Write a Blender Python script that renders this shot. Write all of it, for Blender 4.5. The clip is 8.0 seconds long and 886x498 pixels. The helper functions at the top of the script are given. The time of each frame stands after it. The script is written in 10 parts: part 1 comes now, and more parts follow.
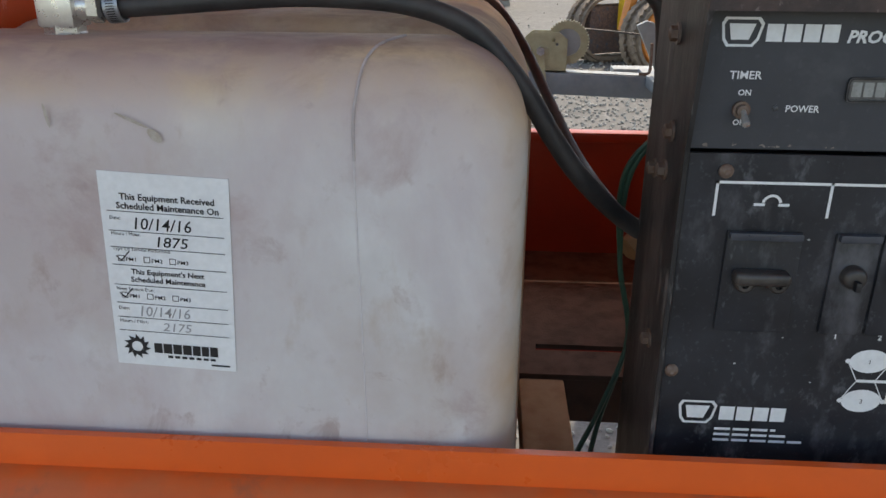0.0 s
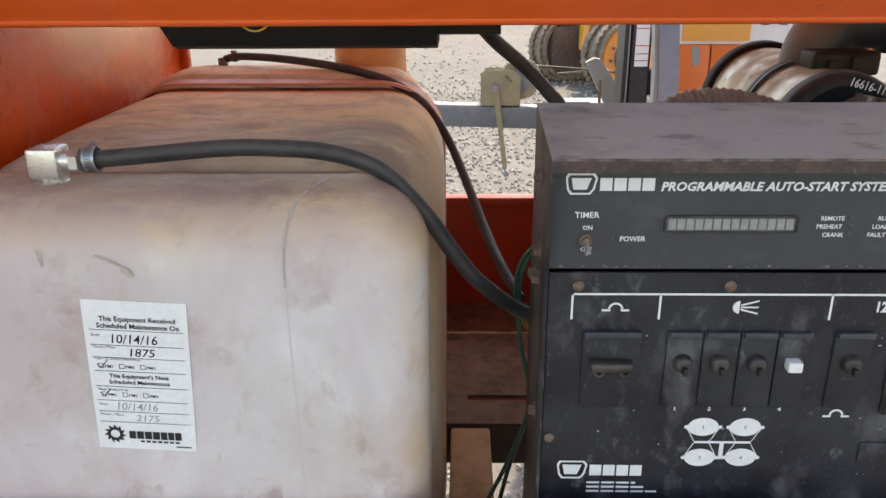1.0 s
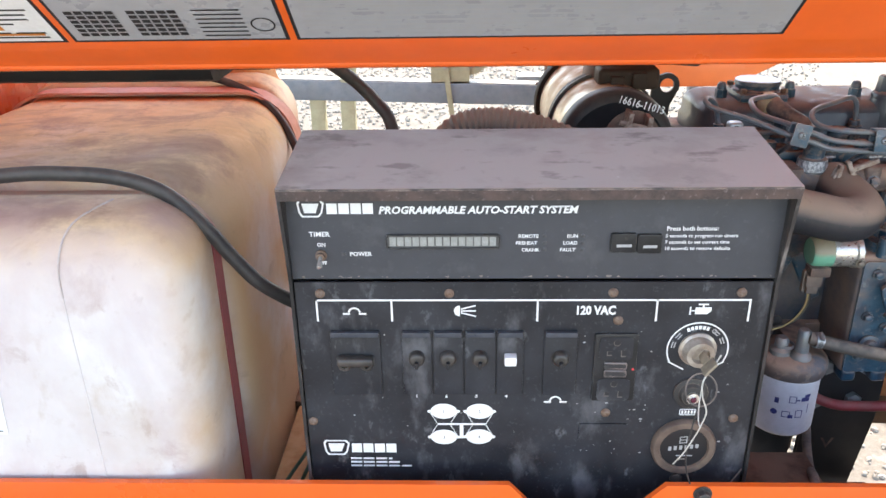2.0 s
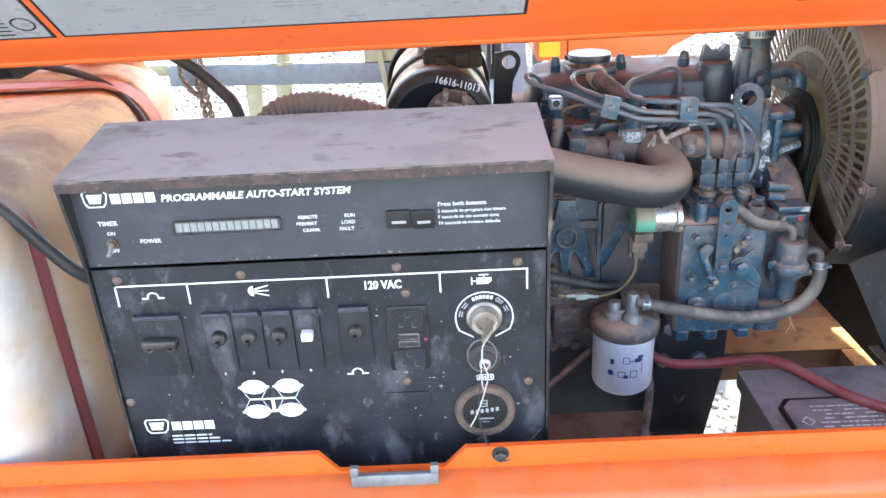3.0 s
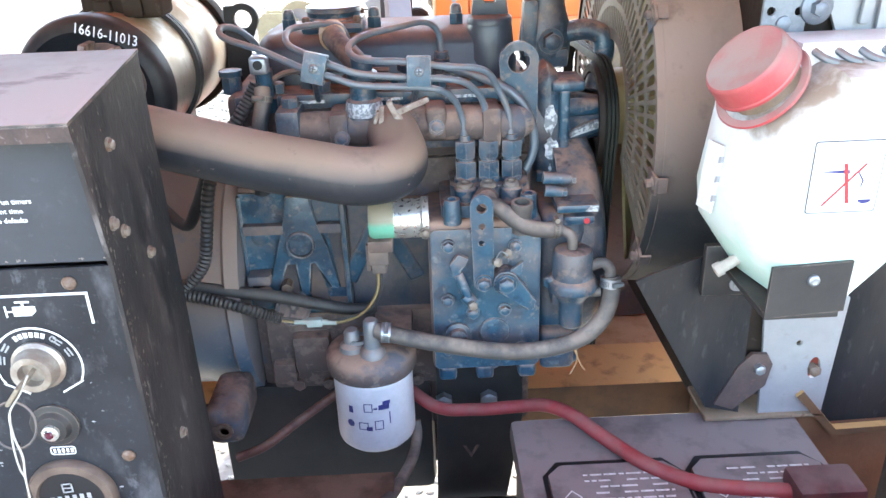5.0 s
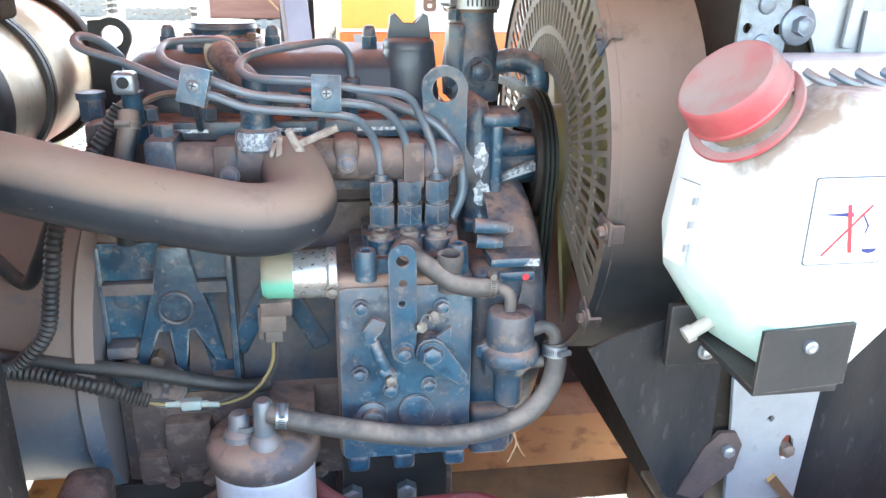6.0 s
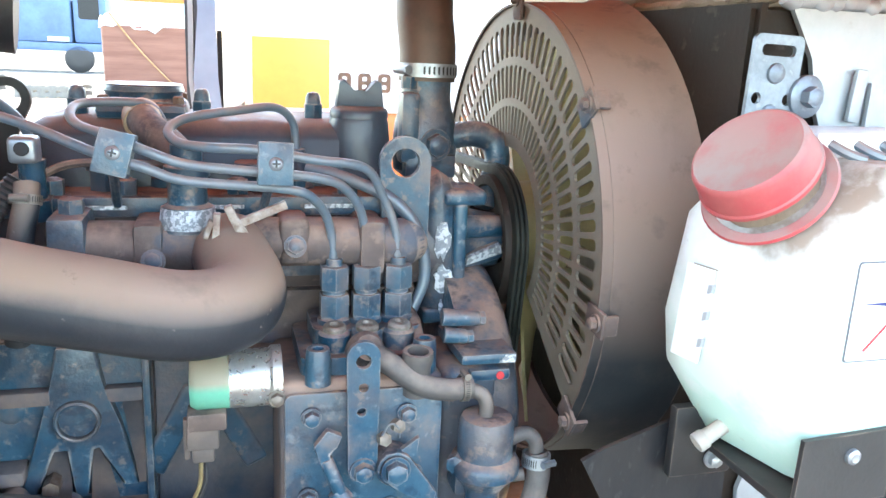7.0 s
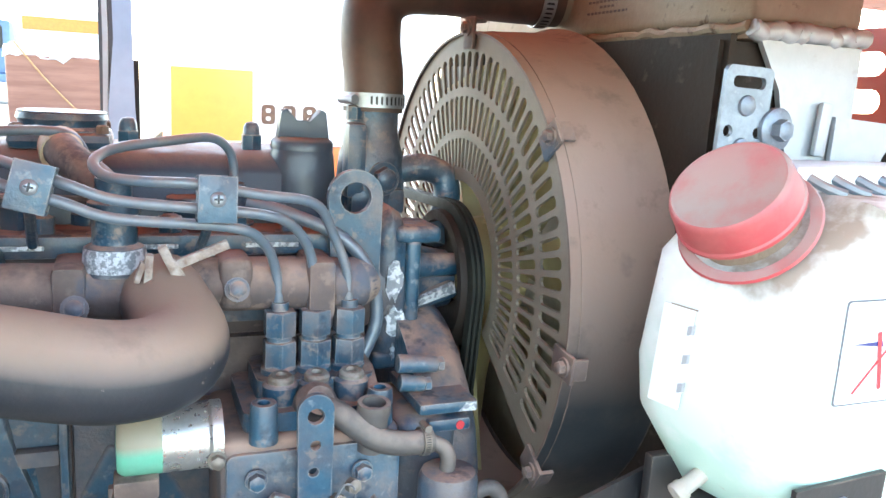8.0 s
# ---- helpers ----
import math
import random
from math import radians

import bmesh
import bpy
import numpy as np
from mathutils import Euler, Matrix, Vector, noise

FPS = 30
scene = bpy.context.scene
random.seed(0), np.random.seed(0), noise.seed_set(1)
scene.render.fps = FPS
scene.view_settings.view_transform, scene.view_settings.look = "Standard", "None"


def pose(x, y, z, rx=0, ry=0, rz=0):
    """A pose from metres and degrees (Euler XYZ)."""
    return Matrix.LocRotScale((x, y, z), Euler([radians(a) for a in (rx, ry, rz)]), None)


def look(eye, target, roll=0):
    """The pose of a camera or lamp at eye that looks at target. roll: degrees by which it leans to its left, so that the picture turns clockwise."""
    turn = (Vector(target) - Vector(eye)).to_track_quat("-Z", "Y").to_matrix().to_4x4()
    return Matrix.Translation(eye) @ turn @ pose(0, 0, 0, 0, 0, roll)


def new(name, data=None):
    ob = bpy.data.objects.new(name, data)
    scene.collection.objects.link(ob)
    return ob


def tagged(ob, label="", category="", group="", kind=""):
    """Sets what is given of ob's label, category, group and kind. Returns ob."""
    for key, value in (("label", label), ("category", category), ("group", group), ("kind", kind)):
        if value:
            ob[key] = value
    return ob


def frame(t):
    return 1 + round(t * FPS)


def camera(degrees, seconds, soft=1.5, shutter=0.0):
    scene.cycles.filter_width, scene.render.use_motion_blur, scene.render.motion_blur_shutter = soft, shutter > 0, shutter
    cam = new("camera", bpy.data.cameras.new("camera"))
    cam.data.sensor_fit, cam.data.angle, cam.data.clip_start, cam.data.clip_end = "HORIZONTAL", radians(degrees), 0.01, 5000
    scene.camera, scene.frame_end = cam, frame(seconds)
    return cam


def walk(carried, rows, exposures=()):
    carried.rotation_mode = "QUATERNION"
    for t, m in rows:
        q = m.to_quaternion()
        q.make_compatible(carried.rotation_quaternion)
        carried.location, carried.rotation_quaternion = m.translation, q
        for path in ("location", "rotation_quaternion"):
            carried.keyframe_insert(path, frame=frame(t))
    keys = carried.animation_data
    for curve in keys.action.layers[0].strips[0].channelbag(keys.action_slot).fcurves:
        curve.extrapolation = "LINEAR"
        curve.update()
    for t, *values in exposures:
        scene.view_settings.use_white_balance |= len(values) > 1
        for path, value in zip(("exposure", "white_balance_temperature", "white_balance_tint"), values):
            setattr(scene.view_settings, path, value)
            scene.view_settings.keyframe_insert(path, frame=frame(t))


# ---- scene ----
from mathutils.geometry import tessellate_polygon

cam = camera(59.2, 8.0)
PATH = [
    (0, (-0.003, 0.015, 1.248), (-0.112, 1.873, 0.516), 0.4),
    (0.5, (0.01, -0.027, 1.32), (-0.076, 1.832, 0.589), 0.2),
    (1, (0.051, -0.078, 1.362), (0.004, 1.793, 0.658), -0.4),
    (1.5, (0.154, -0.121, 1.406), (0.116, 1.725, 0.638), -0.7),
    (1.7, (0.212, -0.132, 1.424), (0.153, 1.709, 0.645), -0.8),
    (2.8, (0.411, -0.176, 1.446), (0.379, 1.639, 0.607), -2.2),
    (3, (0.465, -0.176, 1.446), (0.438, 1.636, 0.599), -3.0),
    (3.5, (0.632, -0.163, 1.456), (0.562, 1.64, 0.594), -4.6),
    (4, (0.692, -0.146, 1.455), (0.546, 1.656, 0.601), -4.7),
    (4.5, (0.703, -0.089, 1.425), (0.594, 1.72, 0.58), -4.2),
    (5, (0.752, 0.045, 1.335), (0.785, 1.861, 0.498), -2.1),
    (5.2, (0.757, 0.082, 1.311), (0.858, 1.898, 0.479), -1.0),
    (6.3, (0.739, 0.185, 1.276), (1.095, 2.052, 0.655), 1.5),
    (6.5, (0.733, 0.203, 1.27), (1.141, 2.073, 0.691), 2.1),
    (7, (0.718, 0.248, 1.261), (1.258, 2.111, 0.776), 2.6),
    (7.5, (0.712, 0.279, 1.257), (1.383, 2.117, 0.843), 3.2),
    (8, (0.707, 0.289, 1.256), (1.441, 2.108, 0.864), 3.3),
]
EXPOSURE = [(0, 1.48, 8050, 10), (0.5, 1.92, 8450, 11), (1.0, 2.15, 8800, 12), (1.5, 2.60, 8700, 13), (1.7, 2.78, 8600, 13), (3.0, 3.55, 7400, 9), (4.5, 3.85, 7500, 9), (6.5, 4.11, 7400, 5), (8.0, 4.05, 7450, 4)]
walk(cam, [(t, look(eye, target, roll)) for t, eye, target, roll in PATH], EXPOSURE)

# ---- light: sun high behind the machine, clear sky ----
world = bpy.data.worlds.new("sky")
scene.world = world
world.use_nodes = True
sky = world.node_tree.nodes.new("ShaderNodeTexSky")
sky.sky_type = "NISHITA"
sky.sun_disc = False
sky.sun_elevation = radians(58)
sky.sun_rotation = radians(20)
back = world.node_tree.nodes["Background"]
back.inputs["Strength"].default_value = 0.13
world.node_tree.links.new(sky.outputs["Color"], back.inputs["Color"])
sun = new("sun", bpy.data.lights.new("sun", "SUN"))
sun.data.energy = 1.6
sun.data.angle = radians(0.5)
sun.data.color = (1.0, 0.95, 0.88)
sun.matrix_world = look((0.34 * 5, 0.93 * 5, 1.6 * 5), (0, 0, 0))


# ---- materials ----
def material(name, base, rough=0.5, metal=0.0, other=None, scale=6.0, amount=0.5, dust=None, dusty=0.0, specks=None, speck=0.0,
             bump=0.0, grain=200.0, coat=0.0, glass=0.0, sharp=0.12, stretch=(1, 1, 1), gloss=0.5, lie=(-0.2, 0.75), cover=(0.36, 0.58)):
    """A surface: base colour, broad patches of another, fine specks, dust lying on what faces up, and fine relief."""
    m = bpy.data.materials.new(name)
    m.use_nodes = True
    n, link = m.node_tree.nodes, m.node_tree.links.new
    b = n["Principled BSDF"]
    coord = n.new("ShaderNodeTexCoord")
    place = n.new("ShaderNodeMapping")
    place.inputs["Scale"].default_value = stretch
    link(coord.outputs["Object"], place.inputs["Vector"])

    def wave(size, low, high, detail=6.0, rough_=0.6):
        t = n.new("ShaderNodeTexNoise")
        t.inputs["Scale"].default_value, t.inputs["Detail"].default_value, t.inputs["Roughness"].default_value = size, detail, rough_
        link(place.outputs["Vector"], t.inputs["Vector"])
        r = n.new("ShaderNodeMapRange")
        r.inputs["From Min"].default_value, r.inputs["From Max"].default_value = low, high
        link(t.outputs["Fac"], r.inputs["Value"])
        return t, r

    def mix(factor, a, c):
        x = n.new("ShaderNodeMix")
        x.data_type = "RGBA"
        if isinstance(factor, float):
            x.inputs["Factor"].default_value = factor
        else:
            link(factor, x.inputs["Factor"])
        for socket, v in ((x.inputs[6], a), (x.inputs[7], c)):
            if isinstance(v, tuple):
                socket.default_value = (*v, 1)
            else:
                link(v, socket)
        return x.outputs[2]

    def times(a, k):
        x = n.new("ShaderNodeMath")
        x.operation = "MULTIPLY"
        link(a, x.inputs[0])
        if isinstance(k, float):
            x.inputs[1].default_value = k
        else:
            link(k, x.inputs[1])
        return x.outputs[0]

    colour = base
    if other:
        _, r = wave(scale, 0.5 - sharp, 0.5 + sharp)
        colour = mix(times(r.outputs[0], float(amount)), colour, other)
    if specks:
        _, r = wave(grain * 0.4, 0.60, 0.68)
        colour = mix(times(r.outputs[0], float(speck)), colour, specks)
    tone, r = wave(scale * 7, 0.3, 0.7)
    shade = n.new("ShaderNodeHueSaturation")
    link(times(r.outputs[0], 0.22), shade.inputs["Fac"])
    shade.inputs["Value"].default_value = 0.55
    if isinstance(colour, tuple):
        shade.inputs["Color"].default_value = (*colour, 1)
    else:
        link(colour, shade.inputs["Color"])
    colour = shade.outputs["Color"]
    rough_out = None
    if dust:
        g = n.new("ShaderNodeNewGeometry")
        s = n.new("ShaderNodeSeparateXYZ")
        link(g.outputs["Normal"], s.inputs[0])
        up = n.new("ShaderNodeMapRange")
        up.inputs["From Min"].default_value, up.inputs["From Max"].default_value = lie
        link(s.outputs["Z"], up.inputs["Value"])
        _, r = wave(32.0, *cover)
        f = times(times(up.outputs[0], r.outputs[0]), float(dusty))
        colour = mix(f, colour, dust)
        rr = n.new("ShaderNodeMapRange")
        rr.inputs["To Min"].default_value, rr.inputs["To Max"].default_value = rough, 0.9
        link(f, rr.inputs["Value"])
        rough_out = rr.outputs[0]
    link(colour, b.inputs["Base Color"])
    if rough_out:
        link(rough_out, b.inputs["Roughness"])
    else:
        _, r = wave(scale * 4, 0.3, 0.7)
        r.inputs["To Min"].default_value, r.inputs["To Max"].default_value = max(0.02, rough - 0.08), min(1, rough + 0.1)
        link(r.outputs[0], b.inputs["Roughness"])
    b.inputs["Metallic"].default_value = metal
    b.inputs["Specular IOR Level"].default_value = gloss
    b.inputs["Coat Weight"].default_value = coat
    b.inputs["Coat Roughness"].default_value = 0.15
    if glass:
        b.inputs["Transmission Weight"].default_value = glass
    if bump:
        t, r = wave(grain, 0.0, 1.0, 4.0)
        k = n.new("ShaderNodeBump")
        k.inputs["Strength"].default_value, k.inputs["Distance"].default_value = bump, 0.002
        link(t.outputs["Fac"], k.inputs["Height"])
        link(k.outputs["Normal"], b.inputs["Normal"])
    return m


DUST = (0.34, 0.215, 0.165)
ORANGE = material("orange_paint", (0.86, 0.130, 0.018), 0.32, other=(0.74, 0.10, 0.014), scale=3, amount=0.6, coat=0.35, bump=0.03, grain=900)
ORANGE_DIRTY = material("orange_paint_dusty", (0.70, 0.11, 0.012), 0.42, other=(0.45, 0.10, 0.03), scale=7, amount=0.5, coat=0.2, dust=(0.45, 0.16, 0.06), dusty=0.3, bump=0.05, grain=500)
# Darker copy of the body orange, with the enclosure's shade in its colour.
ORANGE_INNER = material("shaded_inner_orange", (0.56, 0.066, 0.009), 0.26, other=(0.36, 0.036, 0.007), scale=3.5, amount=0.8, coat=0.12, bump=0.03, grain=700, gloss=0.3)
# Orange panel paint, yellowed to stand in for its overexposure.
PANEL_OVERBRIGHT = material("overexposed_orange_paint", (0.80, 0.37, 0.08), 0.45, other=(0.74, 0.32, 0.07), scale=3, amount=0.5)
CABINET_ORANGE = material("bright_orange_cabinet_paint", (0.74, 0.165, 0.035), 0.4, other=(0.66, 0.14, 0.03), scale=2, amount=0.6)
# Body orange in shadow: the shade is put into this red base.
SHADED_ORANGE = material("shaded_orange_paint", (0.42, 0.034, 0.010), 0.4, other=(0.30, 0.028, 0.010), scale=5, amount=0.6, bump=0.05, grain=300)
RUST_DECK = material("rusty_deck_steel", (0.060, 0.032, 0.022), 0.8, other=(0.115, 0.060, 0.038), scale=14, amount=0.8, dust=(0.25, 0.15, 0.11), dusty=0.5, bump=0.3, grain=250)
TAN_STEEL = material("tan_dusty_steel", (0.42, 0.24, 0.11), 0.75, other=(0.30, 0.13, 0.05), scale=20, amount=0.7, dust=(0.5, 0.34, 0.2), dusty=0.6, bump=0.2, grain=250)
# Dark base paints the rail front's shade; the dust colour keeps its top bright.
ORANGE_RUST = material("rusty_orange_shaded_sides", (0.15, 0.075, 0.035), 0.75, other=(0.07, 0.04, 0.025), scale=22, amount=0.8, dust=(0.58, 0.34, 0.14), dusty=1.1, lie=(0.3, 0.9), cover=(0.2, 0.5), bump=0.2, grain=250)
BOX_BLACK = material("black_powder_coat", (0.022, 0.023, 0.027), 0.42, other=(0.045, 0.043, 0.045), scale=9, amount=0.6, specks=(0.3, 0.29, 0.28), speck=0.15, dust=(0.36, 0.33, 0.325), dusty=1.0, lie=(0.2, 0.95), cover=(0.0, 0.4), bump=0.18, grain=900)
BOX_SIDE = material("scratched_black_side", (0.017, 0.017, 0.019), 0.45, other=(0.05, 0.043, 0.042), scale=14, amount=0.8, specks=(0.30, 0.28, 0.27), speck=0.25, bump=0.2, grain=500, stretch=(1, 1, 0.3), gloss=0.35)
BOX_LIP = material("rust_edged_black_lip", (0.10, 0.066, 0.060), 0.6, other=(0.035, 0.03, 0.032), scale=45, amount=0.7, specks=(0.36, 0.30, 0.28), speck=0.35, bump=0.3, grain=500)
PANEL_BLACK = material("scuffed_black_panel", (0.011, 0.012, 0.016), 0.36, other=(0.038, 0.041, 0.050), scale=16, amount=0.7, specks=(0.22, 0.24, 0.27), speck=0.12, bump=0.06, grain=700, sharp=0.2, gloss=0.36)
FASCIA = material("dark_grey_overlay", (0.052, 0.054, 0.062), 0.5, other=(0.074, 0.074, 0.082), scale=8, amount=0.6, specks=(0.14, 0.14, 0.145), speck=0.15, bump=0.04, grain=500, gloss=0.28)
BLACK_PLASTIC = material("black_plastic", (0.010, 0.011, 0.013), 0.38, other=(0.032, 0.031, 0.034), scale=30, amount=0.6, specks=(0.15, 0.14, 0.135), speck=0.15, bump=0.05, grain=500, gloss=0.35)
BLACK_RUBBER = material("black_rubber", (0.018, 0.018, 0.02), 0.5, other=(0.06, 0.055, 0.055), scale=30, amount=0.6, dust=(0.14, 0.115, 0.10), dusty=0.4, bump=0.1, grain=300)
DUSTY_RUBBER = material("dusty_rubber", (0.016, 0.019, 0.026), 0.5, other=(0.04, 0.04, 0.046), scale=14, amount=0.5, dust=(0.29, 0.205, 0.168), dusty=1.0, bump=0.12, grain=220, lie=(0.0, 0.6), cover=(0.05, 0.40))
GREY_HOSE = material("grey_dusty_hose", (0.066, 0.062, 0.064), 0.6, other=(0.12, 0.095, 0.082), scale=30, amount=0.6, dust=(0.30, 0.235, 0.20), dusty=0.8, bump=0.1, grain=400)
WHITE_PRINT = material("white_print", (0.78, 0.79, 0.80), 0.5, other=(0.6, 0.6, 0.6), scale=40, amount=0.3)
GREY_PRINT = material("grey_print", (0.36, 0.36, 0.37), 0.5)
INK = material("black_ink", (0.012, 0.012, 0.015), 0.5)
PAPER = material("white_sticker_vinyl", (0.80, 0.81, 0.82), 0.4, other=(0.72, 0.72, 0.73), scale=30, amount=0.4, coat=0.2)
TANK = material("milky_polyethylene", (0.70, 0.69, 0.695), 0.40, other=(0.60, 0.58, 0.575), scale=5, amount=0.5, specks=(0.30, 0.23, 0.18), speck=0.2, dust=(0.74, 0.53, 0.28), dusty=1.1, bump=0.12, grain=90, sharp=0.25, lie=(0.0, 0.7), cover=(0.08, 0.42), gloss=0.35)
STAIN = material("brown_oil_stain", (0.40, 0.33, 0.27), 0.5, other=(0.50, 0.44, 0.39), scale=160, amount=0.9)
SEAM = material("dirt_filled_seam", (0.42, 0.36, 0.35), 0.6, other=(0.60, 0.56, 0.55), scale=40, amount=0.9)
STRAP_SALMON = material("salmon_dusty_strap", (0.66, 0.25, 0.16), 0.6, other=(0.42, 0.17, 0.11), scale=20, amount=0.6, bump=0.1)
STRAP_RED = material("red_tank_strap", (0.42, 0.10, 0.105), 0.6, other=(0.24, 0.09, 0.10), scale=15, amount=0.6, dust=(0.46, 0.36, 0.29), dusty=1.3, lie=(0.25, 0.7), cover=(0.1, 0.4), bump=0.1)
GALV = material("galvanised_steel", (0.40, 0.43, 0.46), 0.38, 0.7, other=(0.27, 0.29, 0.32), scale=40, amount=0.8, bump=0.08, grain=300)
GALV_DARK = material("weathered_galvanised_plate", (0.23, 0.26, 0.30), 0.42, 0.5, other=(0.15, 0.17, 0.20), scale=60, amount=0.8, specks=(0.45, 0.46, 0.48), speck=0.3, bump=0.15, grain=300)
DULL_STEEL = material("dull_dusty_steel", (0.26, 0.235, 0.21), 0.45, 0.5, other=(0.15, 0.125, 0.105), scale=60, amount=0.8, dust=(0.3, 0.22, 0.17), dusty=0.6, bump=0.1, grain=400)
CHROME = material("bright_plated_steel", (0.72, 0.71, 0.68), 0.30, 0.75, other=(0.48, 0.46, 0.43), scale=60, amount=0.5, bump=0.05, grain=300)
CLAMP_RUST = material("rust_browned_clamp_steel", (0.40, 0.34, 0.30), 0.55, 0.3, other=(0.16, 0.09, 0.065), scale=120, amount=0.9, dust=(0.42, 0.34, 0.29), dusty=0.6, bump=0.4, grain=500)
SIDE_BOLT = material("stained_plated_bolt", (0.30, 0.27, 0.24), 0.5, 0.4, other=(0.20, 0.13, 0.09), scale=140, amount=0.8, bump=0.2, grain=700)
HOUSING = material("dusty_blue_housing_paint", (0.05, 0.10, 0.16), 0.34, other=(0.10, 0.14, 0.18), scale=6, amount=0.7, specks=(0.3, 0.27, 0.25), speck=0.3, dust=(0.255, 0.185, 0.155), dusty=1.1, bump=0.15, grain=200, lie=(-0.35, 0.30), cover=(0.10, 0.42))
# Darker copy of the engine blue, with the recess's shade in its colour.
SHADED_BLUE = material("shaded_engine_blue", (0.012, 0.040, 0.070), 0.4, other=(0.06, 0.055, 0.055), scale=30, amount=0.7, dust=DUST, dusty=1.0, bump=0.3, grain=240)
PLATE_BROWN = material("purple_brown_rusty_plate", (0.105, 0.070, 0.064), 0.6, 0.1, other=(0.06, 0.045, 0.046), scale=30, amount=0.8, specks=(0.22, 0.12, 0.09), speck=0.4, bump=0.25, grain=300)
RUSTY_BOLT = material("rusty_bolt", (0.20, 0.15, 0.125), 0.6, 0.4, other=(0.15, 0.08, 0.05), scale=120, amount=0.8, bump=0.2, grain=800)
BLUE = material("engine_blue_paint", (0.014, 0.058, 0.100), 0.30, other=(0.032, 0.088, 0.138), scale=24, amount=0.8, specks=(0.40, 0.43, 0.46), speck=0.3, dust=DUST, dusty=1.1, bump=0.35, grain=180, sharp=0.12, lie=(0.05, 0.8))
BLUE_CLEAN = material("engine_blue_bare", (0.020, 0.070, 0.116), 0.28, other=(0.048, 0.118, 0.168), scale=40, amount=0.7, specks=(0.40, 0.43, 0.46), speck=0.3, dust=DUST, dusty=1.0, bump=0.25, grain=240, lie=(0.05, 0.75))
BLUE_GREY = material("dusty_steel_pipe", (0.12, 0.165, 0.21), 0.28, 0.2, other=(0.20, 0.20, 0.20), scale=60, amount=0.5, dust=DUST, dusty=0.6)
BROWN_CAST = material("dust_covered_casting", (0.105, 0.072, 0.062), 0.75, other=(0.045, 0.045, 0.055), scale=20, amount=0.6, dust=DUST, dusty=0.9, bump=0.2, grain=300)
CHIPPED = material("chipped_bare_aluminium", (0.72, 0.74, 0.77), 0.42, 0.4, other=(0.16, 0.19, 0.22), scale=240, amount=0.75, dust=DUST, dusty=0.35, bump=1.0, grain=330, sharp=0.03)
BLACK_STEEL = material("black_painted_steel", (0.016, 0.017, 0.019), 0.5, other=(0.036, 0.035, 0.036), scale=15, amount=0.6, dust=(0.14, 0.105, 0.09), dusty=0.25, bump=0.1, grain=300)
BROWN_BLACK = material("brown_black_dusty_steel", (0.016, 0.012, 0.010), 0.6, other=(0.045, 0.029, 0.022), scale=9, amount=0.7, specks=(0.10, 0.075, 0.065), speck=0.4, bump=0.2, grain=200, gloss=0.2)
CORE_OLIVE = material("dusty_radiator_core", (0.19, 0.155, 0.09), 0.75, other=(0.11, 0.09, 0.055), scale=14, amount=0.7, bump=0.4, grain=500, stretch=(1, 1, 0.2))
SLATE_STEEL = material("dusty_slate_steel", (0.013, 0.015, 0.019), 0.5, other=(0.036, 0.035, 0.036), scale=10, amount=0.7, specks=(0.16, 0.15, 0.15), speck=0.16, dust=(0.2, 0.15, 0.12), dusty=0.35, bump=0.1, grain=300, stretch=(1, 1, 0.35), gloss=0.25)
FILTER_WHITE = material("white_filter_paint", (0.66, 0.67, 0.74), 0.4, other=(0.50, 0.49, 0.52), scale=25, amount=0.6, dust=DUST, dusty=0.4, sharp=0.2)
ROCKER = material("dusty_dark_blue_cover", (0.032, 0.050, 0.076), 0.33, other=(0.064, 0.066, 0.074), scale=12, amount=0.6, dust=(0.23, 0.155, 0.125), dusty=0.85, bump=0.15, grain=220, lie=(0.45, 0.95), cover=(0.28, 0.55))
BLUE_PRINT = material("blue_print", (0.03, 0.035, 0.16), 0.5)
RED_RUBBER = material("red_cable_rubber", (0.36, 0.030, 0.042), 0.5, other=(0.20, 0.05, 0.05), scale=40, amount=0.6, dust=(0.3, 0.16, 0.14), dusty=0.5)
SHROUD = material("dusty_fan_shroud_plastic", (0.013, 0.016, 0.020), 0.5, other=(0.034, 0.034, 0.036), scale=12, amount=0.6, dust=(0.30, 0.20, 0.16), dusty=1.05, bump=0.08, grain=300, lie=(-0.28, 0.45), cover=(0.05, 0.42))
GUARD = material("dusty_guard_steel", (0.135, 0.112, 0.088), 0.6, other=(0.20, 0.165, 0.128), scale=15, amount=0.7, dust=(0.30, 0.235, 0.175), dusty=0.5, bump=0.1, grain=500)
ALU = material("weathered_aluminium", (0.38, 0.40, 0.42), 0.45, 0.4, other=(0.42, 0.43, 0.45), scale=14, amount=0.7, specks=(0.3, 0.27, 0.24), speck=0.4, bump=0.15, grain=200)
ALU_TAN = material("dust_stained_aluminium", (0.27, 0.195, 0.135), 0.6, 0.2, other=(0.36, 0.30, 0.23), scale=16, amount=0.7, specks=(0.10, 0.06, 0.04), speck=0.9, dust=(0.35, 0.25, 0.17), dusty=0.5, bump=0.3, grain=160)
SPLICE_GREY = material("cloudy_splice_plastic", (0.30, 0.42, 0.40), 0.4, other=(0.40, 0.42, 0.40), scale=60, amount=0.6, dust=DUST, dusty=0.6)
RED_CAP = material("dusty_red_plastic", (0.45, 0.052, 0.062), 0.45, other=(0.40, 0.13, 0.12), scale=40, amount=0.5, dust=(0.34, 0.26, 0.235), dusty=1.0, lie=(0.1, 0.8), cover=(0.15, 0.55))
RED_PRINT = material("red_print", (0.6, 0.04, 0.05), 0.5)
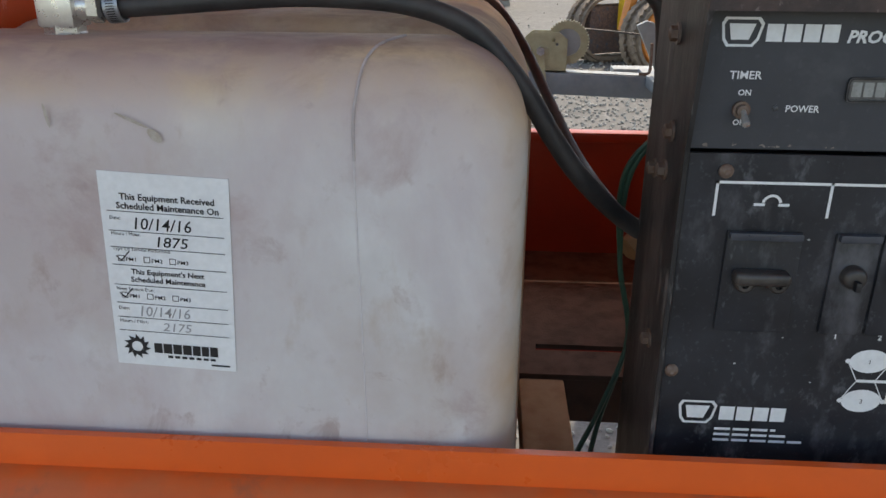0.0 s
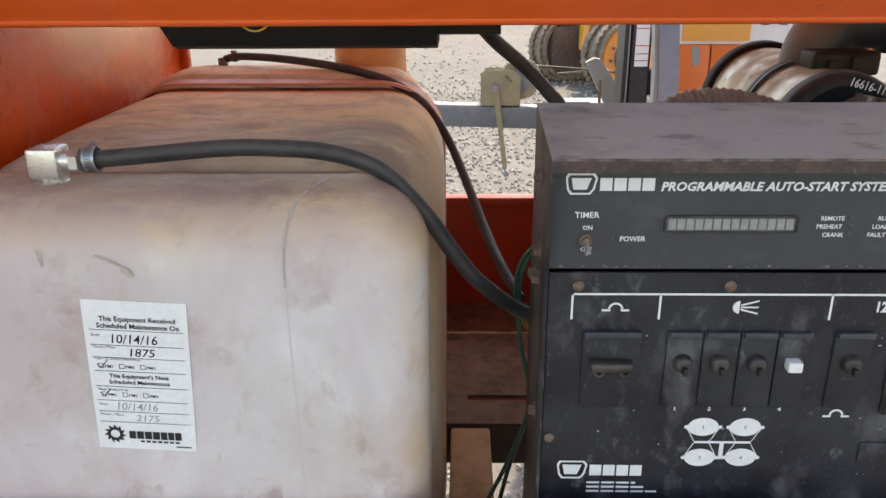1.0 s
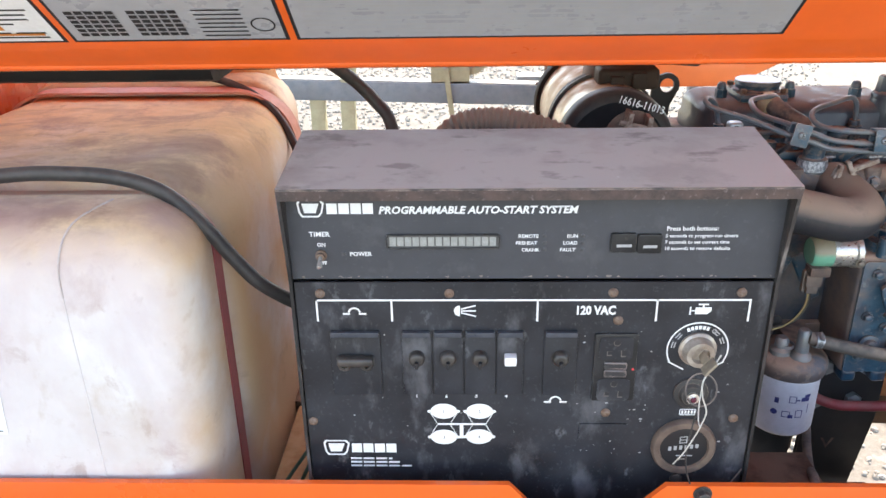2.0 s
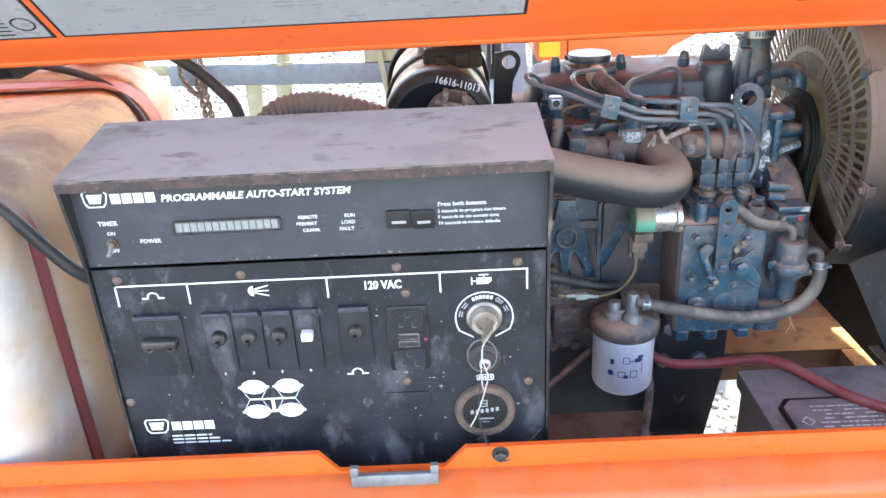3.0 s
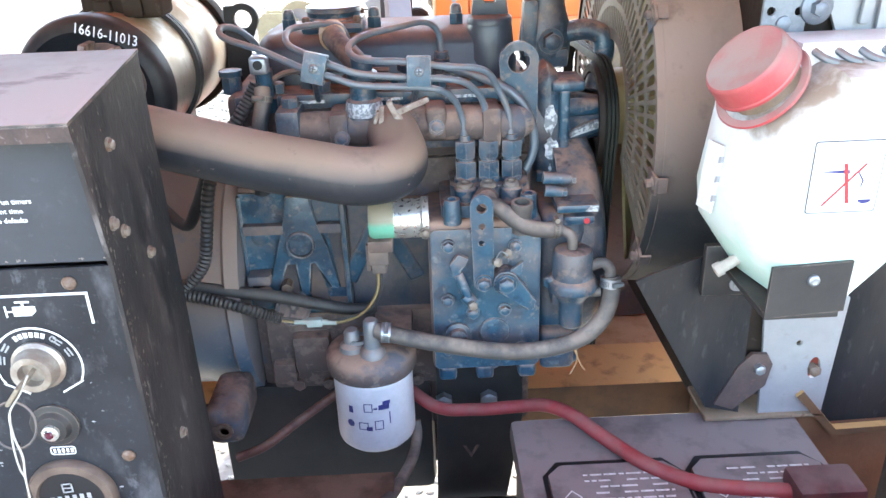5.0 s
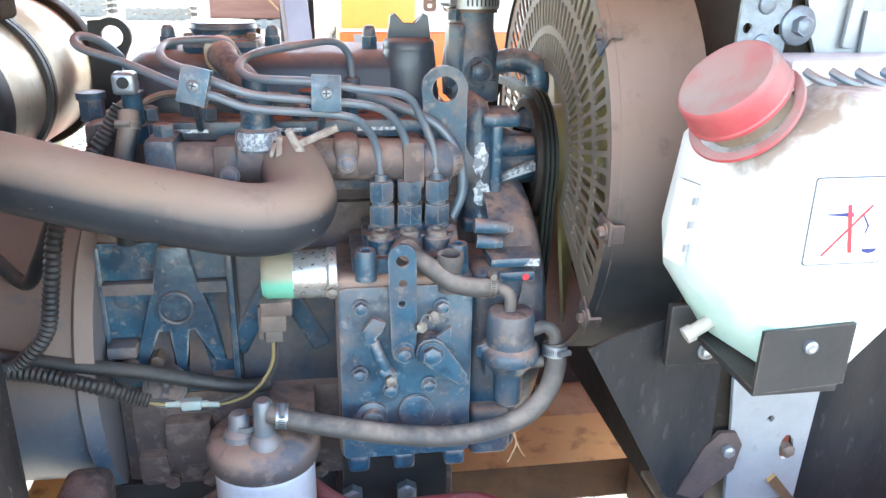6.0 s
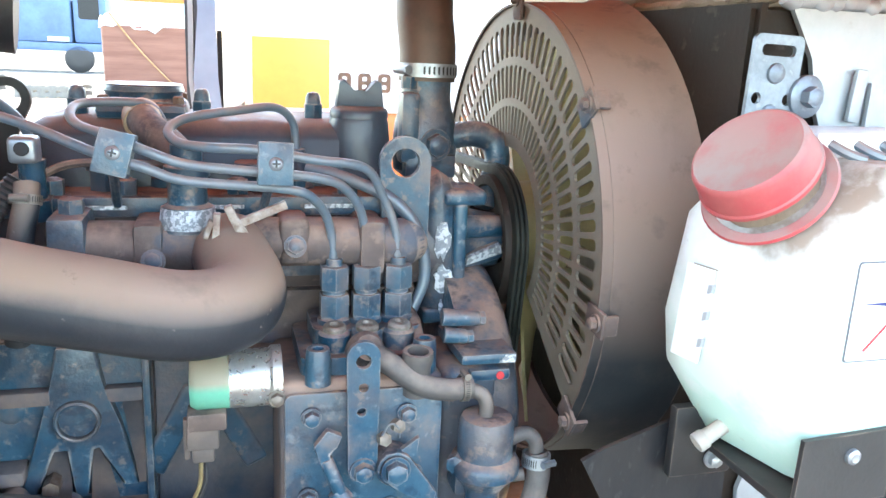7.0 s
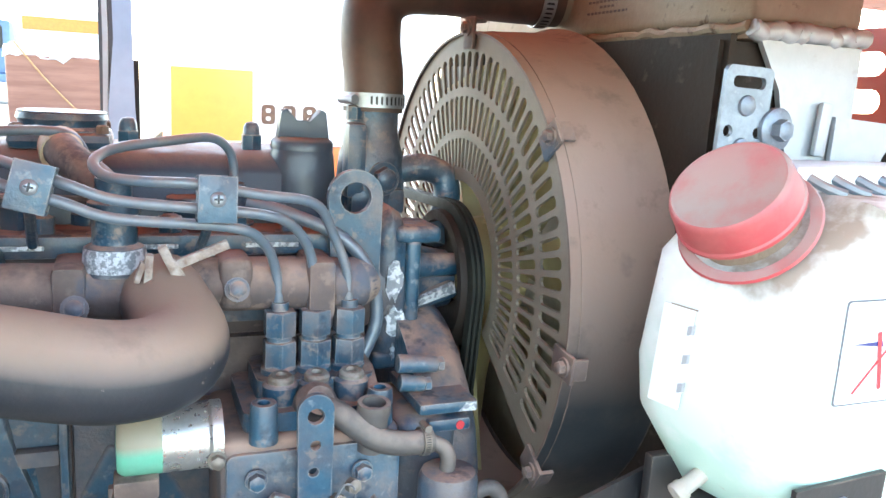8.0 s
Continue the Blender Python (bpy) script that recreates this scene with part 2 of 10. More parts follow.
BATTERY = material("dusty_battery_plastic", (0.024, 0.023, 0.024), 0.5, other=(0.05, 0.045, 0.043), scale=20, amount=0.5, dust=(0.24, 0.20, 0.195), dusty=0.95, bump=0.08, grain=500, cover=(0.12, 0.5))
CANISTER = material("dusty_metal_canister", (0.57, 0.52, 0.44), 0.37, 0.70, other=(0.40, 0.34, 0.26), scale=14, amount=0.8, specks=(0.2, 0.15, 0.11), speck=0.5, dust=(0.38, 0.28, 0.18), dusty=0.8, bump=0.06, grain=200, sharp=0.2)
AIR_BLACK = material("black_end_cap", (0.011, 0.012, 0.015), 0.42, other=(0.026, 0.026, 0.03), scale=20, amount=0.5, dust=(0.16, 0.12, 0.1), dusty=0.25, gloss=0.25)
ZINC_YELLOW = material("yellow_zinc_plate", (0.36, 0.34, 0.22), 0.45, 0.2, other=(0.27, 0.24, 0.15), scale=25, amount=0.6, bump=0.1, grain=200)
FRAME_GREY = material("grey_trailer_paint", (0.16, 0.19, 0.22), 0.45, other=(0.11, 0.13, 0.15), scale=6, amount=0.6, dust=(0.32, 0.31, 0.29), dusty=0.8)
LIGHT_GREY = material("light_grey_steel", (0.30, 0.31, 0.30), 0.5, other=(0.22, 0.225, 0.225), scale=8, amount=0.6)
POST_BLUE = material("blue_grey_post_paint", (0.20, 0.25, 0.31), 0.45, other=(0.27, 0.31, 0.36), scale=4, amount=0.6)
CHAIN = material("rusty_chain", (0.13, 0.085, 0.065), 0.6, 0.5, other=(0.22, 0.13, 0.08), scale=60, amount=0.7)
YELLOW = material("yellow_paint", (0.80, 0.50, 0.03), 0.45, other=(0.70, 0.40, 0.03), scale=5, amount=0.5)
YELLOW_ORANGE = material("orange_yellow_paint", (0.62, 0.20, 0.03), 0.45, other=(0.52, 0.15, 0.025), scale=8, amount=0.6)
TRACK = material("muddy_rubber_track", (0.15, 0.115, 0.085), 0.85, other=(0.27, 0.21, 0.16), scale=14, amount=0.8, bump=0.3, grain=100)
WRAP = material("brown_wrapped_goods", (0.19, 0.075, 0.055), 0.4, other=(0.29, 0.135, 0.10), scale=1.2, amount=0.7, stretch=(0.5, 0.5, 5), coat=0.3, bump=0.5, grain=6)
WRAP_WHITE = material("white_plastic_sheet", (0.74, 0.74, 0.72), 0.35, other=(0.6, 0.6, 0.58), scale=3, amount=0.5, bump=0.2, grain=12)
TRUCK_BLUE = material("blue_truck_paint", (0.10, 0.18, 0.33), 0.4, other=(0.06, 0.10, 0.18), scale=1.5, amount=0.6)
WHITE_PAINT = material("white_paint", (0.8, 0.8, 0.8), 0.4, other=(0.7, 0.7, 0.7), scale=3, amount=0.5)
WOOD = material("weathered_wood", (0.27, 0.25, 0.22), 0.8, other=(0.18, 0.16, 0.14), scale=8, amount=0.6, bump=0.2, grain=60)
YARD_GRAVEL = material("grey_gravel", (0.150, 0.143, 0.128), 0.9, other=(0.095, 0.090, 0.082), scale=55, amount=0.8, specks=(0.24, 0.232, 0.215), speck=0.7, bump=0.9, grain=70)
LABEL_GREY = material("grey_instruction_label", (0.34, 0.35, 0.38), 0.3, other=(0.40, 0.40, 0.41), scale=12, amount=0.5, coat=0.3)
FAN_YELLOW = material("dusty_yellow_fan_plastic", (0.50, 0.42, 0.20), 0.5, other=(0.36, 0.30, 0.16), scale=12, amount=0.6)
BELT = material("black_belt", (0.010, 0.011, 0.010), 0.6, other=(0.028, 0.030, 0.022), scale=30, amount=0.6, gloss=0.3)
GLASS_GREY = material("grey_display_glass", (0.30, 0.31, 0.30), 0.25, other=(0.22, 0.23, 0.22), scale=60, amount=0.5, coat=0.5)


def layer(m, colour, scale, low, high, amount=1.0, stretch=(1, 1, 1), shift=0.0):
    """One more layer of stains, scuffs or patches over a material's colour."""
    n, link = m.node_tree.nodes, m.node_tree.links.new
    b = n["Principled BSDF"]
    c = n.new("ShaderNodeTexCoord")
    p = n.new("ShaderNodeMapping")
    p.inputs["Scale"].default_value = stretch
    p.inputs["Location"].default_value = (shift, shift * 0.7, shift * 1.3)
    link(c.outputs["Object"], p.inputs["Vector"])
    t = n.new("ShaderNodeTexNoise")
    t.inputs["Scale"].default_value, t.inputs["Detail"].default_value, t.inputs["Roughness"].default_value = scale, 7.0, 0.62
    link(p.outputs["Vector"], t.inputs["Vector"])
    r = n.new("ShaderNodeMapRange")
    r.inputs["From Min"].default_value, r.inputs["From Max"].default_value = low, high
    r.inputs["To Max"].default_value = amount
    link(t.outputs["Fac"], r.inputs["Value"])
    x = n.new("ShaderNodeMix")
    x.data_type = "RGBA"
    link(r.outputs[0], x.inputs["Factor"])
    link(b.inputs["Base Color"].links[0].from_socket, x.inputs[6])
    x.inputs[7].default_value = (*colour, 1)
    link(x.outputs[2], b.inputs["Base Color"])
    return m


layer(TANK, (0.43, 0.33, 0.29), 13, 0.575, 0.68, 0.45)
layer(TANK, (0.46, 0.36, 0.30), 5, 0.52, 0.62, 0.5, shift=21.0)
layer(TANK, (0.50, 0.42, 0.43), 2.6, 0.48, 0.62, 0.5, shift=11.0)
layer(TANK, (0.26, 0.18, 0.13), 30, 0.66, 0.76, 0.45, (1, 1, 0.45), 3.0)
layer(TANK, (0.50, 0.44, 0.42), 4, 0.50, 0.64, 0.4, shift=7.0)
layer(YARD_GRAVEL, (0.17, 0.16, 0.14), 0.55, 0.45, 0.62, 0.5)
layer(YARD_GRAVEL, (0.095, 0.09, 0.08), 5.5, 0.50, 0.60, 0.5, shift=5.0)
layer(YARD_GRAVEL, (0.23, 0.22, 0.205), 16, 0.54, 0.62, 0.55, shift=9.0)
layer(PANEL_BLACK, (0.055, 0.062, 0.078), 7, 0.54, 0.72, 0.35)
layer(PANEL_BLACK, (0.16, 0.165, 0.18), 60, 0.62, 0.70, 0.5, (1, 1, 0.6), 13.0)
layer(BOX_SIDE, (0.12, 0.09, 0.084), 16, 0.54, 0.66, 0.5, (1, 1, 0.28), 5.0)
layer(BOX_SIDE, (0.26, 0.23, 0.22), 44, 0.62, 0.70, 0.5, (1, 1, 0.3), 9.0)
layer(BOX_SIDE, (0.008, 0.008, 0.009), 26, 0.55, 0.62, 0.7, (1, 1, 0.4), 15.0)
layer(PANEL_BLACK, (0.15, 0.15, 0.165), 24, 0.56, 0.70, 0.5, (1, 1, 0.5), 2.0)
layer(BOX_BLACK, (0.30, 0.28, 0.28), 60, 0.66, 0.72, 0.5, shift=4.0)
layer(ORANGE_DIRTY, (0.28, 0.10, 0.05), 26, 0.58, 0.70, 0.55)
layer(BLUE, (0.20, 0.135, 0.11), 11, 0.52, 0.66, 0.35)
layer(BLUE_CLEAN, (0.20, 0.14, 0.115), 18, 0.54, 0.68, 0.55)
layer(BLUE_CLEAN, (0.008, 0.030, 0.058), 34, 0.54, 0.60, 0.65, shift=6.0)
layer(BLUE_CLEAN, (0.25, 0.19, 0.165), 90, 0.58, 0.66, 0.6, shift=16.0)
layer(BLUE, (0.26, 0.185, 0.15), 80, 0.56, 0.64, 0.6, shift=16.0)
layer(BROWN_CAST, (0.24, 0.165, 0.135), 60, 0.54, 0.62, 0.6, shift=14.0)
layer(DUSTY_RUBBER, (0.12, 0.095, 0.09), 22, 0.54, 0.70, 0.2, shift=14.0)
layer(DUSTY_RUBBER, (0.36, 0.28, 0.235), 90, 0.67, 0.71, 0.6, shift=12.0)
layer(GREY_HOSE, (0.07, 0.065, 0.065), 50, 0.54, 0.64, 0.5, shift=3.0)
layer(BLUE, (0.006, 0.024, 0.045), 34, 0.53, 0.60, 0.65, shift=6.0)
layer(BROWN_CAST, (0.035, 0.075, 0.12), 16, 0.56, 0.66, 0.7)
layer(BOX_BLACK, (0.46, 0.44, 0.43), 95, 0.70, 0.74, 0.7, shift=8.0)
layer(SHROUD, (0.05, 0.04, 0.036), 30, 0.58, 0.70, 0.4, shift=5.0)
layer(FASCIA, (0.10, 0.10, 0.105), 22, 0.58, 0.72, 0.5)
layer(BOX_BLACK, (0.13, 0.115, 0.115), 12, 0.52, 0.66, 0.25, shift=2.0)
layer(BOX_BLACK, (0.20, 0.15, 0.14), 9, 0.54, 0.66, 0.45, (0.6, 1, 1), 27.0)
layer(BOX_BLACK, (0.10, 0.085, 0.085), 30, 0.58, 0.66, 0.5, (0.5, 1, 1), 33.0)
layer(BATTERY, (0.09, 0.075, 0.075), 24, 0.56, 0.68, 0.35, shift=2.0)
layer(SHROUD, (0.13, 0.09, 0.075), 26, 0.54, 0.68, 0.22, (1, 1, 0.3), 9.0)


def worn(m, colour, amount, radius=0.0018, rough=None):
    """Paint rubbed and dust caught along the edges, broken up by noise; the edges themselves are softened."""
    n, link = m.node_tree.nodes, m.node_tree.links.new
    b = n["Principled BSDF"]
    k = n.new("ShaderNodeBevel")
    k.samples = 4
    k.inputs["Radius"].default_value = radius
    g = n.new("ShaderNodeNewGeometry")
    d = n.new("ShaderNodeVectorMath")
    d.operation = "DOT_PRODUCT"
    link(k.outputs["Normal"], d.inputs[0])
    link(g.outputs["Normal"], d.inputs[1])
    r = n.new("ShaderNodeMapRange")
    r.inputs["From Min"].default_value, r.inputs["From Max"].default_value = 0.985, 0.82
    link(d.outputs["Value"], r.inputs["Value"])
    c = n.new("ShaderNodeTexCoord")
    t = n.new("ShaderNodeTexNoise")
    t.inputs["Scale"].default_value, t.inputs["Detail"].default_value = 70.0, 5.0
    link(c.outputs["Object"], t.inputs["Vector"])
    q = n.new("ShaderNodeMapRange")
    q.inputs["From Min"].default_value, q.inputs["From Max"].default_value = 0.38, 0.58
    q.inputs["To Max"].default_value = amount
    link(t.outputs["Fac"], q.inputs["Value"])
    p = n.new("ShaderNodeMath")
    p.operation = "MULTIPLY"
    link(r.outputs[0], p.inputs[0])
    link(q.outputs[0], p.inputs[1])
    x = n.new("ShaderNodeMix")
    x.data_type = "RGBA"
    link(p.outputs[0], x.inputs["Factor"])
    link(b.inputs["Base Color"].links[0].from_socket, x.inputs[6])
    x.inputs[7].default_value = (*colour, 1)
    link(x.outputs[2], b.inputs["Base Color"])


worn(BLUE, (0.30, 0.235, 0.20), 0.85)
worn(BLUE_CLEAN, (0.34, 0.30, 0.28), 0.9)
worn(BLUE_GREY, (0.32, 0.28, 0.25), 0.5)
worn(BROWN_CAST, (0.30, 0.22, 0.18), 0.8)
worn(BOX_BLACK, (0.36, 0.27, 0.24), 0.9, 0.003)
worn(BATTERY, (0.30, 0.25, 0.24), 0.7)
worn(BLACK_STEEL, (0.22, 0.17, 0.14), 0.7)
worn(BLACK_PLASTIC, (0.22, 0.21, 0.21), 0.6, 0.0010)
worn(SHROUD, (0.27, 0.19, 0.15), 0.6)


def sided(m, colour, axis, low, high, amount=0.85, along=None, far=0.0, near=0.0):
    """A colour such as dust on the faces that look one way, and, with along, fading from far to near on that axis."""
    n, link = m.node_tree.nodes, m.node_tree.links.new
    b = n["Principled BSDF"]
    g = n.new("ShaderNodeNewGeometry")
    p = n.new("ShaderNodeSeparateXYZ")
    link(g.outputs["Normal"], p.inputs[0])
    r = n.new("ShaderNodeMapRange")
    r.inputs["From Min"].default_value, r.inputs["From Max"].default_value = low, high
    r.inputs["To Max"].default_value = amount
    link(p.outputs[axis], r.inputs["Value"])
    c = n.new("ShaderNodeTexCoord")
    t = n.new("ShaderNodeTexNoise")
    t.inputs["Scale"].default_value, t.inputs["Detail"].default_value = 9.0, 6.0
    link(c.outputs["Object"], t.inputs["Vector"])
    f = n.new("ShaderNodeMapRange")
    f.inputs["From Min"].default_value, f.inputs["From Max"].default_value = 0.30, 0.56
    link(t.outputs["Fac"], f.inputs["Value"])
    k = n.new("ShaderNodeMath")
    k.operation = "MULTIPLY"
    link(r.outputs[0], k.inputs[0])
    link(f.outputs[0], k.inputs[1])
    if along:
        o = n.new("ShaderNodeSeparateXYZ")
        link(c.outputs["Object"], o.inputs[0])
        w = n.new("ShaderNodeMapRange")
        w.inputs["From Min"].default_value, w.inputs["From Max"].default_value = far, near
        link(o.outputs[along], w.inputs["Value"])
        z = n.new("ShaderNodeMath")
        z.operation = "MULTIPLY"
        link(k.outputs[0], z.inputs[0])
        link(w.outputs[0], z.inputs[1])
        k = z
    x = n.new("ShaderNodeMix")
    x.data_type = "RGBA"
    link(k.outputs[0], x.inputs["Factor"])
    link(b.inputs["Base Color"].links[0].from_socket, x.inputs[6])
    x.inputs[7].default_value = (*colour, 1)
    link(x.outputs[2], b.inputs["Base Color"])


def caked(m, colour, axis, low, high, scale, cut, amount, stretch=(1, 1, 1), shift=0.0):
    """Broken patches of a colour, such as dirt, on the faces that look one way."""
    n, link = m.node_tree.nodes, m.node_tree.links.new
    b = n["Principled BSDF"]
    g = n.new("ShaderNodeNewGeometry")
    p = n.new("ShaderNodeSeparateXYZ")
    link(g.outputs["Normal"], p.inputs[0])
    r = n.new("ShaderNodeMapRange")
    r.inputs["From Min"].default_value, r.inputs["From Max"].default_value = low, high
    r.inputs["To Max"].default_value = amount
    link(p.outputs[axis], r.inputs["Value"])
    c = n.new("ShaderNodeTexCoord")
    w = n.new("ShaderNodeMapping")
    w.inputs["Scale"].default_value = stretch
    w.inputs["Location"].default_value = (shift, shift * 0.6, shift * 1.7)
    link(c.outputs["Object"], w.inputs["Vector"])
    t = n.new("ShaderNodeTexNoise")
    t.inputs["Scale"].default_value, t.inputs["Detail"].default_value, t.inputs["Roughness"].default_value = scale, 8.0, 0.66
    t.inputs["Distortion"].default_value = 0.4
    link(w.outputs["Vector"], t.inputs["Vector"])
    f = n.new("ShaderNodeMapRange")
    f.inputs["From Min"].default_value, f.inputs["From Max"].default_value = cut
    link(t.outputs["Fac"], f.inputs["Value"])
    k = n.new("ShaderNodeMath")
    k.operation = "MULTIPLY"
    link(r.outputs[0], k.inputs[0])
    link(f.outputs[0], k.inputs[1])
    x = n.new("ShaderNodeMix")
    x.data_type = "RGBA"
    link(k.outputs[0], x.inputs["Factor"])
    link(b.inputs["Base Color"].links[0].from_socket, x.inputs[6])
    x.inputs[7].default_value = (*colour, 1)
    link(x.outputs[2], b.inputs["Base Color"])


caked(BLUE_CLEAN, (0.165, 0.115, 0.095), "Y", -0.3, -0.9, 15, (0.50, 0.64), 0.32)
caked(BLUE, (0.15, 0.105, 0.088), "Y", -0.3, -0.9, 13, (0.46, 0.62), 0.5)
# Tan top dust, its colour warmed to stand in for bounced light.
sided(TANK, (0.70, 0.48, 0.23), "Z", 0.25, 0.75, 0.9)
layer(TANK, (0.36, 0.25, 0.20), 21, 0.645, 0.72, 0.6, shift=31.0)
layer(TANK, (0.36, 0.23, 0.13), 26, 0.57, 0.70, 0.35, (1, 0.22, 0.5), 13.0)
layer(TANK, (0.86, 0.82, 0.78), 6, 0.54, 0.66, 0.35, (1, 1, 0.35), 17.0)
# Flank dust with the glow through the plastic painted into its colour.
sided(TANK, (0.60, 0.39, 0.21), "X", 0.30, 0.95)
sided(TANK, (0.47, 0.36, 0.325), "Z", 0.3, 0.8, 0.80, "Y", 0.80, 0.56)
caked(TANK, (0.34, 0.235, 0.15), "Z", 0.55, 0.92, 11, (0.50, 0.66), 0.55, (0.8, 1, 1))
caked(TANK, (0.27, 0.18, 0.115), "Z", 0.5, 0.9, 46, (0.54, 0.66), 0.40, (0.6, 1, 1), 5.0)
caked(TANK, (0.86, 0.66, 0.40), "Z", 0.4, 0.9, 24, (0.52, 0.66), 0.55, (0.7, 1, 1), 11.0)
# Pale far end: the brighter light falling there is put into the colour.
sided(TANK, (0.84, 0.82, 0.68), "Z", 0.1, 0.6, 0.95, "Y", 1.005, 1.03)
# Golden rear dust, brightened to stand in for light from behind.
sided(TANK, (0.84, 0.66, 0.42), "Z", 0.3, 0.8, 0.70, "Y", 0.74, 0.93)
caked(TANK, (0.40, 0.28, 0.18), "Z", 0.55, 0.92, 17, (0.52, 0.64), 0.45, (0.6, 1, 1), 2.0)
caked(TANK, (0.36, 0.25, 0.23), "Y", -0.5, -0.95, 9.5, (0.56, 0.66), 0.62, (1, 1, 1), 23.0)
caked(TANK, (0.30, 0.20, 0.17), "Y", -0.5, -0.95, 24, (0.62, 0.70), 0.55, (1, 1, 0.8), 37.0)
caked(TANK, (0.50, 0.41, 0.42), "Y", -0.4, -0.95, 4.0, (0.46, 0.58), 0.55, (1, 1, 0.4), 3.0)
layer(TANK, (0.30, 0.19, 0.13), 34, 0.62, 0.72, 0.4, (1, 0.35, 0.6), 41.0)
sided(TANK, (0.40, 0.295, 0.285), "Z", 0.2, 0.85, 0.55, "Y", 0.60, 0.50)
caked(TANK, (0.31, 0.20, 0.17), "Z", 0.25, 0.7, 12, (0.50, 0.62), 0.5, (0.8, 1, 1), 47.0)


def stones(m):
    """Per-piece tone for loose stones."""
    n, link = m.node_tree.nodes, m.node_tree.links.new
    g = n.new("ShaderNodeNewGeometry")
    r = n.new("ShaderNodeValToRGB")
    r.color_ramp.elements[0].color, r.color_ramp.elements[1].color = (0.22, 0.208, 0.185, 1), (0.36, 0.345, 0.31, 1)
    mid = r.color_ramp.elements.new(0.5)
    mid.color = (0.27, 0.257, 0.228, 1)
    link(g.outputs["Random Per Island"], r.inputs["Fac"])
    link(r.outputs["Color"], n["Principled BSDF"].inputs["Base Color"])
    return m


PEBBLE = stones(material("loose_gravel_stone", (0.4, 0.38, 0.36), 0.85, bump=0.2, grain=120))


# ---- building blocks ----
def thing(name, x, y, z, label, category, group="", kind=""):
    ob = new(name)
    ob.empty_display_size = 0.05
    ob.location = (x, y, z)
    return tagged(ob, label, category, group, kind)


def part(name, bm, mat, parent=None, label="", smooth=True):
    """Links a bmesh, drawn in world metres, as one mesh under a thing or a part."""
    bmesh.ops.recalc_face_normals(bm, faces=bm.faces[:])
    me = bpy.data.meshes.new(name)
    bm.to_mesh(me)
    bm.free()
    return part_of(name, me, mat, parent, label, smooth)


def part_of(name, me, mat, parent=None, label="", smooth=True):
    if mat:
        me.materials.append(mat)
    if smooth:
        me.shade_smooth()
        me.set_sharp_from_angle(angle=radians(38))
    ob = new(name, me)
    if parent:
        ob.parent = parent
        base = parent.location if parent.type == "EMPTY" else Vector()
        ob.matrix_parent_inverse = Matrix.Translation(base).inverted()
    return tagged(ob, label)


def alone(name, bm, mat, label, category, group="", kind="", smooth=True):
    return tagged(part(name, bm, mat, None, "", smooth), label, category, group, kind)


def bevel(bm, verts, size, seg=2):
    if size <= 0:
        return
    edges = list({e for v in verts for e in v.link_edges})
    bmesh.ops.bevel(bm, geom=edges, offset=size, offset_type="OFFSET", segments=seg, profile=0.6, affect="EDGES", clamp_overlap=True)


def box(bm, x0, x1, y0, y1, z0, z1, soft=0.0, m=None, seg=2):
    r = bmesh.ops.create_cube(bm, size=1.0)
    t = Matrix.LocRotScale(((x0 + x1) / 2, (y0 + y1) / 2, (z0 + z1) / 2), None, (abs(x1 - x0), abs(y1 - y0), abs(z1 - z0)))
    bmesh.ops.transform(bm, matrix=(m @ t) if m else t, verts=r["verts"])
    bevel(bm, r["verts"], soft, seg)


def rod(bm, a, b, r, r2=None, seg=20, soft=0.0):
    """A round bar from a to b."""
    a, b = Vector(a), Vector(b)
    t = bmesh.ops.create_cone(bm, cap_ends=True, segments=seg, radius1=r, radius2=r if r2 is None else r2, depth=(b - a).length)
    turn = (b - a).to_track_quat("Z", "Y").to_matrix().to_4x4()
    bmesh.ops.transform(bm, matrix=Matrix.Translation((a + b) / 2) @ turn, verts=t["verts"])
    if soft:
        rim = [e for v in t["verts"] for e in v.link_edges if len(e.link_faces) == 2 and any(len(f.verts) > 4 for f in e.link_faces)]
        bmesh.ops.bevel(bm, geom=list(set(rim)), offset=soft, segments=2, profile=0.6, affect="EDGES", clamp_overlap=True)


def turned(bm, origin, axis, profile, seg=28, hollow=False):
    """A lathe shape: profile of (distance along axis, radius); hollow closes it into a ring with an open middle."""
    o, n = Vector(origin), Vector(axis).normalized()
    u = n.orthogonal().normalized()
    w = n.cross(u)
    rings = []
    for d, r in profile:
        if r <= 1e-6:
            rings.append([bm.verts.new(o + n * d)])
        else:
            rings.append([bm.verts.new(o + n * d + (u * math.cos(2 * math.pi * k / seg) + w * math.sin(2 * math.pi * k / seg)) * r) for k in range(seg)])
    for p, q in zip(rings, rings[1:] + ([rings[0]] if hollow else [])):
        for k in range(seg):
            j = (k + 1) % seg
            f = [p[k % len(p)], p[j % len(p)], q[j % len(q)], q[k % len(q)]]
            f = list(dict.fromkeys(f))
            if len(f) > 2:
                bm.faces.new(f)
    for ring in () if hollow else (rings[0], rings[-1]):
        if len(ring) > 2:
            bm.faces.new(ring)


def curve_points(pts, step=6):
    """A smooth line through the points."""
    p = [Vector(q) for q in pts]
    p = [2 * p[0] - p[1]] + p + [2 * p[-1] - p[-2]]
    out = []
    for i in range(1, len(p) - 2):
        a, b, c, d = p[i - 1:i + 3]
        for k in range(step):
            t = k / step
            out.append(0.5 * ((2 * b) + (c - a) * t + (2 * a - 5 * b + 4 * c - d) * t * t + (3 * b - a - 3 * c + d) * t ** 3))
    out.append(p[-2])
    return out


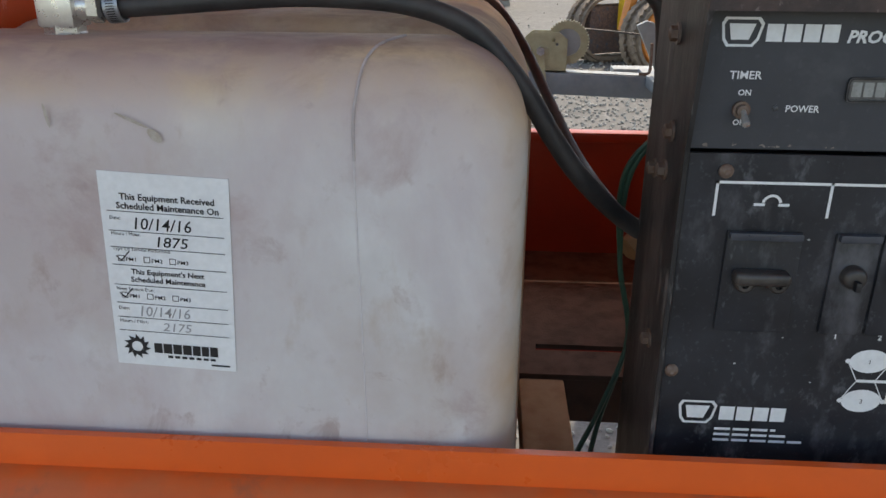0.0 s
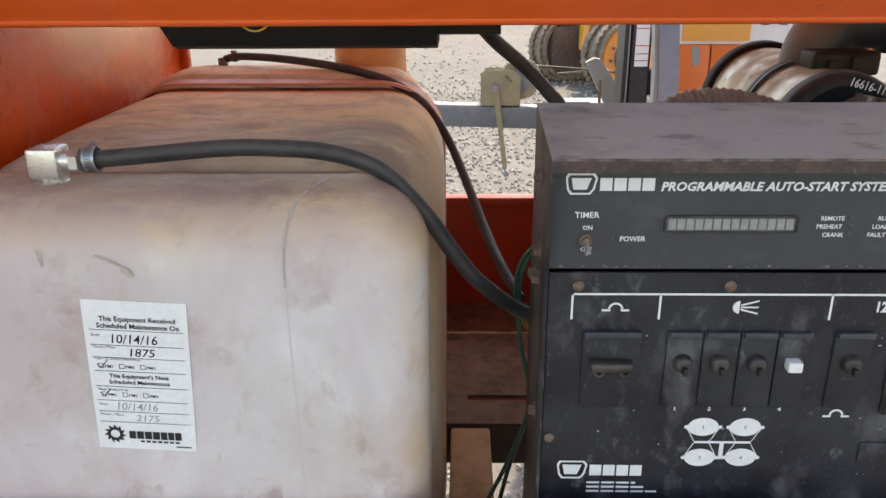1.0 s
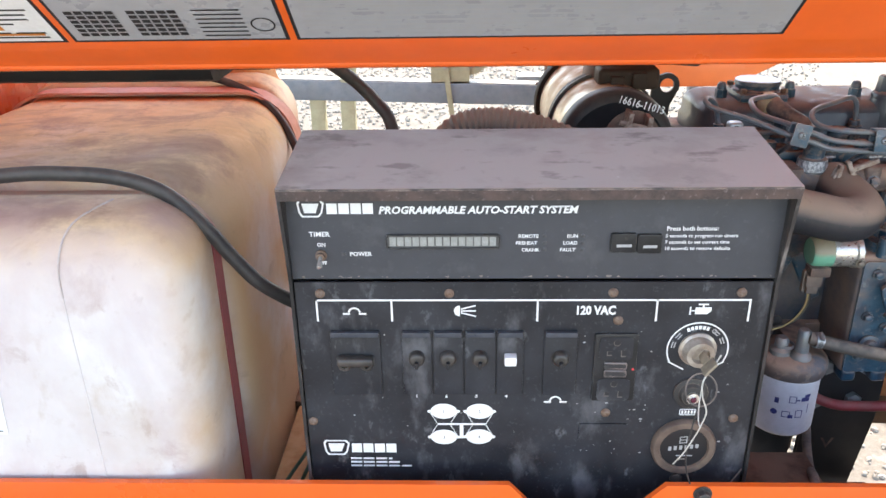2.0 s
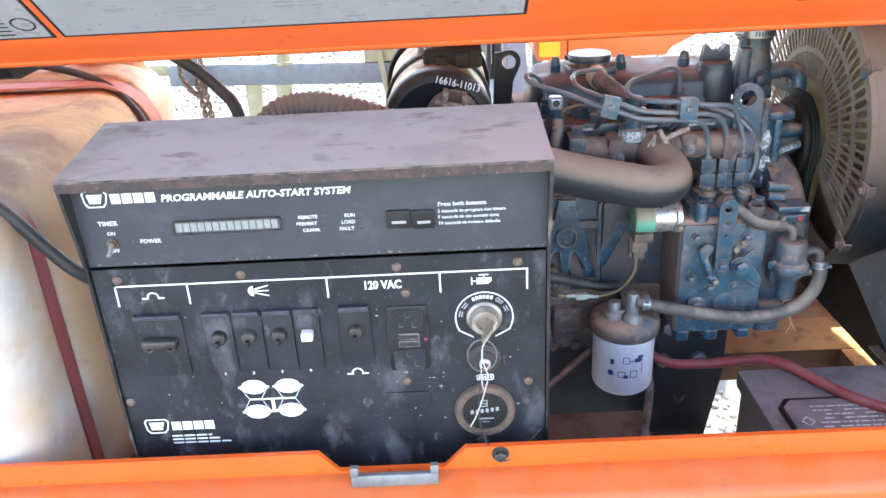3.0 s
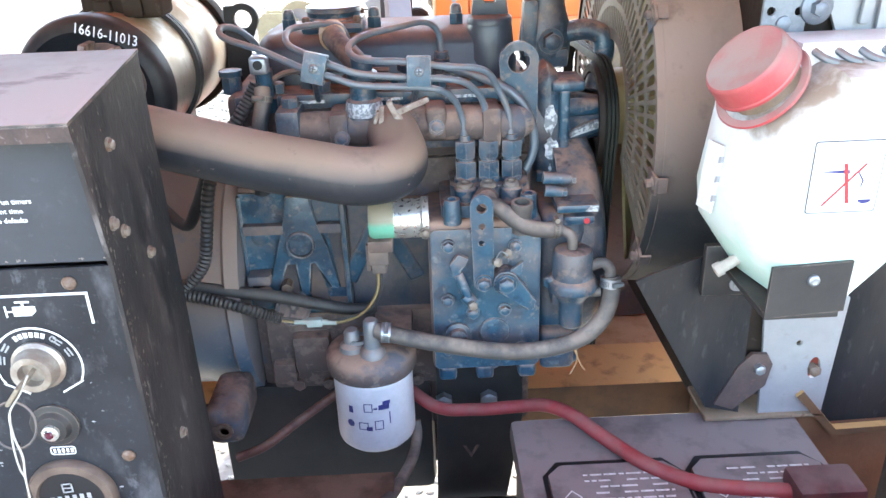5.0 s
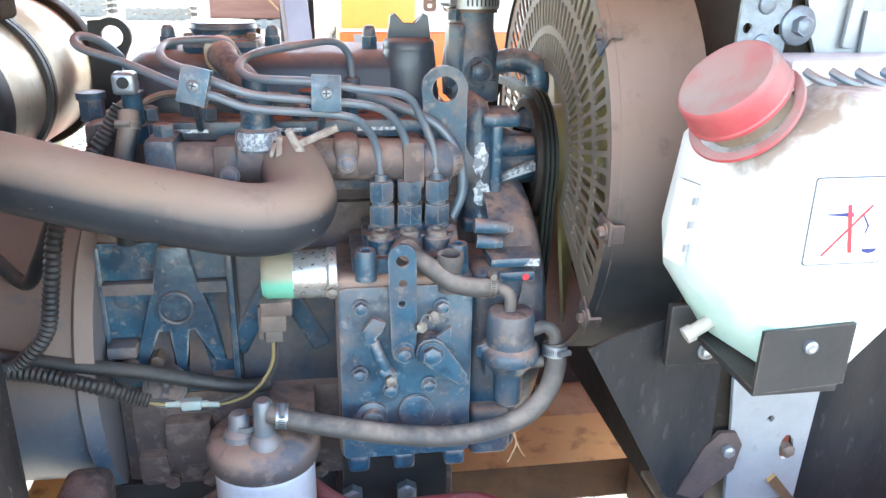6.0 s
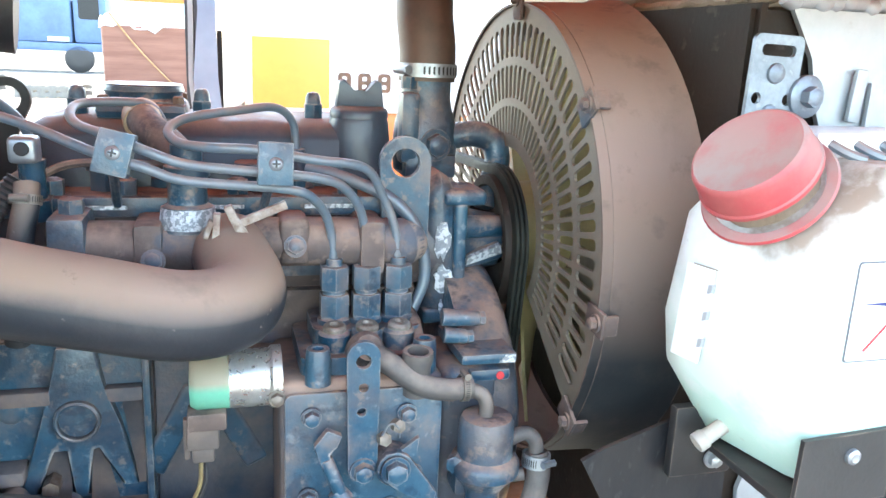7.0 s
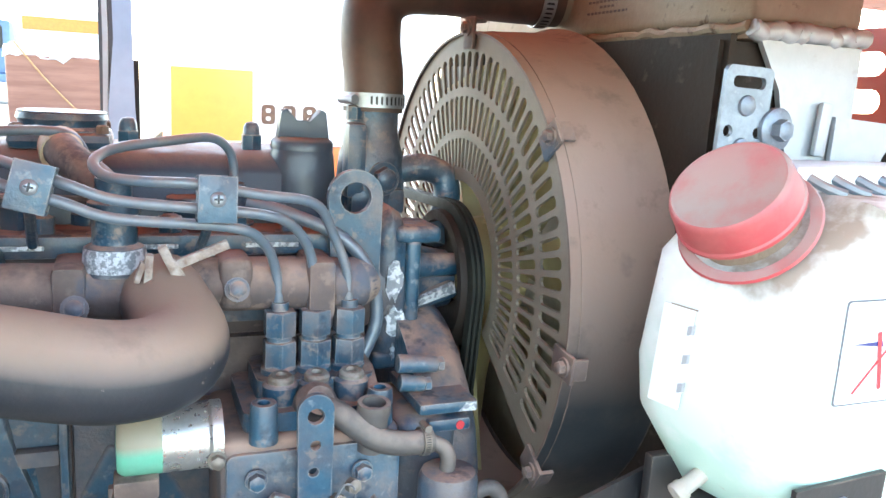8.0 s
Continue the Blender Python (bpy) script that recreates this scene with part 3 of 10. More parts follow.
def tube(bm, pts, r, seg=12, step=6, ripple=0.0, period=3, caps=True):
    """A hose, pipe or wire along a smooth line; ripple makes it corrugated."""
    line = curve_points(pts, step) if step > 1 else [Vector(q) for q in pts]
    up = None
    rings = []
    for i, q in enumerate(line):
        d = (line[min(i + 1, len(line) - 1)] - line[max(i - 1, 0)]).normalized()
        if up is None:
            up = d.orthogonal().normalized()
        up = (up - d * up.dot(d)).normalized()
        w = d.cross(up)
        rr = r(i / (len(line) - 1)) if callable(r) else r
        rr += ripple if ripple and (i % period) == 0 else 0.0
        rings.append([bm.verts.new(q + (up * math.cos(2 * math.pi * k / seg) + w * math.sin(2 * math.pi * k / seg)) * rr) for k in range(seg)])
    for p, q in zip(rings, rings[1:]):
        for k in range(seg):
            bm.faces.new((p[k], p[(k + 1) % seg], q[(k + 1) % seg], q[k]))
    if caps:
        bm.faces.new(rings[0])
        bm.faces.new(rings[-1])


def thicken(bm, x, y, z):
    """Gives the open sheet drawn so far a thickness along a direction."""
    r = bmesh.ops.extrude_face_region(bm, geom=bm.faces[:], use_keep_orig=True)
    bmesh.ops.translate(bm, vec=(x, y, z), verts=[v for v in r["geom"] if isinstance(v, bmesh.types.BMVert)])


class Sheet:
    """A plane to draw and build on: origin, right and up; heights count outwards."""

    def __init__(self, origin, right=(1, 0, 0), up=(0, 0, 1)):
        self.o, self.u = Vector(origin), Vector(right).normalized()
        v = Vector(up)
        self.v = (v - self.u * v.dot(self.u)).normalized()
        self.n = self.u.cross(self.v)

    def at(self, x, y, h=0.0):
        return self.o + self.u * x + self.v * y + self.n * h

    def matrix(self, x=0.0, y=0.0, h=0.0, turn=0.0):
        m = Matrix((self.u, self.v, self.n)).transposed().to_4x4()
        return Matrix.Translation(self.at(x, y, h)) @ m @ Matrix.Rotation(turn, 4, "Z")

    def face(self, bm, pts, h=0.0005):
        bm.faces.new([bm.verts.new(self.at(x, y, h)) for x, y in pts])

    def rect(self, bm, x0, y0, x1, y1, h=0.0005):
        self.face(bm, ((x0, y0), (x1, y0), (x1, y1), (x0, y1)), h)

    def line(self, bm, pts, w, h=0.0005):
        for (ax, ay), (bx, by) in zip(pts, pts[1:]):
            d = math.hypot(bx - ax, by - ay) or 1
            nx, ny = -(by - ay) / d * w / 2, (bx - ax) / d * w / 2
            ex, ey = (bx - ax) / d * w / 2, (by - ay) / d * w / 2
            self.face(bm, ((ax - nx - ex, ay - ny - ey), (bx - nx + ex, by - ny + ey), (bx + nx + ex, by + ny + ey), (ax + nx - ex, ay + ny - ey)), h)

    def slab(self, bm, pts, h0, h1, holes=()):
        """A plate with an outline and holes, between two heights."""
        loops = [[Vector((x, y, 0)) for x, y in loop] for loop in (pts, *holes)]
        flat = [q for loop in loops for q in loop]
        low = [bm.verts.new(self.at(q.x, q.y, h0)) for q in flat]
        high = [bm.verts.new(self.at(q.x, q.y, h1)) for q in flat]
        if holes:
            for tri in tessellate_polygon(loops):
                bm.faces.new([high[i] for i in tri])
                bm.faces.new([low[i] for i in reversed(tri)])
        else:
            bm.faces.new(high)
            bm.faces.new(low[::-1])
        k = 0
        for loop in loops:
            for i in range(len(loop)):
                a, b = k + i, k + (i + 1) % len(loop)
                bm.faces.new((low[a], low[b], high[b], high[a]))
            k += len(loop)

    def disc(self, x, y, r, seg=20, ry=None, a0=0.0, a1=360.0):
        full = abs(a1 - a0) >= 360
        steps = seg if full else seg + 1
        return [(x + r * math.cos(radians(a0 + (a1 - a0) * k / seg)), y + (ry or r) * math.sin(radians(a0 + (a1 - a0) * k / seg))) for k in range(steps)]


def ring_between(bm, sheet, outer, inner, h):
    a = [bm.verts.new(sheet.at(x, y, h)) for x, y in outer]
    b = [bm.verts.new(sheet.at(x, y, h)) for x, y in inner]
    for i in range(len(a)):
        j = (i + 1) % len(a)
        bm.faces.new((a[i], a[j], b[j], b[i]))


def rounded(x0, y0, x1, y1, r, seg=4):
    out = []
    for cx, cy, a in ((x1 - r, y1 - r, 0), (x0 + r, y1 - r, 90), (x0 + r, y0 + r, 180), (x1 - r, y0 + r, 270)):
        out += [(cx + r * math.cos(radians(a + 90 * k / seg)), cy + r * math.sin(radians(a + 90 * k / seg))) for k in range(seg + 1)]
    return out


def lettering(name, words, sheet, x, y, size, mat, parent, lean=0.0, bold=0.0, wide=1.0, turn=0.0, centre=False, h=0.0007, label=""):
    """Words in the built-in font, flat on a sheet; size is the height of a capital."""
    c = bpy.data.curves.new(name, "FONT")
    c.body, c.size, c.shear, c.offset = words, size / 0.69, lean, bold
    c.align_x = "CENTER" if centre else "LEFT"
    c.resolution_u = 2
    tmp = bpy.data.objects.new(name, c)
    me = bpy.data.meshes.new_from_object(tmp)
    bpy.data.objects.remove(tmp)
    bpy.data.curves.remove(c)
    me.name = name
    me.materials.clear()
    me.transform(sheet.matrix(x, y, h, turn) @ Matrix.Diagonal((wide, 1, 1, 1)))
    return part_of(name, me, mat, parent, label, False)


def hexagon(bm, p, n, r, h, washer=0.0):
    """A bolt head on a surface at p, facing n."""
    p, n = Vector(p), Vector(n).normalized()
    if washer:
        rod(bm, p, p + n * 0.0015, washer, seg=16)
        p = p + n * 0.0015
    rod(bm, p, p + n * h, r, seg=6)
    rod(bm, p + n * h, p + n * (h + r * 0.18), r * 0.82, r * 0.55, seg=12)


def bolt(parent, p, n, r=0.006, h=0.005, washer=0.0, mat=None, name="bolt"):
    bm = bmesh.new()
    hexagon(bm, p, n, r, h, washer)
    return part(name, bm, mat or RUSTY_BOLT, parent)


def screw(parent, sheet, x, y, r=0.0045, mat=None):
    """A round-head cross-slot screw."""
    bm = bmesh.new()
    turned(bm, sheet.at(x, y), sheet.n, ((0, r), (r * 0.25, r), (r * 0.55, r * 0.75), (r * 0.68, r * 0.35), (r * 0.5, 0)), 16)
    return part("screw", bm, mat or RUSTY_BOLT, parent)


def clamp_ring(parent, p, n, r, w=0.009, mat=None, name="hose_clamp", screw_at=(0, 0, 1)):
    """A worm-drive clamp: a band with its screw housing."""
    p, n = Vector(p), Vector(n).normalized()
    bm = bmesh.new()
    turned(bm, p - n * w / 2, n, ((0, r), (0, r + 0.0012), (w, r + 0.0012), (w, r)), 28, True)
    s = Vector(screw_at)
    s = (s - n * s.dot(n)).normalized()
    side = n.cross(s)
    k = min(1.0, 0.45 + r / 0.04)
    q = p + s * (r + 0.0034 * k)
    rod(bm, q - side * 0.007 * k, q + side * 0.007 * k, 0.0034 * k, seg=10)
    rod(bm, q + side * 0.007 * k, q + side * 0.0095 * k, 0.0040 * k, seg=6)
    band = part(name, bm, mat or GALV, parent)
    slots = bmesh.new()
    for i in range(40):
        a = 2 * math.pi * i / 40
        d = s * math.cos(a) + side * math.sin(a)
        if d.dot(s) < 0.8:
            c = p + d * (r + 0.0015)
            t = n.cross(d)
            slots.faces.new([slots.verts.new(c + n * u * w * 0.28 + t * v * r * 0.035 + n * u * v * 0.0004) for u, v in ((-1, -1), (1, -1), (1, 1), (-1, 1))])
    tagged(part("band_slot", slots, INK, band, "", False), kind="stuff")
    return band


# ---- ground ----
def build_ground():
    bm = bmesh.new()
    s = 240.0
    bm.faces.new([bm.verts.new(p) for p in ((-s, -s, 0), (s, -s, 0), (s, s, 0), (-s, s, 0))])
    tagged(part("ground", bm, YARD_GRAVEL, None), "grey crushed gravel yard lying in full sun", "ground", kind="structure")
    rng = np.random.default_rng(3)
    phi = (1 + 5 ** 0.5) / 2
    ico = np.array([(-1, phi, 0), (1, phi, 0), (-1, -phi, 0), (1, -phi, 0), (0, -1, phi), (0, 1, phi), (0, -1, -phi), (0, 1, -phi), (phi, 0, -1), (phi, 0, 1), (-phi, 0, -1), (-phi, 0, 1)]) / 1.9
    tri = ((0, 11, 5), (0, 5, 1), (0, 1, 7), (0, 7, 10), (0, 10, 11), (1, 5, 9), (5, 11, 4), (11, 10, 2), (10, 7, 6), (7, 1, 8),
           (3, 9, 4), (3, 4, 2), (3, 2, 6), (3, 6, 8), (3, 8, 9), (4, 9, 5), (2, 4, 11), (6, 2, 10), (8, 6, 7), (9, 8, 1))
    count = 17000
    far = rng.random(count) ** 1.6
    places = np.c_[rng.uniform(-1.0, 1.7, count) * (1 + 1.2 * far), 0.5 + 7.0 * far + rng.exponential(1.8, count) * far]
    sizes = rng.uniform(0.004, 0.011, count) * (1 + 1.1 * far)
    verts, faces = [], []
    for (x, y), s in zip(places, sizes):
        turn = np.array(Euler(tuple(rng.uniform(0, 6.3, 3))).to_matrix())
        v = (ico * (s * rng.uniform(0.6, 1.25, 3)) * rng.uniform(0.8, 1.15, (12, 1))) @ turn.T
        k = len(verts)
        verts += [(x + a, y + b, s * 0.35 + c) for a, b, c in v.tolist()]
        faces += [(k + a, k + b, k + c) for a, b, c in tri]
    me = bpy.data.meshes.new("gravel_stones")
    me.from_pydata(verts, [], faces)
    tagged(part_of("gravel_stones", me, PEBBLE, None, "", False), "loose grey and white gravel stones scattered on the ground", "gravel", kind="stuff")


build_ground()


# ---- the machine's enclosure ----
enclosure = thing("light_tower_enclosure", 0.4, 0.8, 0.0, "orange painted steel light tower trailer body with its service door raised", "trailer body")
X0, X1 = -0.42, 1.34


def along_x(bm, profile, x0, x1):
    """A bent sheet or bar: a closed profile of (y, z) drawn out along x."""
    a = [bm.verts.new((x0, y, z)) for y, z in profile]
    b = [bm.verts.new((x1, y, z)) for y, z in profile]
    bm.faces.new(a)
    bm.faces.new(b[::-1])
    for i in range(len(a)):
        j = (i + 1) % len(a)
        bm.faces.new((a[i], a[j], b[j], b[i]))


def build_sill():
    bm = bmesh.new()
    along_x(bm, ((0.446, 0.904), (0.440, 0.900), (0.424, 0.893), (0.418, 0.888), (0.415, 0.880), (0.415, 0.60), (0.42, 0.60), (0.42, 0.878), (0.428, 0.889), (0.450, 0.897), (0.458, 0.900), (0.458, 0.904)), X0, X1)
    sill = part("side_sill", bm, ORANGE_DIRTY, enclosure, "orange sheet-metal sill below the door opening")
    bm = bmesh.new()
    s = Sheet((0, 0.452, 0))
    outline = [(X0, 0.902), (X1, 0.902), (X1, 0.930), (0.468, 0.930), (0.446, 0.907), (0.338, 0.907), (0.318, 0.930), (X0, 0.930)]
    s.slab(bm, outline, -0.006, 0.0)
    flange = part("sill_flange", bm, ORANGE, enclosure, "upright orange flange with a notch at the latch")
    bm = bmesh.new()
    box(bm, 0.352, 0.440, 0.432, 0.438, 0.902, 0.916, 0.002)
    box(bm, 0.352, 0.440, 0.436, 0.452, 0.898, 0.904, 0.001)
    box(bm, 0.352, 0.360, 0.432, 0.438, 0.914, 0.926, 0.001)
    box(bm, 0.432, 0.440, 0.432, 0.438, 0.914, 0.926, 0.001)
    part("latch_strike", bm, GALV, enclosure, "grey plated latch strike plate on the sill")
    bolt(enclosure, (0.503, 0.452, 0.921), (0, -1, 0), 0.006, 0.006, 0.009, BLACK_STEEL)
    return sill, flange


build_sill()


def build_door():
    """The raised gull-wing door, its inner face towards the viewer, with a lip along the hinge edge."""
    bm = bmesh.new()
    low, crease, out = Vector((0, 0.550, 1.312)), Vector((0, 0.520, 1.338)), Vector((0, -0.77, 0.64))
    far = crease + out * 0.52
    thick = Vector((0, 0.64, 0.77)) * 0.012
    prof = [low, low + Vector((0, -0.007, 0.010)), crease + Vector((0, 0.003, -0.005)), crease, far, far + thick, crease + thick * 1.2, low + Vector((0, 0.012, 0.012)), low + Vector((0, 0.006, 0.001))]
    along_x(bm, [(p.y, p.z) for p in prof], X0 - 0.1, X1)
    door = part("service_door", bm, ORANGE, enclosure, "orange steel door raised over the opening, with label sheets")
    # a soft rolled edge along the hinge side
    bm = bmesh.new()
    tube(bm, [(X0 - 0.1, low.y + 0.002, low.z + 0.004), (X1, low.y + 0.002, low.z + 0.004)], 0.005, 10, 1)
    part("rolled_edge", bm, ORANGE, door)
    s = Sheet(crease, (1, 0, 0), out)

    def sheet_label(x0, x1, y1, mat, lines, name="instruction_label", bar=None, word=""):
        bm = bmesh.new()
        s.slab(bm, ((x0 - 0.003, 0.006), (x1 + 0.003, 0.006), (x1 + 0.003, y1), (x0 - 0.003, y1)), 0.0, 0.0004)
        part("label_border", bm, INK, door)
        bm = bmesh.new()
        s.slab(bm, ((x0, 0.009), (x1, 0.009), (x1, y1 - 0.003), (x0, y1 - 0.003)), 0.0004, 0.0007)
        part(name, bm, mat, door, "printed instruction sheet stuck to the door")
        bm = bmesh.new()
        rng = random.Random(int(x0 * 1000))
        for k in range(lines):
            y = 0.014 + k * 0.0065
            x = x0 + 0.008
            while x < x1 - 0.02:
                w = min(rng.uniform(0.02, 0.09), x1 - 0.008 - x)
                if rng.random() > 0.12:
                    s.rect(bm, x, y, x + w, y + 0.0022, 0.0010)
                x += w + 0.004
        tagged(part("unreadable_text_line", bm, bar or GREY_PRINT, door), kind="stuff")

    sheet_label(-0.34, -0.06, 0.16, PAPER, 18, "warning_label", INK)
    bm = bmesh.new()
    s.rect(bm, -0.33, 0.026, -0.10, 0.032, 0.0012)
    s.rect(bm, -0.16, 0.018, -0.07, 0.021, 0.0012)
    part("orange_bar", bm, YELLOW_ORANGE, door)
    sheet_label(-0.048, 0.128, 0.16, LABEL_GREY, 0)
    bm = bmesh.new()
    for x in (-0.040, 0.010):
        for r in range(6):
            for c in range(5):
                s.rect(bm, x + c * 0.0082, 0.016 + r * 0.0062, x + c * 0.0082 + 0.0066, 0.0205 + r * 0.0062, 0.0011)
    for r in range(7):
        s.rect(bm, 0.062, 0.014 + r * 0.006, 0.100, 0.0158 + r * 0.006, 0.0011)
    ring_between(bm, s, s.disc(0.114, 0.030, 0.010), s.disc(0.114, 0.030, 0.0085), 0.0011)
    tagged(part("printed_table", bm, INK, door), kind="stuff")
    sheet_label(0.140, 0.534, 0.24, LABEL_GREY, 32)
    sheet_label(0.772, 0.918, 0.13, PAPER, 0, "coolant_label")
    for words, y in (("CE N'EST PAS UN SYSTEME DE RETOUR", 0.013), ("REFRIGERANT SEULEMENT.", 0.025)):
        lettering("lettering", words, s, 0.845, y, 0.0058, INK, door, centre=True, wide=0.92, h=0.0012)
    bm = bmesh.new()
    for k in range(5):
        s.rect(bm, 0.785, 0.037 + k * 0.011, 0.905, 0.042 + k * 0.011, 0.0012)
    tagged(part("unreadable_text_line", bm, GREY_PRINT, door), kind="stuff")
    sheet_label(0.932, 1.08, 0.13, LABEL_GREY, 14)


build_door()


def build_walls():
    bm = bmesh.new()
    along_x(bm, ((0.552, 1.326), (0.74, 1.335), (0.74, 1.347), (0.552, 1.338)), X0 - 0.1, X1)
    part("roof_panel", bm, ORANGE, enclosure, "narrow orange roof strip between the doors")
    # Unseen door, added and sized to keep direct sun off the machinery.
    bm = bmesh.new()
    along_x(bm, ((0.74, 1.336), (1.61, 1.780), (1.604, 1.791), (0.736, 1.350)), X0 - 0.1, X1)
    part("service_door", bm, ORANGE, enclosure, "unseen second orange door added on the far side to keep sun out")
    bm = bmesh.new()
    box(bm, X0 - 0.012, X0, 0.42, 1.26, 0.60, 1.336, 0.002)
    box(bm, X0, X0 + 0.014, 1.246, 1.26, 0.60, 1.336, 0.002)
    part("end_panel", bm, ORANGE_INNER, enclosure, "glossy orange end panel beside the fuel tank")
    bm = bmesh.new()
    box(bm, X0, X1, 1.160, 1.168, 0.60, 0.985, 0.0)
    box(bm, X0, X1, 1.150, 1.175, 0.975, 0.990, 0.003)
    part("far_side_panel", bm, SHADED_ORANGE, enclosure, "inner face of the far sill, orange darkened to red for shade")
    # slotted end panel beside the radiator
    s = Sheet((X1, 0, 0), (0, 1, 0), (0, 0, 1))
    bm = bmesh.new()
    holes = []
    for c in range(7):
        for r in range(13):
            y, z = 0.50 + c * 0.105, 1.315 - r * 0.034
            holes.append(rounded(y, z - 0.022, y + 0.075, z, 0.0105, 3))
    s.slab(bm, ((0.42, 0.60), (1.26, 0.60), (1.26, 1.336), (0.42, 1.336)), -0.003, 0.0, holes)
    part("slotted_end_panel", bm, SHADED_ORANGE, enclosure, "end panel with rows of slots, orange darkened to red for shade")


build_walls()


def build_frame():
    """Deck plates and cross members under the machinery."""
    bm = bmesh.new()
    s = Sheet((0, 0, 0.80), (1, 0, 0), (0, 1, 0))
    s.slab(bm, ((-0.40, 0.780), (0.40, 0.780), (0.40, 1.155), (-0.40, 1.155)), -0.006, 0.0, [[(0.060, 0.836), (0.26, 0.836), (0.26, 0.850), (0.060, 0.850)]])
    box(bm, -0.40, 0.40, 0.780, 0.788, 0.74, 0.7935)
    part("deck_plate", bm, RUST_DECK, enclosure, "rusty brown deck plate with a slot")
    bm = bmesh.new()
    box(bm, 0.038, 0.088, 0.43, 0.776, 0.752, 0.797, 0.004)
    part("cross_member", bm, TAN_STEEL, enclosure, "tan dusty steel cross member")
    bm = bmesh.new()
    box(bm, -0.38, 0.0, 0.46, 1.12, 0.63, 0.66, 0.003)
    part("tank_shelf", bm, BLACK_STEEL, enclosure)
    bm = bmesh.new()
    box(bm, 0.48, 0.706, 0.60, 0.672, 0.792, 0.80, 0.002)
    box(bm, 0.48, 0.706, 0.60, 0.606, 0.70, 0.792, 0.0)
    part("engine_tray", bm, RUST_DECK, enclosure, "flat brown dusty steel tray below the filter")
    bm = bmesh.new()
    box(bm, 0.40, 1.16, 0.925, 1.03, 0.66, 0.715, 0.004)
    part("frame_rail", bm, ORANGE_RUST, enclosure, "rust-stained orange frame rail with its front's shade in the colour")
    bm = bmesh.new()
    box(bm, 0.80, 1.145, 1.0305, 1.155, 0.698, 0.711, 0.002)
    part("rear_deck", bm, TAN_STEEL, enclosure, "tan dusty deck behind the frame rail")
    bm = bmesh.new()
    box(bm, 1.100, 1.16, 0.64, 0.925, 0.66, 0.715, 0.004)
    part("frame_rail", bm, ORANGE_RUST, enclosure)
    bm = bmesh.new()
    box(bm, 0.81, 1.16, 0.52, 0.69, 0.665, 0.680, 0.002)
    part("battery_tray", bm, BLACK_STEEL, enclosure)
    bm = bmesh.new()
    box(bm, 0.40, 1.30, 0.46, 0.50, 0.62, 0.70, 0.004)
    part("frame_rail", bm, BLACK_STEEL, enclosure)
    bm = bmesh.new()
    box(bm, 1.1195, 1.332, 0.662, 0.668, 0.70, 1.245, 0.002)
    part("baffle_plate", bm, SLATE_STEEL, enclosure, "black steel baffle plate beside the radiator")
    # Added plate that hides the bright far panel and blocks sun patches.
    bm = bmesh.new()
    box(bm, 0.50, 1.16, 1.110, 1.116, 0.715, 1.000, 0.002)
    part("far_blocker_plate", bm, BROWN_CAST, enclosure, "brown plate added below the fan to block sun and the far panel")
    bm = bmesh.new()
    box(bm, 0.748, 0.852, 0.560, 0.770, 0.660, 0.672, 0.002)
    part("mount_foot", bm, BLACK_STEEL, enclosure)
    # trailer axle beam and legs so that the body stands on the ground
    for x in (-0.30, 1.22):
        bm = bmesh.new()
        box(bm, x - 0.03, x + 0.03, 0.80, 0.86, 0.02, 0.64, 0.004)
        box(bm, x - 0.09, x + 0.09, 0.74, 0.92, 0.0, 0.02, 0.003)
        part("jack_leg", bm, BLACK_STEEL, enclosure)


build_frame()


COVER_BLACK = material("matt_black_cover_plastic", (0.008, 0.008, 0.009), 0.55, other=(0.016, 0.015, 0.015), scale=12, amount=0.6, gloss=0.2, bump=0.05, grain=400)


def build_black_box():
    bm = bmesh.new()
    along_x(bm, ((0.625, 1.286), (0.612, 1.290), (0.606, 1.300), (0.606, 1.333), (0.70, 1.333), (0.70, 1.294), (0.690, 1.287)), -0.222, 0.03)
    for v in bm.verts:
        if v.co.x < -0.2 and v.co.z < 1.31:
            v.co.x += 0.022
    tray = alone("wiring_cover", bm, COVER_BLACK, "black plastic cover with yellow warning symbols under the roof", "cover")
    bm = bmesh.new()
    along_x(bm, ((0.620, 1.298), (0.620, 1.333), (0.69, 1.333), (0.69, 1.298)), 0.0301, 0.085)
    part("cover_end", bm, COVER_BLACK, tray)
    s = Sheet((0, 0.606, 0))
    bm = bmesh.new()
    ring_between(bm, s, s.disc(-0.125, 1.318, 0.016), s.disc(-0.125, 1.318, 0.0145), 0.0006)
    part("warning_ring", bm, YELLOW, tray)
    bm = bmesh.new()
    s.line(bm, ((-0.134, 1.309), (-0.116, 1.327)), 0.0018, 0.0006)
    part("warning_bar", bm, YELLOW, tray)
    for x in (-0.182, -0.070):
        bm = bmesh.new()
        s.line(bm, ((x - 0.008, 1.308), (x, 1.314), (x + 0.008, 1.322)), 0.003, 0.0006)
        s.line(bm, ((x - 0.006, 1.318), (x + 0.006, 1.312)), 0.002, 0.0007)
        part("warning_symbol", bm, YELLOW, tray)
    return tray


build_black_box()


# ---- fuel tank ----
SEAM_PALE = material("faint_mould_line", (0.58, 0.53, 0.53), 0.5, other=(0.66, 0.63, 0.635), scale=30, amount=0.6)


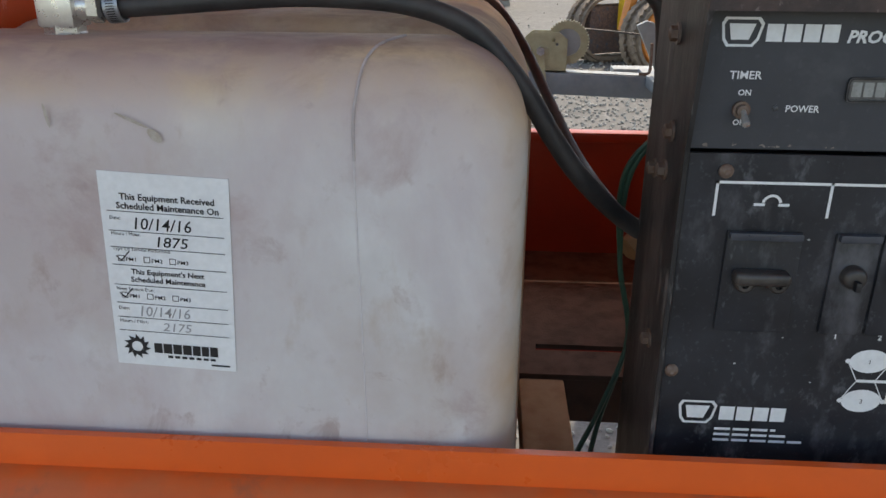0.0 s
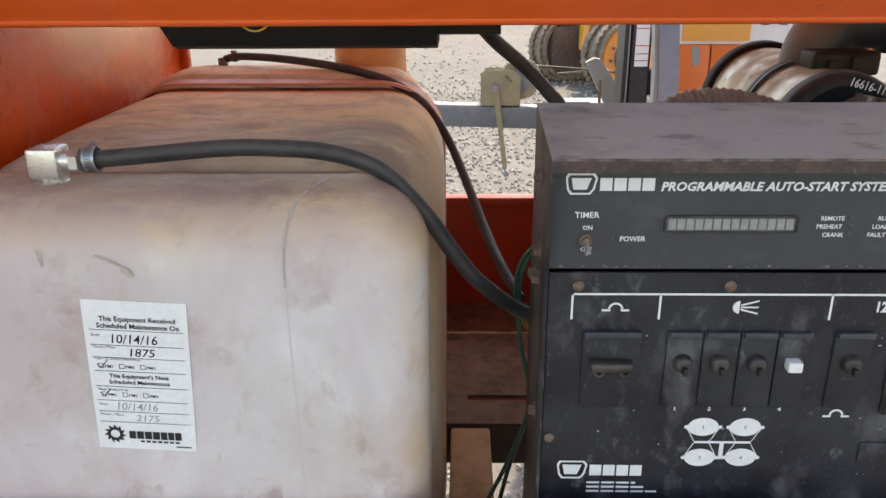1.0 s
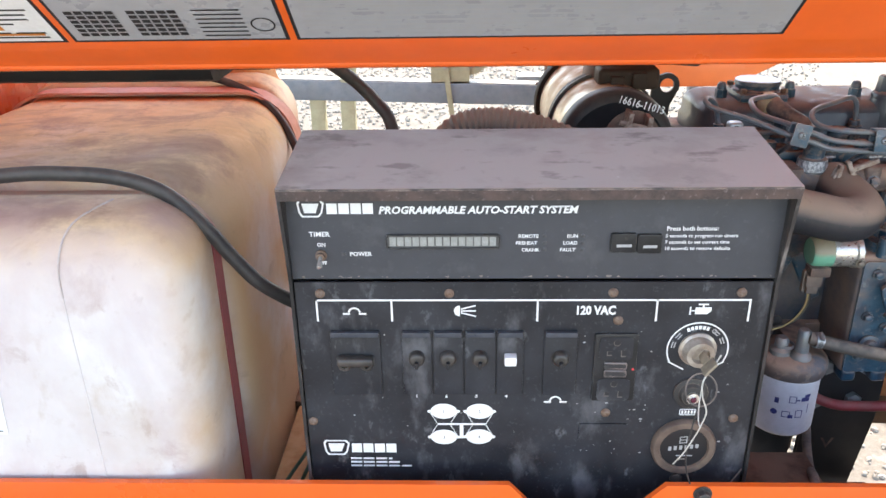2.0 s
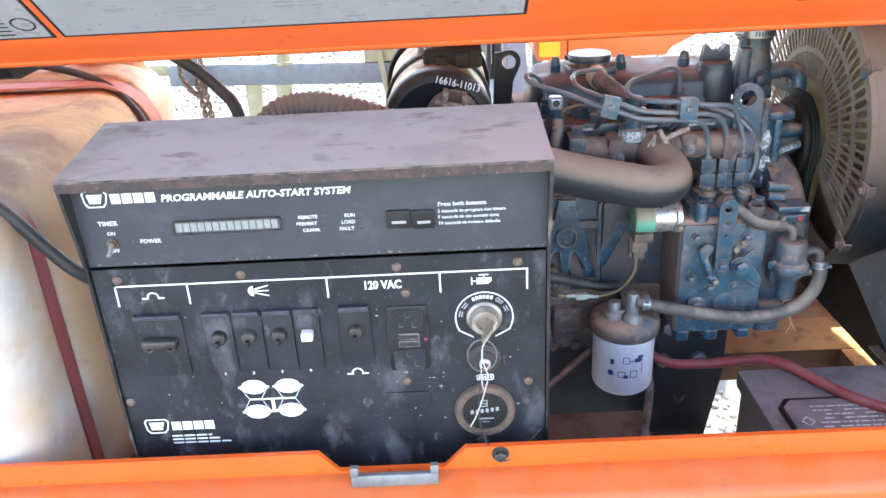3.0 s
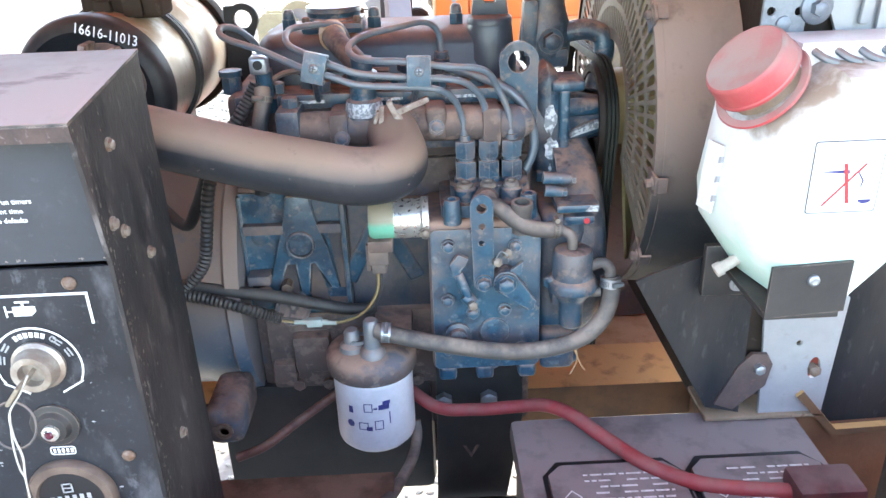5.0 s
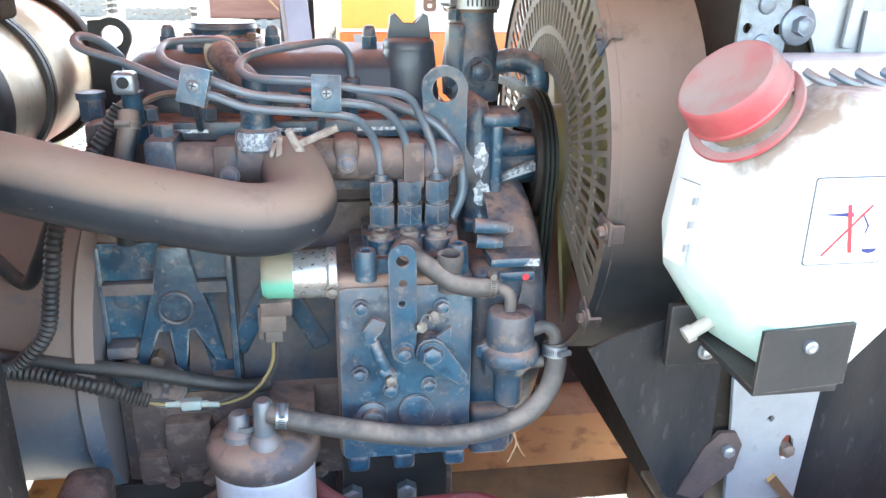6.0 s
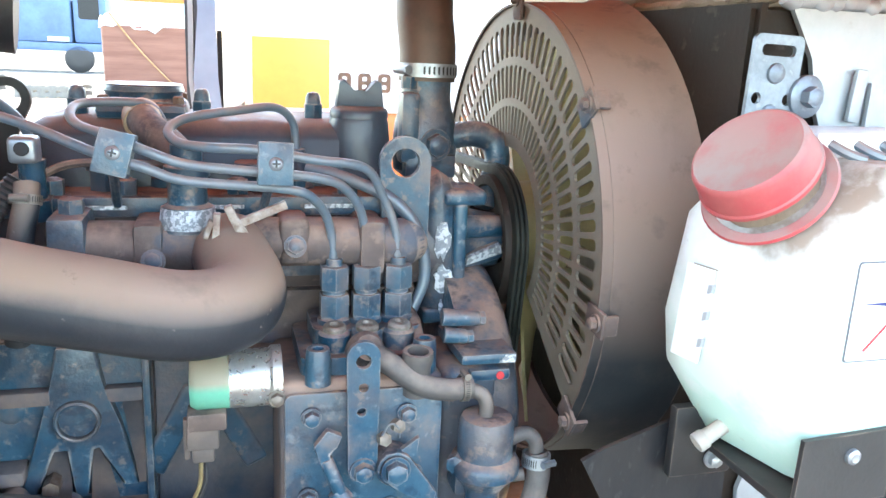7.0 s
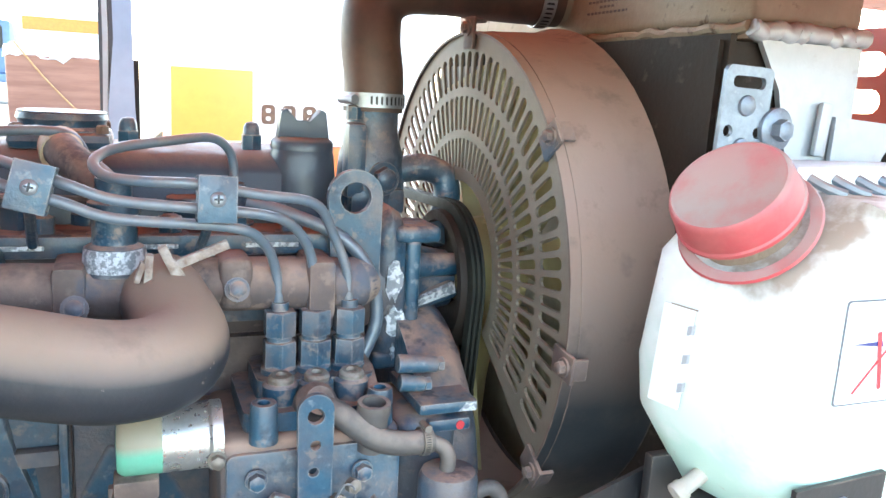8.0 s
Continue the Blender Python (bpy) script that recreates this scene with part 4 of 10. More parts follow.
def build_tank():
    tank = thing("fuel_tank", -0.2, 0.8, 0.66, "large milky plastic fuel tank stained brown and dusty", "fuel tank")
    bm = bmesh.new()
    rings = []

    def ring(y, inset, x1=0.023, z1=1.190, r=0.060):
        x0, z0 = -0.405, 0.66
        pts = rounded(x0 + inset, z0 + inset, x1 - inset, z1 - inset, max(0.012, r - inset * 0.4), 8)
        rings.append([bm.verts.new((x, y, z)) for x, z in pts])

    for y, i in ((0.4640, 0.062), (0.4650, 0.045), (0.4685, 0.030), (0.4755, 0.017), (0.4865, 0.007), (0.500, 0.002), (0.516, 0.0), (0.560, 0.0), (0.571, 0.004), (0.577, 0.012), (0.595, 0.012), (0.601, 0.004)):
        ring(y, i)
    # the main body, drawn in a little towards the far end, with a second groove for the far strap
    for y, i, x1, z1 in [(*q, 1.196 if q[0] < 1.0 else 1.213) for q in ((0.611, 0.001, 0.029), (0.66, -0.001, 0.031), (0.75, -0.002, 0.031), (0.90, -0.001, 0.028), (0.978, 0.0, 0.024), (0.986, 0.004, 0.022), (0.990, 0.010, 0.022), (1.008, 0.010, 0.021), (1.013, 0.003, 0.015), (1.024, 0.0, 0.012), (1.08, 0.0, 0.006), (1.14, 0.006, 0.0), (1.175, 0.016, 0.0), (1.198, 0.032, 0.0), (1.210, 0.052, 0.0))]:
        ring(y, i, x1, z1, 0.075)
    for p, q in zip(rings, rings[1:]):
        for k in range(len(p)):
            bm.faces.new((p[k], p[(k + 1) % len(p)], q[(k + 1) % len(q)], q[k]))
    bm.faces.new(rings[0])
    bm.faces.new(rings[-1])
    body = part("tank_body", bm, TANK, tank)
    bm = bmesh.new()
    tube(bm, [(-0.060, 0.545, 1.1905), (-0.068, 0.516, 1.1903), (-0.073, 0.500, 1.1885), (-0.077, 0.4865, 1.1835), (-0.080, 0.4755, 1.1735), (-0.082, 0.4685, 1.1605), (-0.083, 0.4650, 1.146), (-0.083, 0.4641, 1.126)], 0.0010, 6)
    part("mould_seam", bm, SEAM, body, "dirt-filled upper mould seam")
    bm = bmesh.new()
    tube(bm, [(-0.083, 0.4641, 1.125), (-0.083, 0.4640, 1.10), (-0.081, 0.4640, 0.95), (-0.081, 0.4642, 0.80)], 0.0007, 6)
    part("mould_seam", bm, SEAM_PALE, body)
    s = Sheet((0, 0.4637, 0))
    for x, z, a, b, turn in ((-0.216, 1.148, 0.011, 0.0010, -24), (-0.203, 1.139, 0.0055, 0.0030, -45), (-0.268, 1.150, 0.0011, 0.0075, 8)):
        bm = bmesh.new()
        c, d = math.cos(radians(turn)), math.sin(radians(turn))
        s.face(bm, [(x + p * c - q * d, z + p * d + q * c) for p, q in s.disc(0, 0, a, 16, b)], 0.0004)
        part("oil_streak", bm, STAIN, body, "brown streak of dried oil")
    bm = bmesh.new()
    turned(bm, (-0.086, 1.118, 1.185), (0, 0, 1), ((0, 0.062), (0.010, 0.056), (0.016, 0.0535), (0.120, 0.0525)), 36)
    part("filler_neck", bm, material("dusty_orange_neck", (0.74, 0.36, 0.14), 0.6, other=(0.56, 0.22, 0.08), scale=14, amount=0.6, bump=0.1, grain=200), tank, "dusty orange filler neck")
    bm = bmesh.new()
    x0, z0, x1, z1 = -0.405, 0.66, 0.028, 1.196
    out = rounded(x0 - 0.002, z0, x1 + 0.001, z1 + 0.010, 0.080, 8)
    inner = [(x + (0.003 if x < -0.2 else -0.003), z + (0.003 if z < 0.9 else -0.003)) for x, z in out]
    Sheet((0, 0.957, 0)).slab(bm, out, -0.038, 0.0, [inner])
    part("tank_strap", bm, STRAP_SALMON, tank, "faded salmon strap round the tank")
    bm = bmesh.new()
    out = rounded(x0 + 0.008, z0, 0.023 - 0.004, 1.190 - 0.008, 0.056, 8)
    inner = [(x + (0.003 if x < -0.2 else -0.003), z + (0.003 if z < 0.9 else -0.003)) for x, z in out]
    Sheet((0, 0.576, 0)).slab(bm, out, -0.020, 0.0, [inner])
    part("tank_strap", bm, STRAP_RED, tank)
    # outlet elbow
    bm = bmesh.new()
    box(bm, -0.320, -0.295, 0.532, 0.558, 1.194, 1.219, 0.003)
    rod(bm, (-0.308, 0.545, 1.188), (-0.308, 0.545, 1.196), 0.013, seg=6)
    turned(bm, (-0.308, 0.545, 1.184), (0, 0, 1), ((0, 0.016), (0.004, 0.017), (0.007, 0.012)), 16)
    rod(bm, (-0.296, 0.545, 1.207), (-0.286, 0.546, 1.207), 0.009, seg=16)
    rod(bm, (-0.288, 0.546, 1.207), (-0.281, 0.546, 1.207), 0.0105, seg=6)
    bmesh.ops.translate(bm, vec=(0.021, -0.008, 0.0), verts=bm.verts[:])
    part("outlet_elbow", bm, CHROME, tank, "bright plated elbow fitting")
    bm = bmesh.new()
    box(bm, -0.306, -0.294, 1.080, 1.092, 1.200, 1.224, 0.002)
    rod(bm, (-0.300, 1.086, 1.190), (-0.300, 1.086, 1.204), 0.009, seg=6)
    part("vent_fitting", bm, RUSTY_BOLT, tank)
    return tank


build_tank()


def build_service_sticker():
    """The maintenance sticker on the tank, filled in by hand."""
    s = Sheet((-0.2490, 0.4636, 0.9825), (0.0820, 0, -0.0040), (0.0115, 0, 0.134))
    s.u, s.v = s.u * 1.046, s.v * 1.035
    W, H = 0.0785, 0.1300
    bm = bmesh.new()
    s.slab(bm, ((0.0008, 0), (W - 0.0008, 0), (W, H), (0, H)), 0.0, 0.0005)
    st = alone("service_sticker", bm, PAPER, "white maintenance sticker with handwritten dates stuck on the tank", "sticker", smooth=False)
    h = 0.0009

    def put(words, x, y, size, bold=0.0, wide=1.0, mat=INK, lean=0.0, centre=False):
        lettering("lettering", words, s, x, y, size, mat, st, lean=lean, bold=bold, wide=wide, h=h, centre=centre)

    put("This Equipment Received", 0.041, 0.1130, 0.0040, 0.00012, 0.97, centre=True)
    put("Scheduled Maintenance On", 0.041, 0.1072, 0.0040, 0.00012, 0.97, centre=True)
    put("Date:", 0.005, 0.1000, 0.0022)
    put("10/14/16", 0.018, 0.0945, 0.0075, 0.00005, 0.95, lean=0.15)
    put("Hours / Miles:", 0.005, 0.0900, 0.0022)
    put("1875", 0.031, 0.0838, 0.0066, 0.00005, 1.1, lean=0.15)
    put("Type Of Service Performed", 0.005, 0.0800, 0.0022)
    put("This Equipment's Next", 0.038, 0.0645, 0.0034, 0.0001, 1.0, centre=True)
    put("Scheduled Maintenance", 0.038, 0.0592, 0.0034, 0.0001, 1.0, centre=True)
    put("Next Service Due:", 0.005, 0.0530, 0.0022)
    put("Date:", 0.005, 0.0395, 0.0022)
    put("10/14/16", 0.017, 0.0358, 0.0068, 0.00003, 0.95, GREY_PRINT, 0.15)
    put("Hours / Miles:", 0.005, 0.0305, 0.0022)
    put("2175", 0.032, 0.0262, 0.0056, 0.00002, 1.15, GREY_PRINT, 0.15)
    bm = bmesh.new()
    for y in (0.1052, 0.0925, 0.0818, 0.0700, 0.0565, 0.0440, 0.0340, 0.0245):
        s.rect(bm, 0.004, y, W - 0.004, y + 0.00045, h)
    for y in (0.0728, 0.0478):
        for x in (0.008, 0.024, 0.040):
            s.line(bm, ((x, y), (x + 0.0036, y), (x + 0.0036, y + 0.0036), (x, y + 0.0036), (x, y)), 0.0004, h)
        s.line(bm, ((0.007, y + 0.003), (0.010, y + 0.0004), (0.015, y + 0.0065)), 0.0007, h)
    tagged(part("ruled_line", bm, INK, st, smooth=False), kind="stuff")
    for y in (0.0730, 0.0480):
        for x, w in ((0.0125, "PM1"), (0.0285, "PM2"), (0.0445, "PM3")):
            put(w, x, y, 0.0025, 0.00003, 1.1)
    # maker's mark: a toothed sun disc beside two plain bars
    bm = bmesh.new()
    outer, inner = [], []
    for k in range(22):
        a = radians(k * 360 / 22)
        r = 0.0088 if k % 2 else 0.0058
        outer.append((0.0145 + r * math.cos(a + (0.18 if k % 2 else 0)), 0.0135 + r * math.sin(a + (0.18 if k % 2 else 0))))
        inner.append((0.0145 + 0.0036 * math.cos(a), 0.0135 + 0.0036 * math.sin(a)))
    ring_between(bm, s, outer, inner, h)
    x = 0.0255
    for w in (0.0052, 0.0055, 0.0055, 0.0055, 0.0050, 0.0046, 0.0050):
        s.face(bm, ((x, 0.0098), (x + w, 0.0098), (x + w, 0.0168), (x, 0.0168)), h)
        x += w + 0.0008
    for k in range(7):
        s.rect(bm, 0.034 + k * 0.0046, 0.0066, 0.0372 + k * 0.0046, 0.0084, h)
    s.rect(bm, 0.062, 0.0030, 0.074, 0.0042, h)
    tagged(part("maker_mark", bm, INK, st, smooth=False), kind="stuff")


build_service_sticker()


def build_tank_hoses():
    pts = [(-0.262, 0.542, 1.206), (-0.216, 0.546, 1.209), (-0.145, 0.552, 1.2140), (-0.098, 0.553, 1.2135), (-0.061, 0.554, 1.2100), (-0.028, 0.556, 1.2000), (-0.005, 0.558, 1.184), (0.023, 0.561, 1.150), (0.042, 0.565, 1.120), (0.068, 0.572, 1.085), (0.111, 0.600, 1.042), (0.165, 0.625, 1.01)]
    hose = thing("fuel_hose", -0.08, 0.52, 1.2, "thick black rubber fuel hose curving down from the tank", "hose")
    bm = bmesh.new()
    tube(bm, pts, 0.0073, 16, 8)
    part("hose", bm, BLACK_RUBBER, hose)
    clamp_ring(hose, (-0.253, 0.543, 1.2070), (1, 0.05, 0.08), 0.0096, 0.010, GALV, screw_at=(0, 0.8, 0.5))
    hose = thing("return_hose", -0.1, 1.0, 1.22, "thin black rubber return hose drooping across the tank", "hose")
    bm = bmesh.new()
    tube(bm, [(-0.296, 1.086, 1.222), (-0.270, 1.075, 1.227), (-0.204, 1.05, 1.226), (-0.118, 1.02, 1.218), (-0.045, 0.98, 1.204), (0.000, 0.95, 1.180), (0.032, 0.92, 1.142), (0.056, 0.865, 1.100), (0.078, 0.79, 1.062), (0.094, 0.72, 1.044), (0.112, 0.66, 1.030)], 0.0056, 12, 8)
    part("hose", bm, BLACK_RUBBER, hose)
    clamp_ring(hose, (-0.280, 1.079, 1.2255), (1, -0.3, 0.12), 0.0056, 0.007, RUSTY_BOLT)
    hose = thing("black_conduit", 0.1, 0.88, 1.24, "black rubber conduit slanting down behind the control box", "conduit")
    bm = bmesh.new()
    tube(bm, [(0.050, 0.82, 1.318), (0.086, 0.87, 1.272), (0.128, 0.885, 1.235), (0.156, 0.885, 1.206), (0.176, 0.88, 1.176), (0.185, 0.88, 1.09), (0.20, 0.84, 1.0)], 0.0085, 14, 8)
    part("hose", bm, BLACK_RUBBER, hose)
    for k, (a, mat) in enumerate((((0.120, 0.600, 1.09), "g"), ((0.126, 0.600, 1.08), "g"))):
        w = thing("green_wire", 0.12, 0.62, 0.95, "thin green wire hanging beside the control box", "wire", "green wires")
        bm = bmesh.new()
        d = 0.012 * k
        tube(bm, [(0.150, 0.62, 1.13), (0.112 - d * 0.4, 0.625, 1.08), (0.110, 0.63, 1.00), (0.122, 0.625, 0.93), (0.10, 0.60, 0.875 - d), (0.070 + d, 0.55, 0.845 - d), (0.052 + d, 0.50, 0.820)], 0.0022, 8, 8)
        part("wire", bm, material("green_wire_sheath_%d" % k, (0.03, 0.085, 0.055), 0.5), w)
    bm = bmesh.new()
    tube(bm, [(0.20, 0.72, 1.02), (0.165, 0.69, 1.015), (0.135, 0.665, 1.008), (0.120, 0.655, 1.000)], 0.011, 14, 6)
    alone("conduit_end", bm, TAN_STEEL, "short tan conduit end behind the control box", "conduit")


build_tank_hoses()


# ---- control box ----
def build_control_box():
    cb = thing("control_box", 0.336, 0.54, 0.80, "black steel generator control box with switches, dusty and scuffed", "control box")
    L, R = 0.119, 0.553
    # folded hood: top, back and two sides
    bm = bmesh.new()
    along_x(bm, ((0.469, 1.2255), (0.600, 1.2420), (0.600, 1.2400), (0.469, 1.2235)), L - 0.003, R + 0.003)
    part("hood", bm, BOX_BLACK, cb, "dusty sloping black sheet-steel hood", False)
    bm = bmesh.new()
    along_x(bm, ((0.469, 1.2234), (0.4705, 1.2234), (0.4725, 1.2140), (0.4710, 1.2140)), L - 0.003, R + 0.003)
    part("hood_lip", bm, BOX_LIP, cb, "rust-edged front lip of the hood", False)
    bm = bmesh.new()
    along_x(bm, ((0.597, 1.2385), (0.599, 1.2385), (0.599, 0.72), (0.597, 0.72)), L + 0.0005, R - 0.0005)
    part("back_panel", bm, BOX_BLACK, cb, "", False)
    for x in (L - 0.003, R):
        bm = bmesh.new()
        s = Sheet((x + 0.003, 0, 0), (0, 1, 0), (0, 0, 1))
        s.slab(bm, ((0.4695, 1.2235), (0.4850, 1.131), (0.4850, 0.72), (0.598, 0.72), (0.598, 1.2395)), -0.003, 0.0)
        part("side_panel", bm, BOX_SIDE, cb, "chipped black side panel", False)
    for y, z in ((0.516, 1.199), (0.511, 1.143), (0.497, 1.154), (0.546, 1.112), (0.535, 0.965)):
        bolt(cb, (R + 0.003, y, z), (1, 0, 0), 0.0034, 0.0020, 0.0046, SIDE_BOLT)
    for y, z in ((0.535, 1.195), (0.522, 1.135), (0.53, 1.107), (0.560, 1.100), (0.52, 0.985)):
        bolt(cb, (L - 0.003, y, z), (-1, 0, 0), 0.005, 0.004, 0.007, RUSTY_BOLT)
    # fascia and lower panel
    bm = bmesh.new()
    f = Sheet((0, 0.4905, 1.132), (1, 0, 0), (0, -0.0020, 0.0900))
    f.slab(bm, ((L, 0.0), (R, 0.0), (R, 0.0868), (L, 0.0868)), -0.004, 0.0)
    fascia = part("fascia", bm, FASCIA, cb, "dark grey upper fascia with printed legends")
    p = Sheet((0, 0.488, 0))
    bm = bmesh.new()
    p.slab(bm, ((L + 0.001, 0.72), (R - 0.001, 0.72), (R - 0.001, 1.1295), (L + 0.001, 1.1295)), -0.003, 0.0)
    panel = part("switch_panel", bm, PANEL_BLACK, cb, "scuffed glossy black switch panel")
    bm = bmesh.new()
    rng = random.Random(5)
    for k in range(40):
        x, z = rng.uniform(L + 0.01, R - 0.01), rng.uniform(0.915, 1.12)
        if rng.random() < 0.5:
            x = rng.uniform(0.38, 0.45)
            z = rng.uniform(0.94, 1.0)
        r = rng.uniform(0.0003, 0.0008)
        p.face(bm, p.disc(x, z, r * rng.uniform(0.8, 2.5), 7, r), 0.0002)
    tagged(part("paint_chip", bm, GREY_PRINT, panel, "small pale paint chips"), "small pale paint chips", kind="stuff")

    def fk(z):
        return (0.6665 - 0.022 * (z - 1.132)) / (0.664 - 0.172 * (z - 1.132))

    def fs(z):
        return 1.446 + (z - 1.446) * fk(z) - 1.132

    def fx(x, z):
        return 0.465 + (x - 0.465) * fk(z)

    def ft(words, x, z, size, lean=0.0, bold=0.0, wide=1.0, mat=WHITE_PRINT, right=False):
        lettering("lettering", words, f, fx(x, z), fs(z), size, mat, fascia, lean=lean, bold=bold, wide=wide)

    def badge(sheet, parent, x, y, k):
        """Maker's mark as plain shapes: an octagon ring and blocks."""
        bm = bmesh.new()
        o = [(0.0035, 0), (0.0205, 0), (0.0240, 0.0045), (0.0265, 0.0150), (0.0235, 0.0190), (0.0010, 0.0190), (-0.0010, 0.0150), (0.0005, 0.0045)]
        outer = [(x + a * k, y + b * k) for a, b in o]
        inner = [(x + (0.0127 + (a - 0.0127) * 0.86) * k, y + (0.0095 + (b - 0.0095) * 0.82) * k) for a, b in o]
        ring_between(bm, sheet, outer, inner, 0.0007)
        sheet.face(bm, [(x + a * k, y + b * k) for a, b in ((0.0060, 0.0045), (0.0175, 0.0045), (0.0212, 0.0148), (0.0040, 0.0148))], 0.0007)
        for i in range(4):
            a = 0.0285 + i * 0.0120
            sheet.face(bm, [(x + u * k, y + w * k) for u, w in ((a, 0.0035), (a + 0.0105, 0.0035), (a + 0.0105, 0.0148), (a, 0.0148))], 0.0007)
        tagged(part("maker_mark", bm, WHITE_PRINT, parent, smooth=False), kind="stuff")

    badge(f, fascia, fx(0.1360, 1.1975), fs(1.1975), 0.88)
    ft("PROGRAMMABLE AUTO-START SYSTEM", 0.2055, 1.2008, 0.0066, 0.20, 0.00034, 1.02)
    ft("TIMER", 0.1420, 1.1782, 0.0046, 0, 0.0001, 1.02)
    ft("ON", 0.1475, 1.1680, 0.0034, 0, 0.0001)
    ft("OFF", 0.1455, 1.1490, 0.0034, 0, 0.0001)
    ft("POWER", 0.1755, 1.1580, 0.0040, 0, 0.0001, 0.98)
    for x, z, w in ((0.3250, 1.1762, "REMOTE"), (0.3225, 1.1692, "PREHEAT"), (0.3275, 1.1622, "CRANK"), (0.3672, 1.1762, "RUN"), (0.3638, 1.1692, "LOAD"), (0.3612, 1.1622, "FAULT")):
        ft(w, x, z, 0.0033, 0, 0.0001, 0.98)
    ft("Press both buttons:", 0.4525, 1.1830, 0.0040, 0, 0.0001, 0.98)
    ft("5 seconds to program run timers", 0.4520, 1.1762, 0.0031, 0, 0.00008, 1.04)
    ft("7 seconds to set current time", 0.4520, 1.1698, 0.0031, 0, 0.00008, 1.04)
    ft("10 seconds to restore defaults", 0.4520, 1.1634, 0.0031, 0, 0.00008, 1.04)
    dull = material("dull_indicator", (0.05, 0.05, 0.055), 0.3)
    for x, z in ((0.170, 1.1600), (0.348, 1.1778), (0.348, 1.1708), (0.348, 1.1638), (0.381, 1.1778), (0.381, 1.1708), (0.381, 1.1638)):
        bm = bmesh.new()
        turned(bm, f.at(fx(x, z), fs(z), 0.0), f.n, ((0, 0.0018), (0.0006, 0.0018), (0.0010, 0.0012), (0.0010, 0)), 12)
        part("indicator_lamp", bm, dull, fascia)
    # display window
    bm = bmesh.new()
    out = rounded(fx(0.209, 1.172), fs(1.1650), fx(0.309, 1.172), fs(1.1802), 0.003)
    f.slab(bm, out, 0.0, 0.0022, [rounded(fx(0.2105, 1.172), fs(1.1665), fx(0.3075, 1.172), fs(1.1788), 0.002)])
    win = part("display_bezel", bm, BLACK_PLASTIC, cb)
    bm = bmesh.new()
    f.rect(bm, fx(0.2105, 1.172), fs(1.1665), fx(0.3075, 1.172), fs(1.1788), 0.0004)
    disp = part("display_glass", bm, material("dark_display_glass", (0.10, 0.10, 0.10), 0.25, coat=0.5), win, "unlit grey character display", False)
    bm = bmesh.new()
    for k in range(14):
        x = fx(0.2122 + k * 0.00675, 1.172)
        f.rect(bm, x, fs(1.1682), x + 0.0056, fs(1.1772), 0.0008)
    tagged(part("display_cell", bm, GLASS_GREY, win, "", False), kind="stuff")
    for x0, x1, z0, z1 in ((0.4050, 0.4270, 1.1620, 1.1810), (0.4282, 0.4490, 1.1610, 1.1800)):
        x0, x1 = fx(x0, 1.172), fx(x1, 1.172)
        bm = bmesh.new()
        f.slab(bm, rounded(x0, fs(z0), x1, fs(z1), 0.002), 0.0, 0.0035)
        bevel(bm, [v for v in bm.verts if (v.co - f.o).dot(f.n) > 0.003], 0.0012)
        b = part("push_button", bm, BLACK_PLASTIC, cb, "black square push button")
        bm = bmesh.new()
        f.rect(bm, x0 + 0.005, fs(z0) + 0.0055, x1 - 0.004, fs(z0) + 0.0082, 0.0040)
        part("button_legend", bm, GREY_PRINT, b, "", False)
    # toggle switch
    bm = bmesh.new()
    turned(bm, f.at(fx(0.150, 1.159), fs(1.159)), f.n, ((0, 0.0052), (0.0025, 0.0052), (0.0025, 0.0036), (0.006, 0.0034)), 18)
    tg = part("toggle_switch", bm, RUSTY_BOLT, cb)
    bm = bmesh.new()
    a = f.at(fx(0.150, 1.159), fs(1.159), 0.005)
    rod(bm, a, a + f.n * 0.010 - f.v * 0.006, 0.0016, 0.0024, 12, 0.0006)
    part("lever", bm, CHROME, tg)

    # lower panel: bracketed legends
    def ink(name, mat=WHITE_PRINT):
        part(name, bm, mat, panel, smooth=False)

    zt, zb = 1.1115, 1.0905
    for a, b in ((0.1390, 0.2072), (0.2082, 0.3412), (0.3422, 0.4496), (0.4506, 0.5340)):
        bm = bmesh.new()
        p.line(bm, ((a, zb), (a, zt), (b, zt)), 0.0018, 0.0006)
        ink("legend_bracket")
    bm = bmesh.new()
    p.line(bm, ((0.5340, zt - 0.002), (0.5340, zb)), 0.0018, 0.0007)
    ink("legend_bracket")
    # breaker symbols: an arc over a gap
    for x, z in ((0.1735, 1.0975), (0.3625, 1.0012)):
        bm = bmesh.new()
        p.line(bm, ((x - 0.0100, z), (x - 0.0050, z)), 0.0018, 0.0006)
        p.line(bm, ((x + 0.0050, z), (x + 0.0100, z)), 0.0018, 0.0006)
        for k in range(10):
            a, c = radians(8 + k * 16.4), radians(8 + (k + 1) * 16.4)
            p.face(bm, [(x + r * math.cos(t), z + 0.0006 + r * math.sin(t)) for r, t in ((0.0045, a), (0.0062, a), (0.0062, c), (0.0045, c))], 0.0007)
        ink("breaker_symbol")
    bm = bmesh.new()
    p.face(bm, p.disc(0.2710, 1.1005, 0.0055, 12, None, 90, 270), 0.0006)
    for d in (-0.0040, 0.0, 0.0040):
        p.line(bm, ((0.2725, 1.1005 + d * 0.5), (0.2850, 1.1005 + d * 1.35)), 0.0014, 0.0007)
    ink("lamp_symbol")
    bm = bmesh.new()
